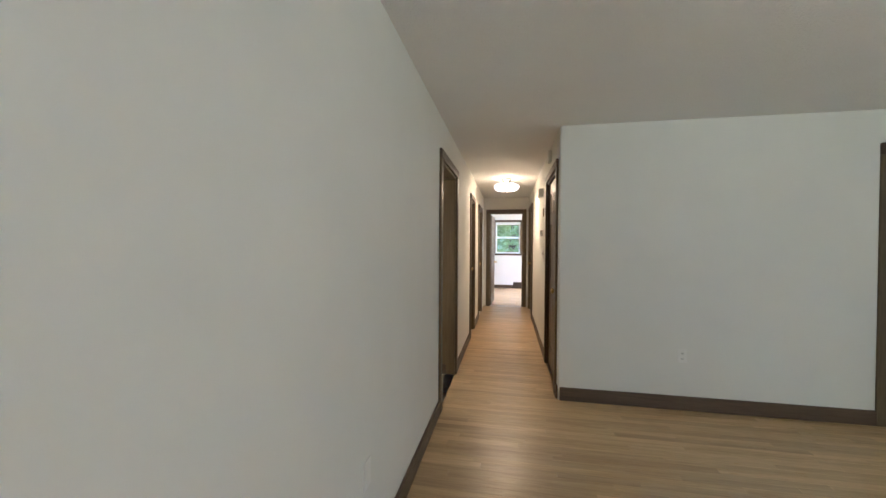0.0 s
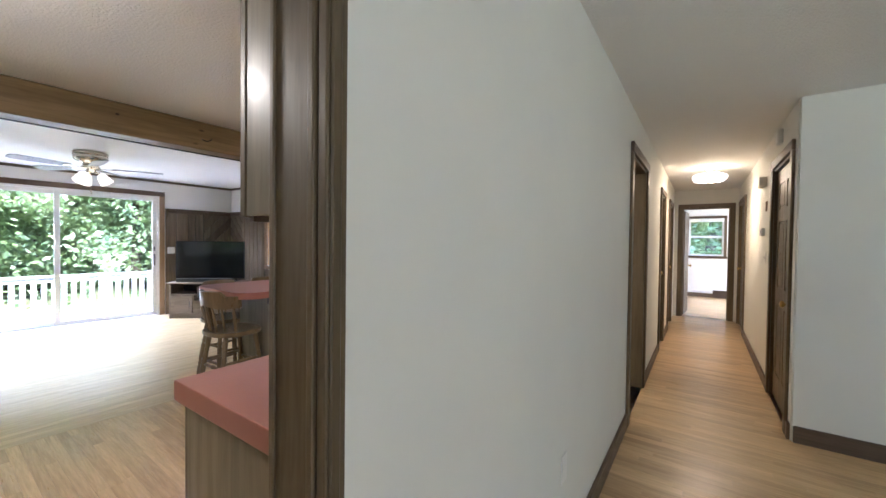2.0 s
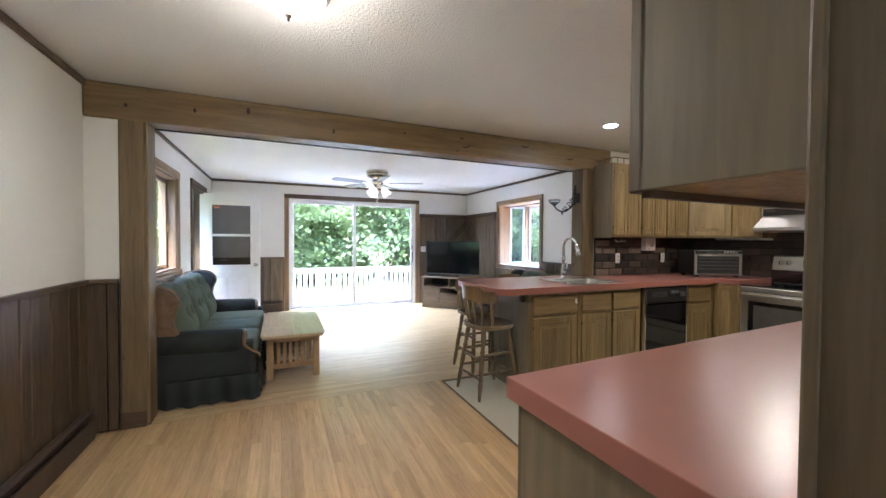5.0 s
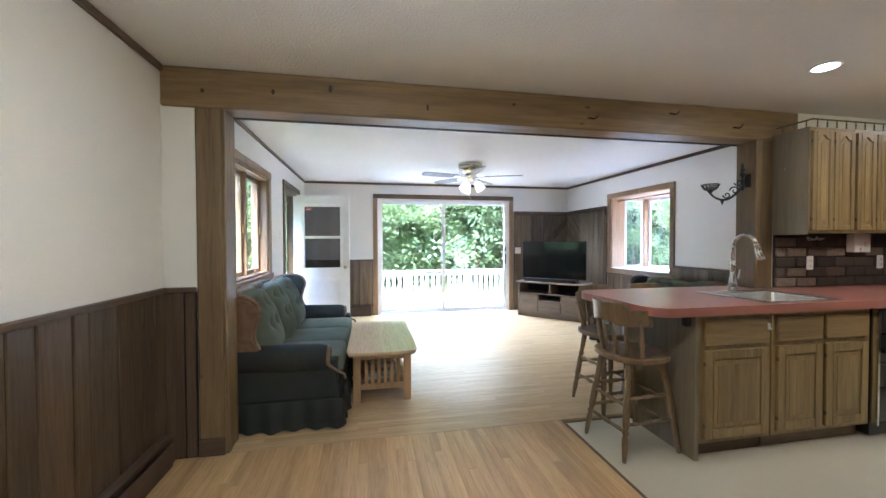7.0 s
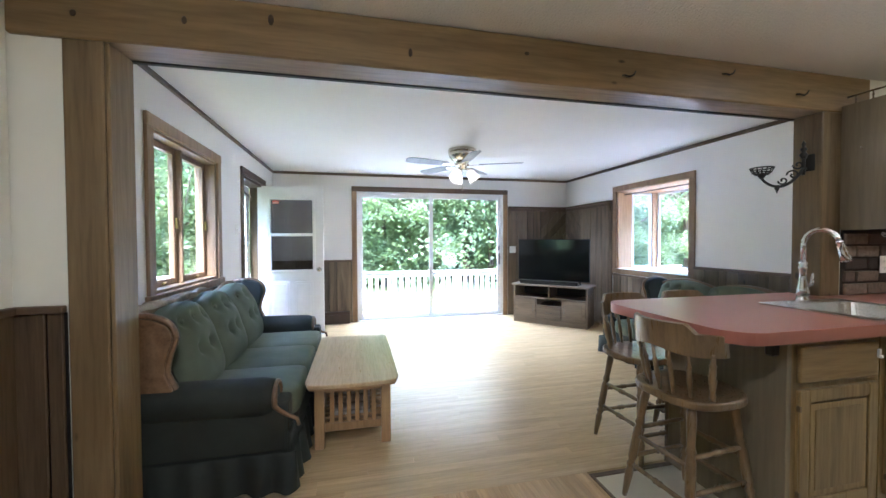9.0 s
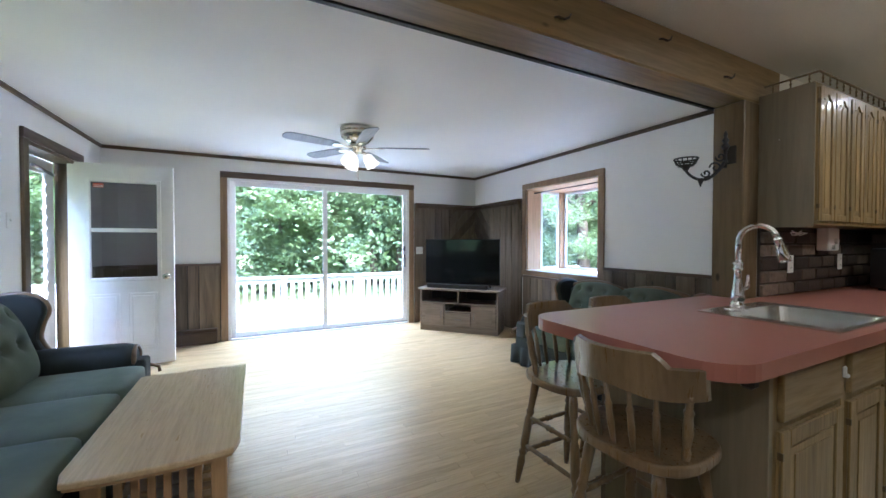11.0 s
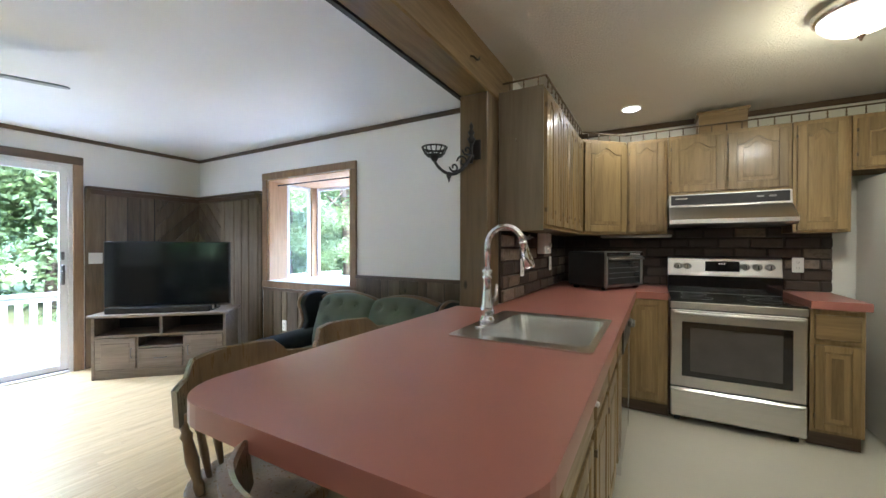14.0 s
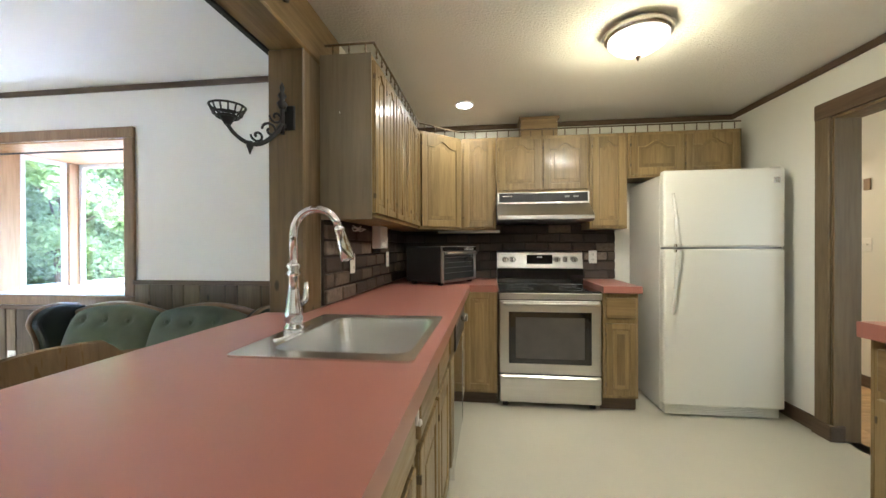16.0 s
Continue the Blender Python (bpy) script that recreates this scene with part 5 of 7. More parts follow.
for x, y in ((-3.34, 4.465), (-3.28, 2.69)):
    c = thing("recessed_light", (x, y, CEIL), "small round recessed ceiling light", "recessed light", "recessed ceiling lights")
    part("trim_ring", turned(bmesh.new(), (x, y, CEIL + 0.003), (x, y, CEIL - 0.005), [(0, 0.075), (0.5, 0.078), (1, 0.068)], 28), M_WHITE, c)
    part("diffuser", turned(bmesh.new(), (x, y, CEIL - 0.004), (x, y, CEIL - 0.007), [(0, 0.062), (1, 0.06)], 28), M_CAN, c)
c = thing("hall_ceiling_lamp", (-0.40, 6.14, CEIL), "hall ceiling lamp with ring of glass petals", "ceiling lamp")
part("canopy", turned(bmesh.new(), (-0.40, 6.14, CEIL), (-0.40, 6.14, CEIL - 0.09), [(0, 0.075), (0.3, 0.07), (0.5, 0.025), (1, 0.02)], 24), M_NICKEL, c)
for k in range(9):
    a = 2 * math.pi * k / 9
    p = Vector((-0.40 + 0.12 * math.cos(a), 6.14 + 0.12 * math.sin(a), CEIL - 0.14))
    bm = turned(bmesh.new(), p + Vector((-0.03 * math.cos(a), -0.03 * math.sin(a), 0.05)), p + Vector((0.05 * math.cos(a), 0.05 * math.sin(a), -0.03)), [(0, 0.015), (0.4, 0.045), (0.8, 0.055), (1, 0.03)], 12)
    s = part("glass_petal", bm, M_SHADE, c)
    s.visible_shadow = False

# ---- panelling ----
def board_run(parent, along, at, side, a0, a1, z0, z1, seed, th=0.016, gap=0.008, mat=None):
    """Vertical boards of uneven width on a wall face; side is the way they stand out."""
    rnd = random.Random(seed)
    a = a0
    while a < a1 - 0.01:
        w = min(rnd.choice((0.09, 0.12, 0.14, 0.17, 0.19)), a1 - a)
        if a1 - a - w < 0.06:
            w = a1 - a
        t = th * rnd.uniform(0.85, 1.1)
        lo, hi = (at, at + t) if side > 0 else (at - t, at)
        bm = bmesh.new()
        box(bm, *((a, a + w - gap, lo, hi) if along == "x" else (lo, hi, a, a + w - gap)), z0, z1, 0.004)
        part("board", bm, mat or M_PINE, parent)
        a += w


def backing(parent, along, at, side, a0, a1, z0, z1):
    bm = bmesh.new()
    lo, hi = (at, at + 0.004) if side > 0 else (at - 0.004, at)
    box(bm, *((a0, a1, lo, hi) if along == "x" else (lo, hi, a0, a1)), z0, z1)
    part("backing", bm, M_IRON, parent)


def cap(parent, along, at, side, a0, a1, z, d=0.035, h=0.03):
    bm = bmesh.new()
    lo, hi = (at, at + d) if side > 0 else (at - d, at)
    box(bm, *((a0, a1, lo, hi) if along == "x" else (lo, hi, a0, a1)), z - h, z, 0.006, 2)
    part("cap_rail", bm, M_TRIMX if along == "x" else M_TRIMY, parent)


def wainscot(name, along, at, side, a0, a1, top, seed, base=0.0, mat=None):
    mid = (a0 + a1) / 2
    o = opening(name, (mid, at, 0) if along == "x" else (at, mid, 0), "dark stained knotty pine board wainscot", "wainscot")
    backing(o, along, at, side, a0, a1, base, top - 0.03)
    board_run(o, along, at + side * 0.004, side, a0, a1, base + 0.01, top - 0.03, seed, mat=mat)
    cap(o, along, at, side, a0, a1, top)
    return o


wainscot("trim_wainscot_dining", "x", YK, 1, -3.958, 0.5, 1.045, 3, mat=M_PINED)
o = wainscot("trim_wainscot_stub", "y", -3.98, 1, YK + 0.001, -1.068, 1.044, 4, mat=M_PINED)
wainscot("trim_wainscot_west", "y", XW, 1, YS, 0.01, 1.0, 5)
wainscot("trim_wainscot_south_a", "x", YS, 1, -6.64, -4.17, 0.90, 6)
wainscot("trim_wainscot_south_b", "x", YS, 1, -8.26, -7.76, 1.0, 7)
wainscot("trim_wainscot_north_a", "x", YN, -1, -5.61, -4.16, 1.0, 8)
wainscot("trim_wainscot_north_b", "x", YN, -1, -6.98, -5.63, 0.812, 9)

# tall panelling round the corner, with a slanted field at the top
TALL = 1.86
rnd = random.Random(11)
o = opening("trim_panel_corner", (XW, YN, 0), "tall dark pine boarding with slanted corner boards", "panelling")
backing(o, "y", XW, 1, 2.66, YN, 0, TALL)
backing(o, "x", YN, -1, XW, -7.01, 0, TALL)
board_run(o, "y", XW + 0.004, 1, 2.66, 3.28, 0.01, TALL - 0.02, 12)
board_run(o, "y", XW + 0.004, 1, 3.28, YN - 0.02, 0.01, 1.30, 13)
board_run(o, "x", YN - 0.004, -1, -7.80, -7.01, 0.01, TALL - 0.02, 14)
board_run(o, "x", YN - 0.004, -1, XW + 0.02, -7.80, 0.01, 1.30, 15)


def clip(poly, axis, limit, keep_less):
    out = []
    for p, q in zip(poly, poly[1:] + poly[:1]):
        a, b = p[axis] - limit, q[axis] - limit
        if keep_less:
            a, b = -a, -b
        if a >= 0:
            out.append(p)
        if a * b < 0:
            s = a / (a - b)
            out.append((p[0] + (q[0] - p[0]) * s, p[1] + (q[1] - p[1]) * s))
    return out


W_, H_ = 0.5, TALL - 0.03 - 1.305
k = -8
while k < 10:
    d = 0.125
    s = k * d * 1.414
    poly = [(s - 1, -1), (s - 1 + d * 1.35, -1), (s + 2 + d * 1.35, 2), (s + 2, 2)]
    for ax, lim, less in ((0, 0, False), (0, W_, True), (1, 0, False), (1, H_, True)):
        poly = clip(poly, ax, lim, less) if len(poly) > 2 else poly
    if len(poly) > 2:
        for wall in (0, 1):
            bm = bmesh.new()
            prism(bm, poly, 0, 0.016, 0.003, 1)
            if wall == 0:
                # boards climb towards the corner
                bm.transform(Matrix(((0, 0, 1, XW + 0.004), (1, 0, 0, 3.285), (0, 1, 0, 1.305), (0, 0, 0, 1))))
            else:
                bm.transform(Matrix(((-1, 0, 0, -7.79), (0, 0, -1, YN - 0.004), (0, 1, 0, 1.305), (0, 0, 0, 1))))
            bmesh.ops.recalc_face_normals(bm, faces=bm.faces)
            part("slanted_board", bm, M_PINE, o)
    k += 1
part("shelf_rail", boxes((XW, XW + 0.075, 2.66, YN - 0.001, TALL, TALL + 0.026), bev=0.006), M_TRIMY, o, "narrow shelf rail along the top")
part("shelf_rail", boxes((XW + 0.076, -7.005, YN - 0.075, YN - 0.001, TALL, TALL + 0.026), bev=0.006), M_TRIMX, o)
part("rail_lip", boxes((XW + 0.02, XW + 0.04, 2.66, YN - 0.03, TALL - 0.05, TALL), (XW + 0.041, -7.02, YN - 0.04, YN - 0.02, TALL - 0.05, TALL), bev=0.004), M_TRIMY, o)
corb = [(0, 0), (0.055, 0), (0.055, -0.03), (0.035, -0.06), (0.03, -0.10), (0.0, -0.13)]
for m in (Matrix(((1, 0, 0, XW + 0.02), (0, 0, 1, 2.675), (0, 1, 0, TALL), (0, 0, 0, 1))), Matrix(((0, 0, 1, -7.04), (-1, 0, 0, YN - 0.02), (0, 1, 0, TALL), (0, 0, 0, 1)))):
    bm = bmesh.new()
    prism(bm, corb, -0.015, 0.015, 0.002)
    bm.transform(m)
    bmesh.ops.recalc_face_normals(bm, faces=bm.faces)
    part("corbel", bm, M_TRIM, o)

# heaters and base along the walls
def heater(name, along, at, side, a0, a1, label, mat=None):
    mid = (a0 + a1) / 2
    c = thing(name, (mid, at, 0) if along == "x" else (at, mid, 0), label, "heater")
    def b(d0, d1, z0, z1, e=0.0, bev=0.003):
        bm = bmesh.new()
        lo, hi = sorted((at + side * d0, at + side * d1))
        return box(bm, *((a0 + e, a1 - e, lo, hi) if along == "x" else (lo, hi, a0 + e, a1 - e)), z0, z1, bev)
    part("back_plate", b(0.0, 0.02, 0.0, 0.19), mat or M_HEAT, c)
    part("front_cover", b(0.05, 0.062, 0.03, 0.145), mat or M_HEAT, c)
    part("top_lip", b(0.02, 0.055, 0.175, 0.19), mat or M_HEAT, c)
    part("fin_pack", b(0.02, 0.048, 0.05, 0.12, 0.03, 0), M_IRON, c)
    part("foot_rail", b(0.02, 0.05, 0.0, 0.03), mat or M_HEAT, c)


heater("baseboard_heater", "x", YK + 0.024, 1, -3.9, 0.4, "long dark brown baseboard heater")
heater("baseboard_heater", "y", XW + 0.024, 1, -1.05, -0.03, "dark brown baseboard heater under the wainscot")
heater("baseboard_heater", "x", 11.98, -1, -0.32, 1.2, "dark brown baseboard heater in the bedroom")

# ---- family room ----
def cushion(w, h, d, spots, nx=40, nz=36):
    """A back cushion with a puffed, buttoned face towards +y."""
    bm = bmesh.new()
    grid = []
    for j in range(nz + 1):
        v = -1 + 2 * j / nz
        row = []
        for i in range(nx + 1):
            u = -1 + 2 * i / nx
            shape = (1 - abs(u) ** 3.5) ** 0.5 * (1 - abs(v) ** 4) ** 0.5
            x, z = u * w / 2 * (1 - 0.05 * max(0, v) ** 3), v * h / 2 - 0.05 * u * u * max(0, v) ** 2
            y = d * 0.62 * shape
            for a, b in spots:
                q = (x - a) ** 2 + (z - b) ** 2
                y -= 0.040 * math.exp(-q / 0.0011) + 0.018 * math.exp(-q / 0.006)
            row.append(bm.verts.new((x, y, z)))
        grid.append(row)
    for r0, r1 in zip(grid, grid[1:]):
        for i in range(nx):
            bm.faces.new((r0[i], r0[i + 1], r1[i + 1], r1[i])).smooth = True
    rim = grid[0] + [r[-1] for r in grid[1:-1]] + grid[-1][::-1] + [r[0] for r in grid[-2:0:-1]]
    back = [bm.verts.new((v.co.x * 0.97, -d * 0.38, v.co.z * 0.97)) for v in rim]
    for i in range(len(rim)):
        bm.faces.new((rim[i], rim[(i + 1) % len(rim)], back[(i + 1) % len(rim)], back[i])).smooth = True
    bm.faces.new(back)
    bmesh.ops.recalc_face_normals(bm, faces=bm.faces)
    return bm


def sofa(m, W, n, label, name="sofa"):
    """A stuffed, skirted sofa with wings, front at local +y, centred on its floor."""
    c = thing(name, m, label, "sofa")
    hw, D = W / 2, 0.43
    iw = W - 2 * 0.20
    part("base", boxes((-hw + 0.03, hw - 0.03, -D + 0.02, D - 0.03, 0.10, 0.31), bev=0.02, seg=2), M_GREEN_SHADE, c, local=True)
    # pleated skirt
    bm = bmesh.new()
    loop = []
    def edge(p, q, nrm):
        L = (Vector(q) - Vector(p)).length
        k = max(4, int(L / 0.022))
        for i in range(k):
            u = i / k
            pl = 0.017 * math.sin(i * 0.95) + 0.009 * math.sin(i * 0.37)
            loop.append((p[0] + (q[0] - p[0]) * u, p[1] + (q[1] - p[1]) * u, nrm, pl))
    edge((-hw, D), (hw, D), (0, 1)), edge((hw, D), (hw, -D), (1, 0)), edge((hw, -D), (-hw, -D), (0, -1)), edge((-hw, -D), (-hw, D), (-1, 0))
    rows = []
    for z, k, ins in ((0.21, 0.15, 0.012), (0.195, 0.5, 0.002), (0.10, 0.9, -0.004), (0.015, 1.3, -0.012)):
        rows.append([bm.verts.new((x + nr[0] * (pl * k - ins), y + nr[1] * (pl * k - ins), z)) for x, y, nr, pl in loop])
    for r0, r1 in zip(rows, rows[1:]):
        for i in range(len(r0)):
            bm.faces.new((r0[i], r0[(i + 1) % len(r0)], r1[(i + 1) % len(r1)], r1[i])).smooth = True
    part("skirt", bm, M_GREEN_SHADE, c, "pleated green skirt with shade in its colour", local=True)
    # seat and back cushions
    w = iw / n
    rows_b = ((0.16, (-0.27, 0.0, 0.27)), (-0.02, (-0.15, 0.15)))
    for i in range(n):
        x = -iw / 2 + w * (i + 0.5)
        def bulge(p):
            return Vector((p.x, p.y, p.z + 0.02 * math.cos(p.x / w * 3) * (1 if p.z > 0 else 0)))
        part("seat_cushion", puffy(bmesh.new(), x, 0.105, 0.375, w - 0.006, 0.62, 0.16, 0.28, 28, 12, bulge), M_GREEN, c, local=True)
        spots = [(u * w, v) for v, us in rows_b for u in us]

        bm = cushion(w + 0.004, 0.56, 0.22, spots)
        bm.transform(pose(x, -0.245, 0.675, 17))
        back = part("back_cushion", bm, M_GREEN, c, "button-tufted green back cushion", local=True)
        for u, v in spots:
            p = pose(x, -0.245, 0.675, 17) @ Vector((u, 0.088, v))
            bm = bmesh.new()
            puffy(bm, p.x, p.y, p.z, 0.026, 0.018, 0.026, 1.0, 8, 6)
            part("button", bm, M_GREEN, back, local=True)
    part("back_frame", boxes((-hw + 0.06, hw - 0.06, -D, -D + 0.13, 0.25, 0.84), bev=0.03, seg=3), M_GREEN_SHADE, c, local=True)
    # carved crest along the back
    pts, rr = [], []
    for k in range(41):
        u = -1 + k / 20
        f = n * (u + 1) / 2
        pts.append((u * (hw - 0.07), -D + 0.075, 0.86 + 0.065 * abs(math.sin(math.pi * f)) + 0.02 * (1 - abs(u))))
        rr.append(0.020 + 0.008 * abs(math.sin(math.pi * f)))
    part("carved_crest", tube(bmesh.new(), pts, rr, 10), M_WALNUT, c, "carved brown wooden crest", local=True)
    for s in (-1, 1):
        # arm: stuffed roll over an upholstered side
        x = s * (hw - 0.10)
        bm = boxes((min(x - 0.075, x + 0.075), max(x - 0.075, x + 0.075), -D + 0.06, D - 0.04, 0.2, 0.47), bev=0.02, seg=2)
        part("arm_side", bm, M_GREEN_SHADE, c, local=True)
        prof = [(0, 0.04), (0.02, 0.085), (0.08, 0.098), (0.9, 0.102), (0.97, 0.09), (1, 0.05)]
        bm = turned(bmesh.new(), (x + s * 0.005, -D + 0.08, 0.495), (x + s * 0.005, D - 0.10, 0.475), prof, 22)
        part("arm_roll", bm, M_GREEN_SHADE, c, "stuffed rolled arm", local=True)
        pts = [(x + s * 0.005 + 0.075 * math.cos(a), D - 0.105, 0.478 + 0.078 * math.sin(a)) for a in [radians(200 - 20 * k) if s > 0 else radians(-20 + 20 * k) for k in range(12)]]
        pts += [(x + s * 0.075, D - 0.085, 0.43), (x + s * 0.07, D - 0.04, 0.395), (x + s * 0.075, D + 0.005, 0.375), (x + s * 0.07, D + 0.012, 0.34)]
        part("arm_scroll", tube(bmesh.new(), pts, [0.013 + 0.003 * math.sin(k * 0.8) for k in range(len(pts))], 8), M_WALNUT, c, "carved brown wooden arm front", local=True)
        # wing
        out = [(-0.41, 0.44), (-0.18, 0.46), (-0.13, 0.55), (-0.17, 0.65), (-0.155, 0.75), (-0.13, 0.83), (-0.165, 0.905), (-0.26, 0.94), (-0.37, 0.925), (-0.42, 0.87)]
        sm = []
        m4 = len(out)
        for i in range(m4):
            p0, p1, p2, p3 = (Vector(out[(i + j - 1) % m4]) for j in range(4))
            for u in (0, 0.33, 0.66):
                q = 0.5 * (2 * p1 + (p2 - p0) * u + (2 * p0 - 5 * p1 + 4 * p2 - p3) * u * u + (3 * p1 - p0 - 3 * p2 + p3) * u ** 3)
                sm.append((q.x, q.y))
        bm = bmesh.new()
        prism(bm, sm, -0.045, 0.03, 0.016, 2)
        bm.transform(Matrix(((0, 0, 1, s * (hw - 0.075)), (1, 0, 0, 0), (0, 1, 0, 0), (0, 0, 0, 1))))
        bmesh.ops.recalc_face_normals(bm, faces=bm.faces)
        wing = part("wing", bm, M_GREEN_SHADE, c, "green upholstered wing with shade in its colour", local=True)
        part("wing_edge", tube(bmesh.new(), [(s * (hw - 0.055), y, z) for y, z in sm[2:27]], 0.016, 8), M_WALNUT, wing, "carved wooden wing edge", local=True)
        bm = bmesh.new()
        prism(bm, [(y * 0.95 - 0.014, 0.69 + (z - 0.69) * 0.95) for y, z in sm], 0, 0.014, 0.004, 1)
        bm.transform(Matrix(((0, 0, 1, s * (hw - 0.045) - (0.014 if s < 0 else 0)), (1, 0, 0, 0), (0, 1, 0, 0), (0, 0, 0, 1))))
        bmesh.ops.recalc_face_normals(bm, faces=bm.faces)
        part("wing_panel", bm, M_WALNUT, wing, "brown wooden outer wing panel", local=True)
    bm = bmesh.new()
    for x in (-hw + 0.08, hw - 0.08):
        for y in (-D + 0.08, D - 0.08):
            turned(bm, (x, y, 0), (x, y, 0.12), [(0, 0.02), (0.5, 0.03), (1, 0.035)], 10)
    part("feet", bm, M_WALNUT, c, local=True)
    return c


sofa(pose(-5.14, -0.655, 0, 0, 0, 0), 1.92, 3, "green velvet three-seat sofa with wings and pleated skirt")
sofa(pose(-5.22, 3.27, 0, 0, 0, 180) @ Matrix.Diagonal((1, 1, 0.91, 1)), 1.56, 2, "green velvet loveseat with carved wooden crest", "loveseat")
c = thing("folded_throw", (-5.0, -1.03, 0.93), "pale striped throw folded over the sofa back", "throw")
bm = bmesh.new()
for k in range(9):
    tube(bm, [(-4.35 - 0.05 * k, -1.06 + 0.01 * math.sin(k), 0.93 + 0.012 * math.sin(k * 2)), (-4.5 - 0.06 * k, -0.98, 0.95 + 0.01 * math.cos(k)), (-4.62 - 0.06 * k, -1.04, 0.935)], 0.022, 8)
part("folds", bm, plain("beige_knit", (0.34, 0.30, 0.25), 0.9, 0, 200, 0.25, 0.3), c)

# coffee table
c = thing("coffee_table", pose(-5.05, 0.06, 0, 0, 0, 0), "light oak mission coffee table with slatted sides", "coffee table")
top = [(-0.575, -0.285), (-0.585, -0.265), (-0.585, 0.265), (-0.575, 0.285), (0.50, 0.285)] + [(0.56 + 0.04 * math.cos(a), 0.275 * math.sin(a) * 1.02) for a in [radians(70 - 10 * k) for k in range(15)]] + [(0.50, -0.285)]
part("tabletop", prism(bmesh.new(), top, 0.417, 0.442, 0.006), M_TABLE, c, "light oak top with a bowed end", local=True)
part("top_edge", prism(bmesh.new(), [(x * 0.985, y * 0.975) for x, y in top], 0.405, 0.4165), M_TABLEL, c, local=True)
for x in (-0.50, 0.43):
    for y in (-0.235, 0.175):
        part("leg", boxes((x, x + 0.06, y, y + 0.06, 0, 0.405), bev=0.005), M_TABLEL, c, local=True)
for x in (-0.48, 0.45):
    for z0, z1 in ((0.345, 0.405), (0.10, 0.15)):
        part("end_rail", boxes((x, x + 0.022, -0.175, 0.175, z0, z1), bev=0.003), M_TABLEL, c, local=True)
    for k in range(6):
        y = -0.145 + k * 0.052
        part("slat", boxes((x + 0.004, x + 0.018, y, y + 0.028, 0.15, 0.345), bev=0.002), M_TABLEL, c, local=True)
for y in (-0.215, 0.195):
    for z0, z1 in ((0.345, 0.405), (0.10, 0.14)):
        part("side_rail", boxes((-0.44, 0.43, y, y + 0.02, z0, z1), bev=0.003), M_TABLEL, c, local=True)
for k in range(12):
    x = -0.42 + k * 0.072
    part("shelf_slat", boxes((x, x + 0.045, -0.195, 0.195, 0.125, 0.14), bev=0.002), M_TABLEL, c, local=True)
d = thing("blanket_stack", (-5.0, 0.04, 0.142), "stack of pale folded blankets under the table", "blankets")
M_LINEN = plain("pale_linen", (0.40, 0.38, 0.35), 0.85)
for k in range(6):
    part("folded_blanket", boxes((-0.22, 0.30 - 0.01 * (k % 2), -0.13 + 0.008 * (k % 3), 0.13, k * 0.026, k * 0.026 + 0.026), bev=0.008, seg=2), M_LINEN, d, local=True)


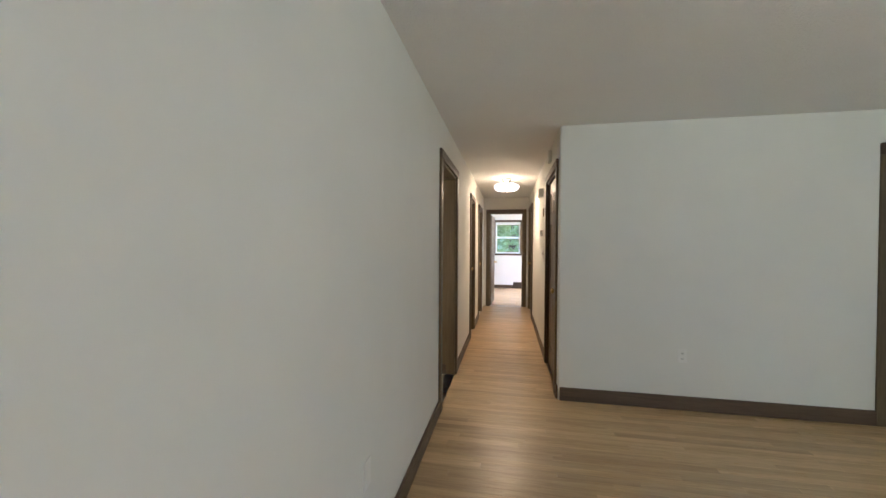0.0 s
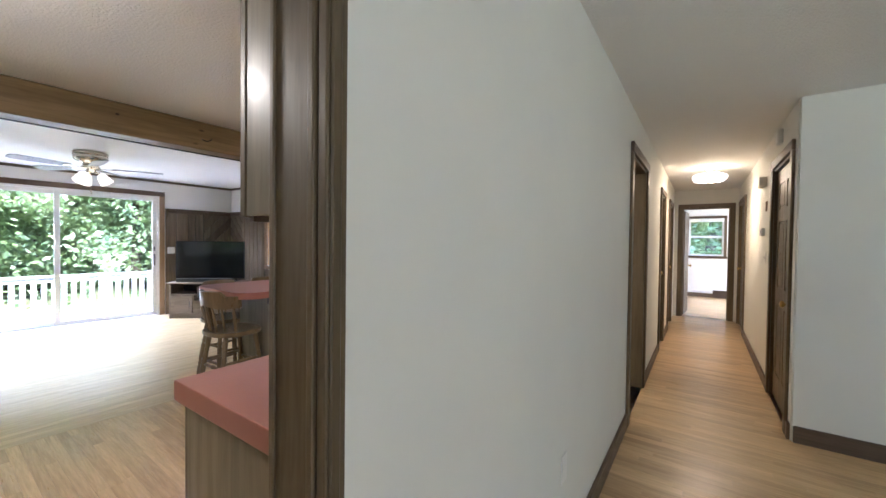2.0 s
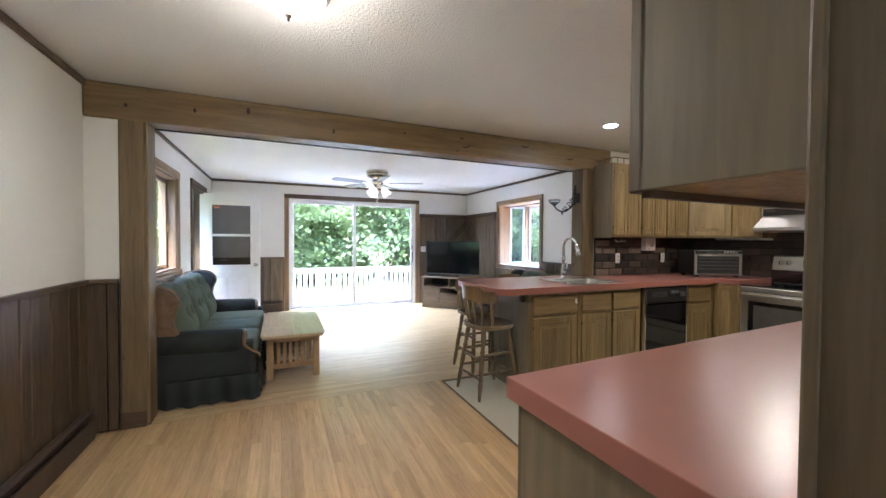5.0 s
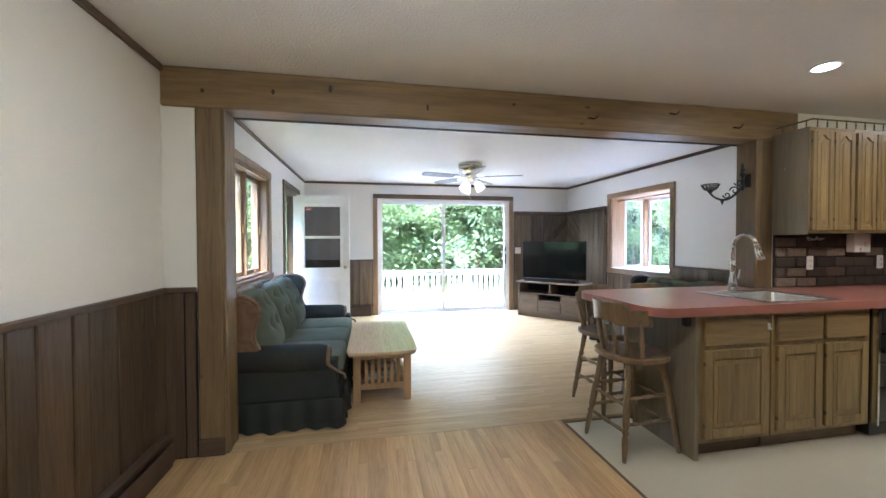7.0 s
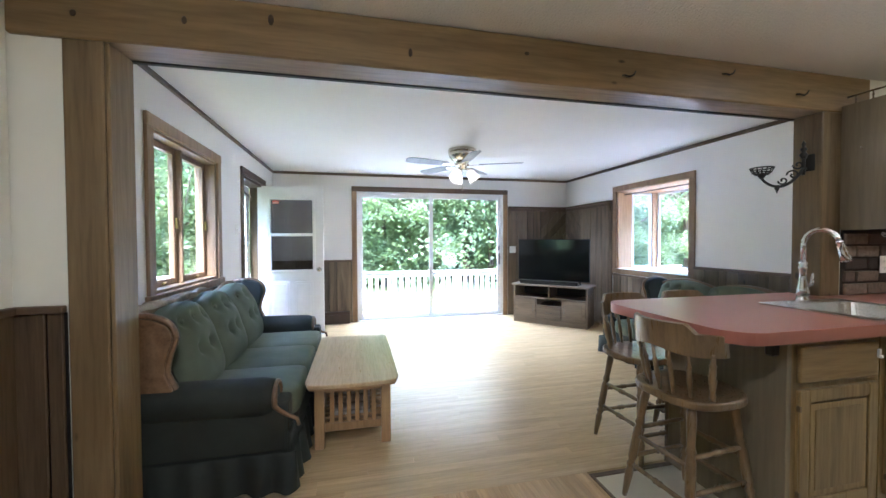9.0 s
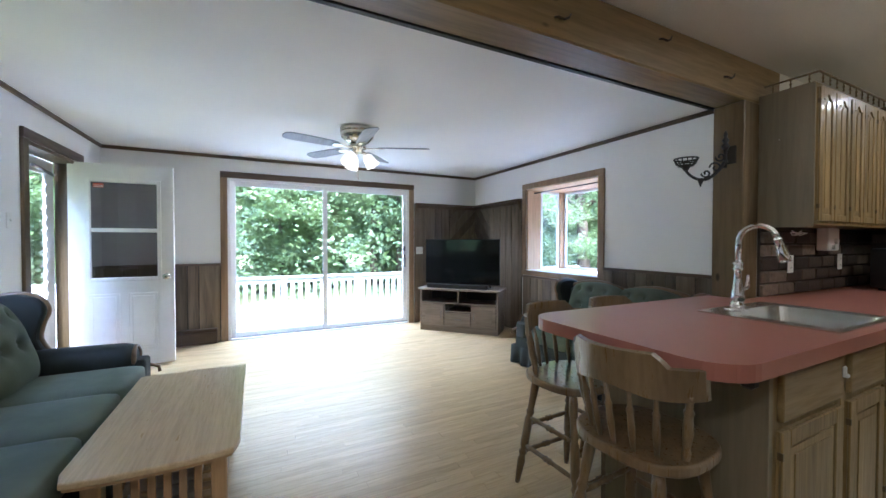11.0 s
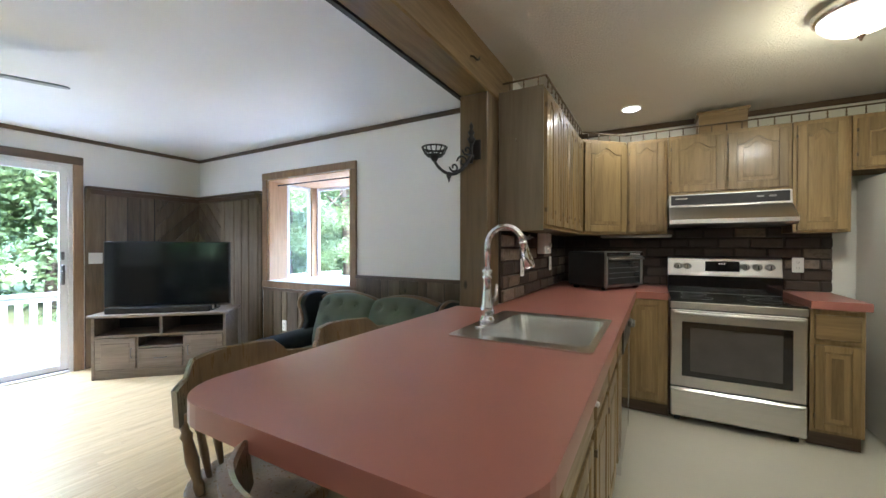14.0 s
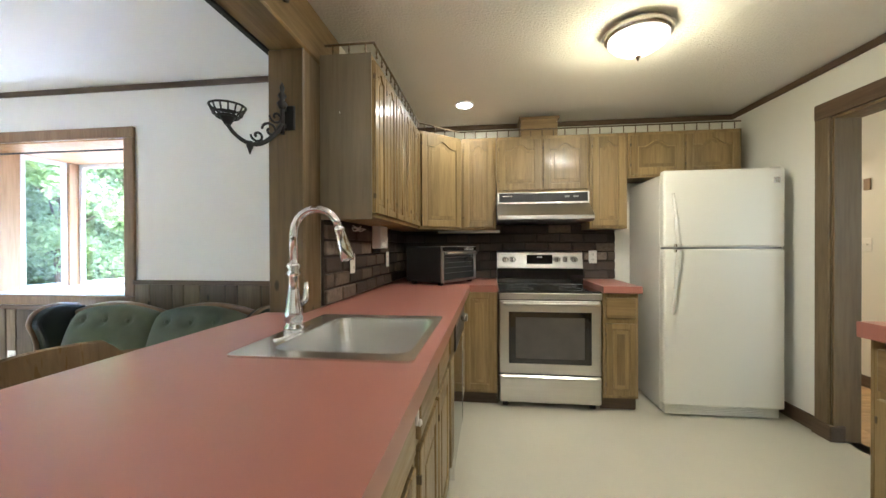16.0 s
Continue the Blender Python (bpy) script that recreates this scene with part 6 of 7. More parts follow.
# bar stools
def stool(m):
    c = thing("bar_stool", m, "oak captain bar stool with turned spindles", "bar stool", "bar stools at the peninsula")
    seat = [(0.21 * math.copysign(abs(math.cos(a)) ** 0.75, math.cos(a)), 0.20 * math.copysign(abs(math.sin(a)) ** 0.75, math.sin(a))) for a in [2 * math.pi * k / 32 for k in range(32)]]
    part("seat", prism(bmesh.new(), seat, 0.575, 0.612, 0.010, 3), M_STOOL, c, local=True)
    prof = [(0, 0.011), (0.05, 0.014), (0.22, 0.020), (0.26, 0.014), (0.29, 0.022), (0.32, 0.014), (0.36, 0.021), (0.6, 0.021), (0.64, 0.015), (0.67, 0.022), (0.7, 0.016), (0.9, 0.021), (1, 0.016)]
    feet = []
    for sx in (-1, 1):
        for sy in (-1, 1):
            a, b = Vector((sx * 0.18, sy * 0.20, 0)), Vector((sx * 0.12, sy * 0.12, 0.58))
            part("leg", turned(bmesh.new(), a, b, prof, 12), M_STOOL, c, local=True)
            feet.append((sx, sy, a, b))
    sp = [(0, 0.008), (0.2, 0.012), (0.42, 0.010), (0.46, 0.016), (0.5, 0.011), (0.54, 0.016), (0.58, 0.010), (0.8, 0.012), (1, 0.008)]
    for z in (0.17, 0.32):
        for p, q in (((-1, -1), (1, -1)), ((-1, 1), (1, 1)), ((-1, -1), (-1, 1)), ((1, -1), (1, 1))):
            ends = []
            for sx, sy in (p, q):
                a, b = next((a, b) for x, y, a, b in feet if (x, y) == (sx, sy))
                zz = z + (0.04 if p[0] == q[0] else 0)
                ends.append(a.lerp(b, zz / 0.58))
            part("stretcher", turned(bmesh.new(), *ends, sp, 10), M_STOOL, c, local=True)
    # curved crest with lower ends
    n = 28
    bm = bmesh.new()
    rings = []
    for k in range(n + 1):
        u = -1 + 2 * k / n
        x = 0.232 * u
        y = -0.215 + 0.15 * u * u
        f = 1 if abs(u) < 0.58 else 0.5 + 0.5 * math.cos(math.pi * min(1, (abs(u) - 0.58) / 0.14))
        zt = 0.905 + 0.04 * f
        zb = 0.815 + 0.012 * math.cos(u * 4.5)
        d = 0.013
        rings.append([bm.verts.new(v) for v in ((x, y - d, zb), (x, y + d, zb), (x, y + d - 0.012, zt - 0.004), (x, y + 0.004 - 0.012, zt), (x, y - d - 0.012, zt - 0.004))])
    for r0, r1 in zip(rings, rings[1:]):
        for i in range(5):
            bm.faces.new((r0[i], r0[(i + 1) % 5], r1[(i + 1) % 5], r1[i]))
    bm.faces.new(rings[0]), bm.faces.new(rings[-1][::-1])
    bmesh.ops.recalc_face_normals(bm, faces=bm.faces)
    part("crest_rail", bm, M_STOOL, c, "broad curved crest rail", local=True)
    for u in (-0.86, -0.58, -0.3, 0.0, 0.3, 0.58, 0.86):
        b = Vector((0.232 * u, -0.215 + 0.15 * u * u, 0.825))
        a = Vector((0.20 * u, -0.168 + 0.135 * u * u, 0.605))
        big = abs(u) > 0.8
        pr = [(0, 0.010), (0.15, 0.014), (0.2, 0.010), (0.45, 0.017), (0.7, 0.012), (0.75, 0.016), (0.8, 0.010), (1, 0.012)] if big else [(0, 0.007), (0.35, 0.012), (0.6, 0.010), (0.66, 0.013), (0.72, 0.008), (1, 0.007)]
        part("spindle", turned(bmesh.new(), a, b, pr, 10), M_STOOL, c, local=True)
    return c


s = stool(pose(-3.61, 1.625, 0, 0, 0, 4))
copy_thing(s, pose(-4.15, 1.83, 0, 0, 0, -88))
copy_thing(s, pose(-4.15, 2.29, 0, 0, 0, -93))

# television corner
MT = pose(-7.355, 2.935, 0, 0, 0, 43.2)
c = thing("tv_stand", MT, "grey-brown wooden corner television stand", "tv stand")
part("plinth", boxes((-0.56, 0.56, 0.012, 0.40, 0, 0.07), bev=0.003), M_STAND, c, local=True)
for x in (-0.57, 0.545):
    part("side_panel", boxes((x, x + 0.025, 0, 0.42, 0, 0.585), bev=0.003), M_STAND, c, local=True)
part("stand_top", boxes((-0.60, 0.60, -0.02, 0.43, 0.586, 0.615), bev=0.006), M_STAND, c, local=True)
part("shelf", boxes((-0.545, 0.545, 0.005, 0.40, 0.395, 0.417), (-0.545, 0.545, 0.005, 0.40, 0.071, 0.09), (-0.19, 0.19, 0.005, 0.40, 0.285, 0.30)), M_STAND, c, local=True)
part("divider", boxes((-0.012, 0.012, 0.005, 0.40, 0.417, 0.586), (-0.205, -0.19, 0.005, 0.40, 0.09, 0.395), (0.19, 0.205, 0.005, 0.40, 0.09, 0.395)), M_STAND, c, local=True)
part("back_board", boxes((-0.545, 0.545, 0.40, 0.41, 0.07, 0.586)), M_IRON, c, local=True)
for x0, x1 in ((-0.54, -0.21), (0.21, 0.54)):
    d = part("stand_door", boxes((x0, x1, -0.006, 0.012, 0.095, 0.39), bev=0.003), M_STAND, c, local=True)
    part("door_inset", boxes((x0 + 0.05, x1 - 0.05, -0.009, -0.004, 0.145, 0.34), bev=0.002), M_STAND, d, local=True)
    hx = x1 - 0.03 if x0 < 0 else x0 + 0.03
    part("bar_handle", tube(bmesh.new(), [(hx, -0.006, 0.20), (hx, -0.028, 0.205), (hx, -0.028, 0.285), (hx, -0.006, 0.29)], 0.005, 8), M_GREYM, d, local=True)
d = part("stand_drawer", boxes((-0.185, 0.185, -0.006, 0.012, 0.095, 0.28), bev=0.003), M_STAND, c, local=True)
part("bar_handle", tube(bmesh.new(), [(-0.05, -0.006, 0.19), (-0.045, -0.028, 0.19), (0.045, -0.028, 0.19), (0.05, -0.006, 0.19)], 0.005, 8), M_GREYM, d, local=True)
c = thing("television", MT @ pose(0.0, 0.17, 0.615), "large black flat television switched off", "television")
part("bezel", boxes((-0.56, 0.56, 0, 0.035, 0.05, 0.70), bev=0.005), M_BLACK, c, local=True)
part("screen", boxes((-0.55, 0.55, -0.002, 0.001, 0.062, 0.69)), M_SCREEN, c, local=True)
part("back_shell", boxes((-0.4, 0.4, 0.035, 0.075, 0.1, 0.5), bev=0.015), M_BLACK, c, local=True)
for x in (-0.42, 0.42):
    part("stand_foot", boxes((x - 0.012, x + 0.012, -0.09, 0.13, 0, 0.012), (x - 0.01, x + 0.01, 0.005, 0.03, 0.01, 0.06), bev=0.003), M_BLACK, c, local=True)
c = thing("soundbar", MT @ pose(-0.03, 0.055, 0.615), "slim black soundbar on the stand", "soundbar")
part("case", boxes((-0.45, 0.45, -0.035, 0.035, 0, 0.06), bev=0.012, seg=2), M_BLACK, c, local=True)

# ceiling fan
fx, fy = -6.40, 1.30
c = thing("ceiling_fan", (fx, fy, CEIL), "brushed nickel ceiling fan with three lit shades", "ceiling fan")
part("housing", turned(bmesh.new(), (fx, fy, CEIL), (fx, fy, CEIL - 0.15), [(0, 0.145), (0.05, 0.162), (0.3, 0.162), (0.34, 0.154), (0.4, 0.16), (0.62, 0.152), (0.85, 0.115), (1, 0.085)], 32), M_NICKEL, c)
hub = part("blade_hub", turned(bmesh.new(), (fx, fy, CEIL - 0.15), (fx, fy, CEIL - 0.235), [(0, 0.06), (0.2, 0.085), (0.5, 0.085), (0.6, 0.05), (1, 0.045)], 28), M_NICKEL, c)
M_BLADE = wood("grey_fan_blade", (0.17, 0.18, 0.20), (0.27, 0.28, 0.31), "x", 0.35, 18, 4, 0.05)
for k in range(5):
    mb = pose(fx, fy, CEIL - 0.185, 0, 0, 68 + 72 * k) @ pose(0, 0, 0, 11)
    outline = [(0.20, -0.05), (0.30, -0.062), (0.52, -0.068), (0.65, -0.066), (0.69, -0.045), (0.70, 0), (0.69, 0.045), (0.65, 0.066), (0.52, 0.068), (0.30, 0.062), (0.20, 0.05)]
    bm = prism(bmesh.new(), outline, -0.004, 0.004, 0.0015, 1)
    bm.transform(mb)
    bl = part("blade", bm, M_BLADE, c, "grey fan blade")
    bm = prism(bmesh.new(), [(0.06, -0.012), (0.16, -0.012), (0.20, -0.035), (0.25, -0.03), (0.25, 0.03), (0.20, 0.035), (0.16, 0.012), (0.06, 0.012)], -0.011, -0.004, 0.0015, 1)
    bm.transform(mb)
    part("blade_iron", bm, M_NICKEL, bl)
for k in range(3):
    a = radians(70 + 120 * k)
    d = Vector((math.cos(a), math.sin(a), 0))
    p = Vector((fx, fy, CEIL - 0.235))
    arm = part("lamp_arm", tube(bmesh.new(), [p + d * 0.03, p + d * 0.075 + Vector((0, 0, -0.005)), p + d * 0.095 + Vector((0, 0, -0.03))], 0.012, 8), M_NICKEL, c)
    s = part("bell_shade", turned(bmesh.new(), p + d * 0.085 + Vector((0, 0, -0.02)), p + d * 0.15 + Vector((0, 0, -0.125)), [(0, 0.025), (0.15, 0.045), (0.5, 0.055), (0.8, 0.06), (1, 0.068)], 20, False), M_SHADEF, arm, "lit frosted bell shade")
    s.visible_shadow = False
for dx, L in ((-0.02, 0.20), (0.02, 0.23)):
    bm = rod(bmesh.new(), (fx + dx, fy, CEIL - 0.24), (fx + dx, fy, CEIL - 0.24 - L), 0.0018, 6)
    turned(bm, (fx + dx, fy, CEIL - 0.24 - L), (fx + dx, fy, CEIL - 0.265 - L), [(0, 0.003), (0.5, 0.007), (1, 0.004)], 8)
    part("pull_chain", bm, M_NICKEL, c)

# cast-iron wall bracket on the post
c = thing("wall_sconce", (-4.04, 3.04, 1.81), "black cast-iron oil lamp wall bracket", "wall bracket")
part("wall_plate", boxes((-4.075, -4.015, 3.028, 3.0405, 1.755, 1.865), bev=0.004), M_IRON, c)
part("finial", turned(bmesh.new(), (-4.06, 3.005, 1.84), (-4.06, 3.005, 1.96), [(0, 0.012), (0.2, 0.024), (0.35, 0.010), (0.5, 0.020), (0.65, 0.008), (0.8, 0.012), (1, 0.002)], 10), M_IRON, c)
part("hinge_pin", tube(bmesh.new(), [(-4.06, 3.005, 1.73), (-4.06, 3.005, 1.85)], 0.010, 8), M_IRON, c)
part("hinge_ear", boxes((-4.068, -4.052, 3.005, 3.03, 1.765, 1.78), (-4.068, -4.052, 3.005, 3.03, 1.84, 1.855)), M_IRON, c)
P0, P1 = Vector((-4.06, 3.005, 1.70)), Vector((-4.19, 2.825, 1.70))
arm = []
for k in range(13):
    u = k / 12
    q = P0.lerp(P1, u)
    arm.append((q.x, q.y, 1.775 - 0.055 * u - 0.085 * math.sin(math.pi * u) ** 0.8))
part("arm", tube(bmesh.new(), arm, [0.011 - 0.003 * k / 12 for k in range(13)], 8), M_IRON, c)
bm = bmesh.new()
for cx, cz, r, s in ((0.24, 1.735, 0.035, 1), (0.48, 1.70, 0.028, -1), (0.12, 1.80, 0.03, -1)):
    q = P0.lerp(P1, cx)
    d = (P1 - P0).normalized()
    tube(bm, [(q + d * (r * (1 - k / 22) * math.cos(s * k * 0.42)) + Vector((0, 0, cz - q.z + r * (1 - k / 22) * math.sin(s * k * 0.42)))) for k in range(18)], 0.0055, 6)
part("scrolls", bm, M_IRON, c)
part("drop", turned(bmesh.new(), P0.lerp(P1, 0.62) + Vector((0, 0, -0.03)), P0.lerp(P1, 0.62) + Vector((0, 0, -0.085)), [(0, 0.012), (0.4, 0.014), (0.7, 0.007), (1, 0.002)], 8), M_IRON, c)
bm = bmesh.new()
turned(bm, P1 + Vector((0, 0, 0.02)), P1 + Vector((0, 0, 0.05)), [(0, 0.012), (0.5, 0.02), (1, 0.03)], 14)
for r, z in ((0.052, 0.062), (0.066, 0.092), (0.040, 0.05)):
    tube(bm, [P1 + Vector((r * math.cos(2 * math.pi * k / 20), r * math.sin(2 * math.pi * k / 20), z)) for k in range(21)], 0.0045, 6, False)
for k in range(14):
    a = 2 * math.pi * k / 14
    tube(bm, [P1 + Vector((r * math.cos(a), r * math.sin(a), z)) for r, z in ((0.03, 0.048), (0.052, 0.062), (0.066, 0.092))], 0.0035, 5)
part("basket_cup", bm, M_IRON, c, "pierced iron cup")

# bent iron hooks left in the beam, and its proud knots
for y, z, lean in ((1.575, 2.222, 1), (2.26, 2.295, 1), (2.84, 2.222, 1)):
    c = thing("beam_hook", (-3.972, y, z), "small bent dark iron hook in the beam", "hook", "hooks in the beam")
    part("hook_wire", tube(bmesh.new(), [(-3.972, y - 0.035, z - 0.006), (-3.955, y - 0.03, z - 0.012), (-3.950, y - 0.005, z - 0.018), (-3.950, y + 0.02, z - 0.006), (-3.952, y + 0.036, z + 0.016)], [0.005, 0.005, 0.0055, 0.005, 0.003], 8), M_IRON, c)
M_KNOT = plain("dark_knot_wood", (0.05, 0.03, 0.016), 0.5, 0, 200, 0.4, 0.2)
for y, z, w, h in ((-1.02, 2.23, 0.012, 0.014), (-0.275, 2.294, 0.013, 0.026), (0.354, 2.216, 0.01, 0.022), (0.966, 2.276, 0.014, 0.01), (-0.62, 2.25, 0.011, 0.018)):
    bm = bmesh.new()
    turned(bm, (0, 0, 0), (0.0025, 0, 0), [(0, 1.0), (1, 0.82)], 14)
    bm.transform(pose(-3.9725, y, z) @ Matrix.Diagonal((1, w, h, 1)))
    part("knot", bm, M_KNOT, beam, "dark knot")

# ---- outdoors ----
setting("ground", boxes((-600, 600, -600, 600, -1.4, -1.0)), M_GRASS, "leafy woodland ground under the trees", "ground")
DZ = -0.25
deck = thing("deck", (-9.5, 2, -1.0), "white painted wooden deck behind the house", "deck")
part("deck_frame", boxes((-10.62, -8.46, -4.0, 8.5, DZ - 0.22, DZ - 0.032)), M_DECK, deck)
me = mesh_of("deck_board", boxes((-0.068, 0.068, -6.25, 6.25, -0.03, 0), bev=0.004), M_DECK)
for k in range(15):
    piece("deck_board", me, deck, root_of(deck).inverted() @ pose(-8.54 - k * 0.143, 2.25, DZ))
bm = bmesh.new()
for x in (-10.5, -8.6):
    for y in (-3.5, 0.5, 4.5, 8.3):
        box(bm, x - 0.06, x + 0.06, y - 0.06, y + 0.06, -1.0, DZ - 0.22)
part("deck_legs", bm, M_DECK, deck)
rail = thing("deck_railing", (-10.5, 2, DZ), "white painted wooden deck railing with square balusters", "railing")
part("top_rail", boxes((-10.56, -10.44, -4.0, 8.5, 0.585, 0.62), bev=0.006), M_DECK, rail)
part("upper_rail", boxes((-10.52, -10.48, -4.0, 8.5, 0.50, 0.585)), M_DECK, rail)
part("lower_rail", boxes((-10.52, -10.48, -4.0, 8.5, -0.17, -0.10)), M_DECK, rail)
me = mesh_of("railing_post", boxes((-0.05, 0.05, -0.05, 0.05, 0, 0.85), bev=0.006), M_DECK)
for k in range(9):
    piece("railing_post", me, rail, root_of(rail).inverted() @ pose(-10.5, -3.3 + k * 1.395, DZ))
me = mesh_of("baluster", boxes((-0.018, 0.018, -0.034, 0.034, 0, 0.62)), M_DECK)
for k in range(92):
    piece("baluster", me, rail, root_of(rail).inverted() @ pose(-10.5, -3.95 + k * 0.135, -0.11))


def crown_mesh(name, seed, n, rx, rz, size, mat):
    """Leaves in uneven clumps, each leaf a bent pair of triangles."""
    rnd = random.Random(seed)
    clumps = []
    for _ in range(22):
        a, u, r = rnd.uniform(0, 6.283), rnd.uniform(-1, 1), rnd.uniform(0.35, 1.0)
        q = math.sqrt(max(0, 1 - u * u))
        clumps.append((rx * r * q * math.cos(a), rx * r * q * math.sin(a), rz * r * u, rnd.uniform(0.22, 0.42) * rx))
    vs, fs = [], []
    for _ in range(n):
        cx, cy, cz, cr = rnd.choice(clumps)
        p = Vector((rnd.gauss(0, 1), rnd.gauss(0, 1), rnd.gauss(0, 0.7)))
        p = p.normalized() * cr * rnd.uniform(0.45, 1.05) + Vector((cx, cy, cz))
        s = size * rnd.uniform(0.6, 1.3)
        d = Vector((rnd.gauss(0, 1), rnd.gauss(0, 1), rnd.gauss(0, 0.6) - 0.3)).normalized()
        e = d.cross(Vector((rnd.gauss(0, 1), rnd.gauss(0, 1), rnd.gauss(0, 1)))).normalized()
        i = len(vs)
        vs += [p - d * s, p + e * s * 0.55 + Vector((0, 0, s * 0.1)), p + d * s, p - e * s * 0.55]
        fs.append((i, i + 1, i + 2, i + 3))
    me = bpy.data.meshes.new(name)
    me.from_pydata([tuple(v) for v in vs], [], fs)
    me.materials.append(mat)
    return me


def trunk_mesh(seed, h, r):
    rnd = random.Random(seed)
    bm = bmesh.new()
    x = y = 0.0
    pts, rr = [], []
    for k in range(9):
        pts.append((x, y, h * k / 8))
        rr.append(r * (1.35 if k == 0 else 1 - 0.08 * k))
        x += rnd.uniform(-0.12, 0.12)
        y += rnd.uniform(-0.12, 0.12)
    tube(bm, pts, rr, 9)
    for k in range(6):
        p = Vector(pts[3 + k % 5])
        a = rnd.uniform(0, 6.283)
        L = rnd.uniform(0.9, 2.4)
        q = [p, p + Vector((math.cos(a) * L * 0.5, math.sin(a) * L * 0.5, L * 0.35)), p + Vector((math.cos(a) * L, math.sin(a) * L, L * 0.9))]
        tube(bm, q, [r * 0.42, r * 0.28, r * 0.1], 6)
    return mesh_of("trunk", bm, M_BARK)


crowns = [crown_mesh("crown", 20 + k, 8000, 2.6, 3.4, 0.095, M_LEAF if k % 2 else M_LEAF2) for k in range(4)]
bushes = [crown_mesh("foliage", 40 + k, 2800, 1.35, 1.1, 0.075, M_LEAF if k % 2 else M_LEAF2) for k in range(3)]
trunks = [trunk_mesh(50 + k, 7.5, 0.13 + 0.035 * k) for k in range(4)]
rnd = random.Random(77)


def tree(x, y, s):
    t = thing("tree", pose(x, y, -1.0, 0, 0, rnd.uniform(0, 360)) @ Matrix.Scale(s, 4), "tall leafy broadleaf tree in the woods", "tree", "trees round the house")
    k = rnd.randrange(4)
    piece("trunk", trunks[k], t, Matrix.Identity(4))
    piece("crown", crowns[rnd.randrange(4)], t, pose(0, 0, 6.6 + rnd.uniform(-0.6, 1.0), 0, 0, rnd.uniform(0, 360)))
    piece("crown", crowns[rnd.randrange(4)], t, pose(rnd.uniform(-1.4, 1.4), rnd.uniform(-1.4, 1.4), 3.4 + rnd.uniform(-0.7, 0.7), 0, 0, rnd.uniform(0, 360)) @ Matrix.Scale(0.72, 4))


def bush(x, y, s):
    t = thing("shrub", pose(x, y, -1.0, 0, 0, rnd.uniform(0, 360)) @ Matrix.Scale(s, 4), "low leafy green shrub under the trees", "shrub", "shrubs round the house")
    piece("foliage", bushes[rnd.randrange(3)], t, pose(0, 0, 1.05))
    piece("stem", trunks[0], t, Matrix.Scale(0.16, 4))


for x0, x1, y0, y1, n, nb in ((-30, -15.0, -22, 26, 40, 30), (-13, 6, 16.5, 30, 22, 16), (-17, 0, -20, -7.5, 18, 12)):
    for k in range(n):
        tree(rnd.uniform(x0, x1), y0 + (y1 - y0) * (k + rnd.uniform(0.1, 0.9)) / n if x1 < -15 else rnd.uniform(y0, y1), rnd.uniform(0.85, 1.35))
    for k in range(nb):
        if x1 < -15:
            bush(rnd.uniform(-19, -13.5), rnd.uniform(-14, 18), rnd.uniform(0.8, 1.6))
        else:
            bush(rnd.uniform(x0, x1), rnd.uniform(max(y0, -12), min(y1, 20)), rnd.uniform(0.8, 1.6))
bm = bmesh.new()
n = 96
ring = [[bm.verts.new((75 * math.cos(2 * math.pi * k / n) - 4, 75 * math.sin(2 * math.pi * k / n), z + (3.5 * math.sin(k * 1.7) + 2 * math.sin(k * 4.1) if z > 0 else 0))) for k in range(n)] for z in (-1.2, 34)]
for k in range(n):
    bm.faces.new((ring[0][k], ring[0][(k + 1) % n], ring[1][(k + 1) % n], ring[1][k]))
setting("backdrop", bm, paint("distant_woods", (0.06, 0.09, 0.045), 0.9, 0.9, 0.9, 0.45, 0.4), "distant wooded hillside", "backdrop")
# thickets that close the woods behind the single trees
def thicket(seed, n, x0, x1, y0, y1, top, mat):
    rn = random.Random(seed)
    vs, fs = [], []
    for _ in range(n // 40):
        cx, cy = rn.uniform(x0, x1), rn.uniform(y0, y1)
        cz, cr = -1.0 + top * rn.random() ** 0.8, rn.uniform(0.7, 1.7)
        for _ in range(40):
            p = Vector((cx + rn.gauss(0, cr * 0.5), cy + rn.gauss(0, cr * 0.6), max(-0.95, cz + rn.gauss(0, cr * 0.4))))
            sz = rn.uniform(0.07, 0.15)
            d = Vector((rn.gauss(0, 1), rn.gauss(0, 1), rn.gauss(0, 0.6) - 0.2)).normalized()
            e = d.cross(Vector((rn.gauss(0, 1), rn.gauss(0, 1), rn.gauss(0, 1)))).normalized()
            i = len(vs)
            vs += [tuple(p - d * sz), tuple(p + e * sz * 0.55), tuple(p + d * sz), tuple(p - e * sz * 0.55)]
            fs.append((i, i + 1, i + 2, i + 3))
    me = bpy.data.meshes.new("thicket")
    me.from_pydata(vs, [], fs)
    me.materials.append(mat)
    return tagged(new("thicket", me), "dense leafy thicket behind the trees", "woods", "", "stuff")


thicket(301, 80000, -33, -26, -30, 34, 13, M_LEAF)
thicket(302, 44000, -24, -17, -16, 20, 9, M_LEAF2)
thicket(303, 36000, -22, 8, 26, 32, 11, M_LEAF)
thicket(304, 20000, -16, 2, -24, -17, 11, M_LEAF2)
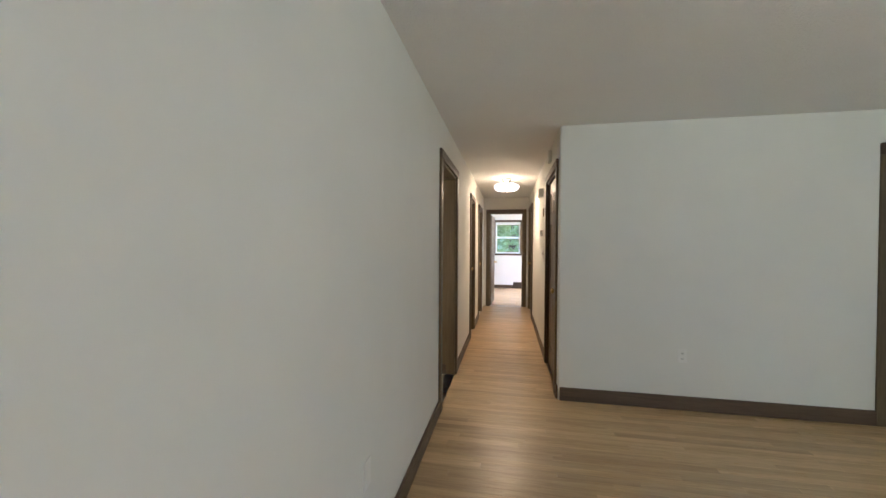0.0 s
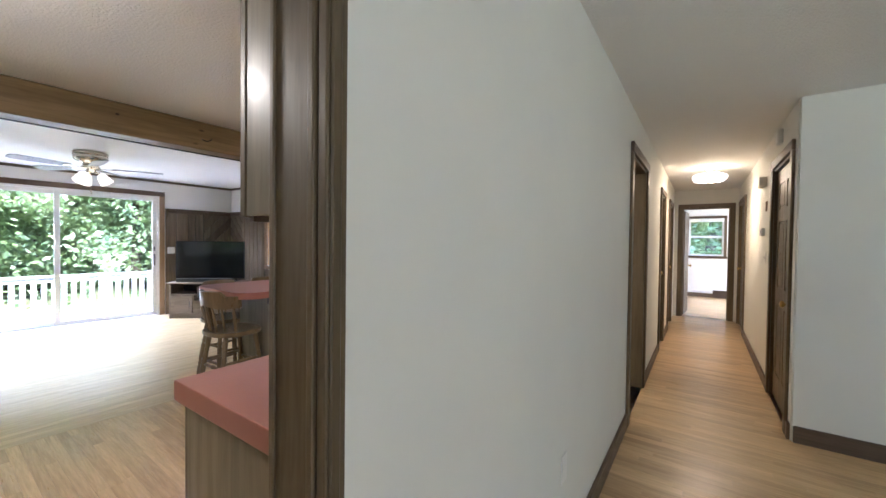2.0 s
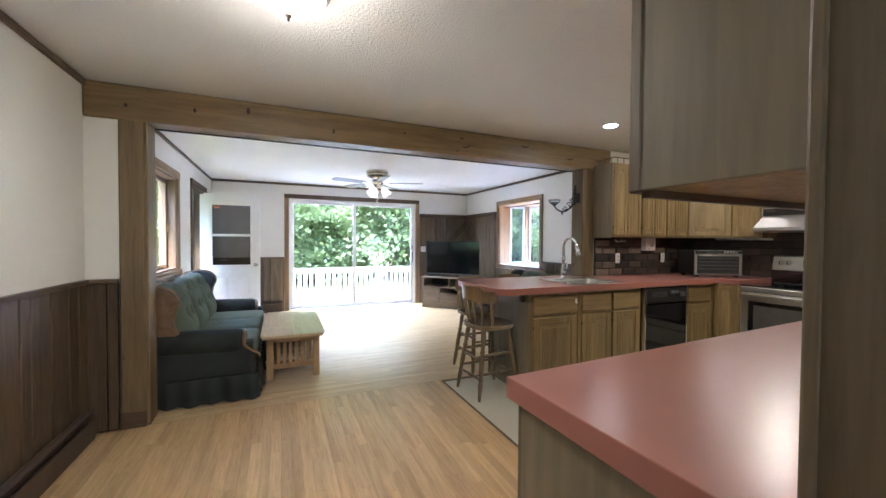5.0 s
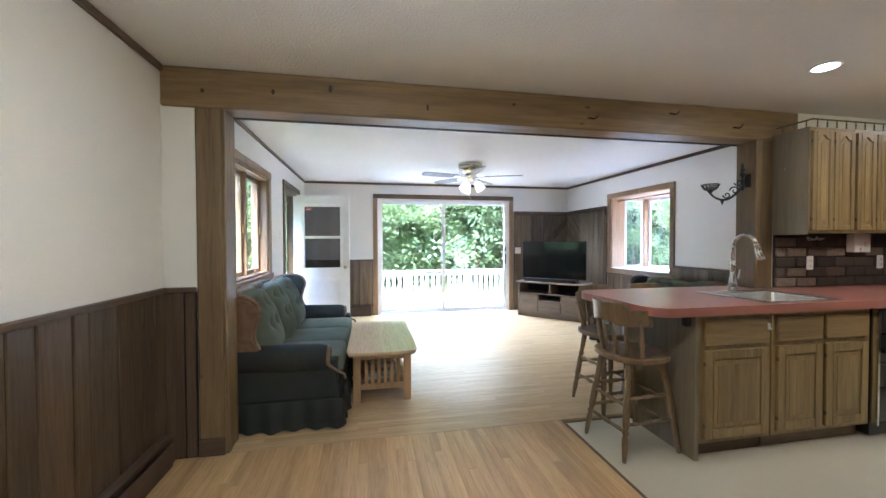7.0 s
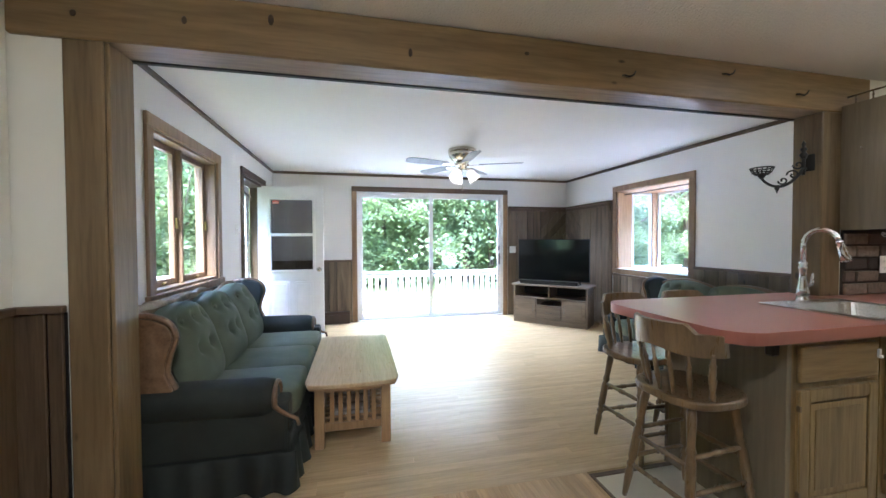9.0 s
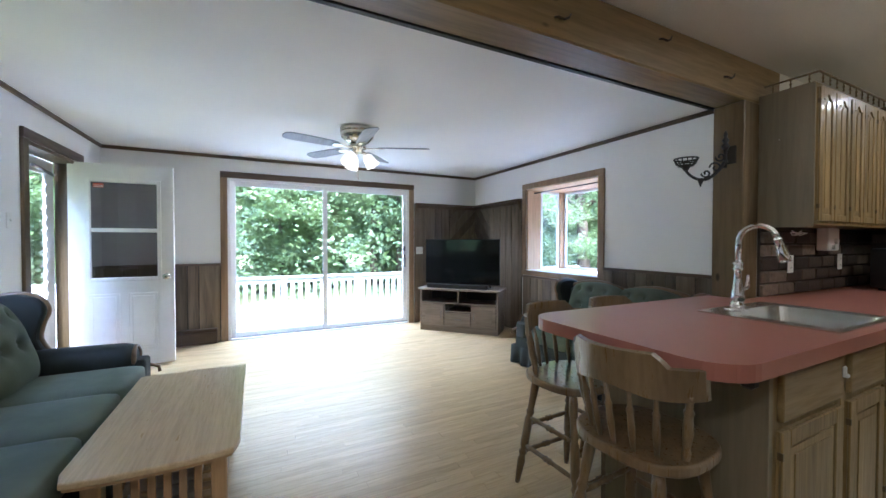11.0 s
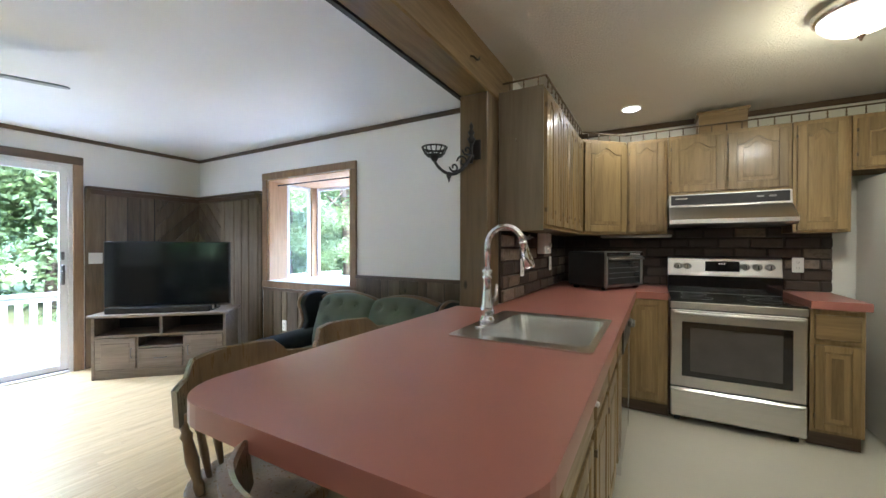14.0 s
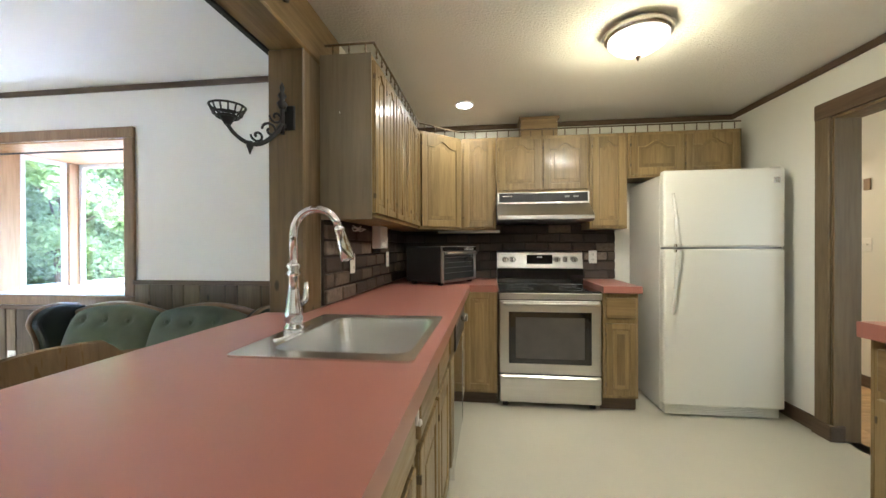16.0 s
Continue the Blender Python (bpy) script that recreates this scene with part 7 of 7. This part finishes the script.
# white garden swing frame seen through the bay window
c = thing("garden_canopy", (-6.6, 9.5, -1.0), "white garden canopy frame on the lawn", "canopy")
for x in (-7.9, -5.2):
    for y in (8.7, 10.3):
        part("post", boxes((x - 0.06, x + 0.06, y - 0.06, y + 0.06, -1.0, 1.75)), M_DECK, c)
part("roof_cloth", boxes((-8.1, -5.0, 8.5, 10.5, 1.75, 1.95), bev=0.03), M_DECK, c)

# the hall and its wall run about one degree askew to the kitchen
askew = pose(-0.88, 0.46, 0) @ pose(0, 0, 0, 0, 0, 1.05) @ pose(0.88, -0.46, 0)
LEFT_SIDE = {"wall_hall_left", "trim_wall_end", "door_opening_kitchen", "door_1", "door_2", "baseboard_wall_end", "baseboard_hall_left", "baseboard_hall_mid", "trim_crown_hallside",
             "baseboard_kitchen_hallside"}
RIGHT_SIDE = {"wall_hall_right", "door_3", "door_closet", "baseboard_hall_right", "baseboard_corner", "door_chime_box", "wall_thermostat", "wall_plaque", "smoke_alarm_box"}
END_SIDE = {"wall_hall_end", "door_bedroom"}
for ob in [o for o in bpy.data.objects if o.parent is None and o.type in ("MESH", "EMPTY")]:
    kin, at = ob.name.split(".")[0], ob.matrix_basis.translation
    hallside = kin in ("base_cabinet", "wall_cabinet") and -1.4 < at.x and at.y < 3.2
    hall_plate = kin in ("wall_outlet", "light_switch") and abs(at.x) < 0.95 and at.y > 1
    if kin in LEFT_SIDE or (hall_plate and at.x < 0):
        ob.matrix_basis = pose(0.03, 0, 0) @ askew @ ob.matrix_basis
    elif hallside or kin == "worktop_hallside":
        ob.matrix_basis = askew @ ob.matrix_basis
    elif kin in RIGHT_SIDE or (hall_plate and at.x > 0):
        ob.matrix_basis = pose(0.058, 0, 0) @ askew @ ob.matrix_basis
    elif kin in END_SIDE:
        ob.matrix_basis = pose(0.105, 0, 0) @ askew @ ob.matrix_basis

# ---- pieces of the floor and of the splashback, last ----
PW, PH = 0.057, 0.013
plank_meshes = {}


def plank_mesh(length, along):
    key = (round(length, 3), along)
    if key not in plank_meshes:
        e, c = 0.0002, 0.0006
        L, W = length / 2 - e, PW / 2 - e
        vs = [(-L, -W, -PH), (L, -W, -PH), (L, W, -PH), (-L, W, -PH), (-L, -W, -c), (L, -W, -c), (L, W, -c), (-L, W, -c), (-L + c, -W + c, 0), (L - c, -W + c, 0), (L - c, W - c, 0), (-L + c, W - c, 0)]
        if along == "y":
            vs = [(-y, x, z) for x, y, z in vs]
        fs = [(8, 9, 10, 11)] + [(a, (a + 1) % 4, (a + 1) % 4 + 4, a + 4) for a in range(4)] + [(a + 4, (a + 1) % 4 + 4, (a + 1) % 4 + 8, a + 8) for a in range(4)]
        plank_meshes[key] = (vs, fs)
    return plank_meshes[key]


def lay(along, a0, a1, b0, b1, seed, singles=None):
    """Strips along x or y from a0 to a1, in rows from b0 to b1; those within singles become objects."""
    rnd = random.Random(seed)
    vs, fs, objs = [], [], []
    b = b0
    while b < b1 - 0.004:
        w = min(PW, b1 - b)
        a = a0 - rnd.uniform(0, 0.6)
        while a < a1:
            length = rnd.choice((0.45, 0.6, 0.75, 0.9, 1.2, 1.5))
            s, e = max(a, a0), min(a + length, a1)
            if e - s > 0.02:
                ca, cb = (s + e) / 2, b + w / 2
                if singles and singles[0] < ca < singles[1] and singles[2] < cb < singles[3] and w > 0.05:
                    objs.append((round(e - s, 3), ca, cb))
                else:
                    pv, pf = plank_mesh(e - s, along)
                    i = len(vs)
                    o = (ca, cb) if along == "x" else (cb, ca)
                    k = w / PW
                    vs += [((x + o[0], y * k + o[1], z) if along == "x" else (x * k + o[0], y + o[1], z)) for x, y, z in pv]
                    fs += [tuple(q + i for q in f) for f in pf]
            a += length
        b += PW
    return vs, fs, objs


single_meshes = {}
strips = {"x": M_OAKX, "y": M_OAKY}
for along, a0, a1, b0, b1, seed, singles in (
        ("x", -3.985, 3.5, YK, 1.335, 1, (-3.99, -1.3, -1.25, 1.34)), ("x", -0.95, 3.5, 1.335, 3.61, 2, None), ("x", -0.95, 0.24, 3.61, 8.62, 3, None),
        ("x", -2.6, 1.5, 8.62, 12.0, 4, None), ("y", YS, YN, XW, -4.06, 5, (-0.2, 3.0, -5.3, -4.06))):
    vs, fs, objs = lay(along, a0, a1, b0, b1, seed, singles)
    me = bpy.data.meshes.new("floor_strips")
    me.from_pydata(vs, [], fs)
    me.materials.append(strips[along])
    tagged(new("floor_strips", me), "narrow oak floor strips", "", "", "stuff").parent = floor
    for length, ca, cb in objs:
        key = (length, along)
        if key not in single_meshes:
            pv, pf = plank_mesh(length, along)
            m1 = bpy.data.meshes.new("floor_plank")
            m1.from_pydata(pv, [], pf)
            m1.materials.append(strips[along])
            single_meshes[key] = m1
        piece("floor_plank", single_meshes[key], floor, pose(ca, cb, 0) if along == "x" else pose(cb, ca, 0))

# brick splashback
BW, BH, BJ = 0.196, 0.070, 0.013
splash = setting("trim_brick_splashback", boxes((-3.98, -3.967, 3.215, 4.985, TOPZ + 0.001, 1.40), (-3.98, -2.02, 4.985, 5.0, TOPZ + 0.001, 1.62)), M_MORTAR, "dark brown brick splashback over the worktop", "splashback")
brick_meshes = {}


def brick_mesh(w, k):
    if (round(w, 3), k) not in brick_meshes:
        rnd = random.Random(k * 31 + int(w * 1000))
        bm = bmesh.new()
        box(bm, -w / 2, w / 2, -0.016 - 0.003 * (k % 3), 0.002, -BH / 2, BH / 2, 0.005)
        for v in bm.verts:
            v.co += Vector((rnd.uniform(-0.002, 0.002), rnd.uniform(-0.0015, 0.0015), rnd.uniform(-0.002, 0.002)))
        brick_meshes[(round(w, 3), k)] = mesh_of("brick", bm, M_BRICK)
    return brick_meshes[(round(w, 3), k)]


rnd = random.Random(5)
for wall, a0, a1, top in (("side", 3.22, 4.965, 1.38), ("back", -3.96, -2.022, 1.60)):
    row, z = 0, TOPZ + 0.005 + BH / 2
    while z + BH / 2 < top + 0.03:
        a = a0 - (BW + BJ) * (0.5 if row % 2 else 0.0)
        while a < a1:
            s, e = max(a, a0), min(a + BW, a1)
            if e - s > 0.03:
                me = brick_mesh(e - s, rnd.randrange(5))
                m = pose(-3.967, (s + e) / 2, z, 0, 0, 90) if wall == "side" else pose((s + e) / 2, 4.985, z)
                piece("brick", me, splash, m @ pose(0, 0, 0, rnd.uniform(-1, 1), rnd.uniform(-0.6, 0.6), 0))
            a += BW + BJ
        z += BH + BJ
        row += 1
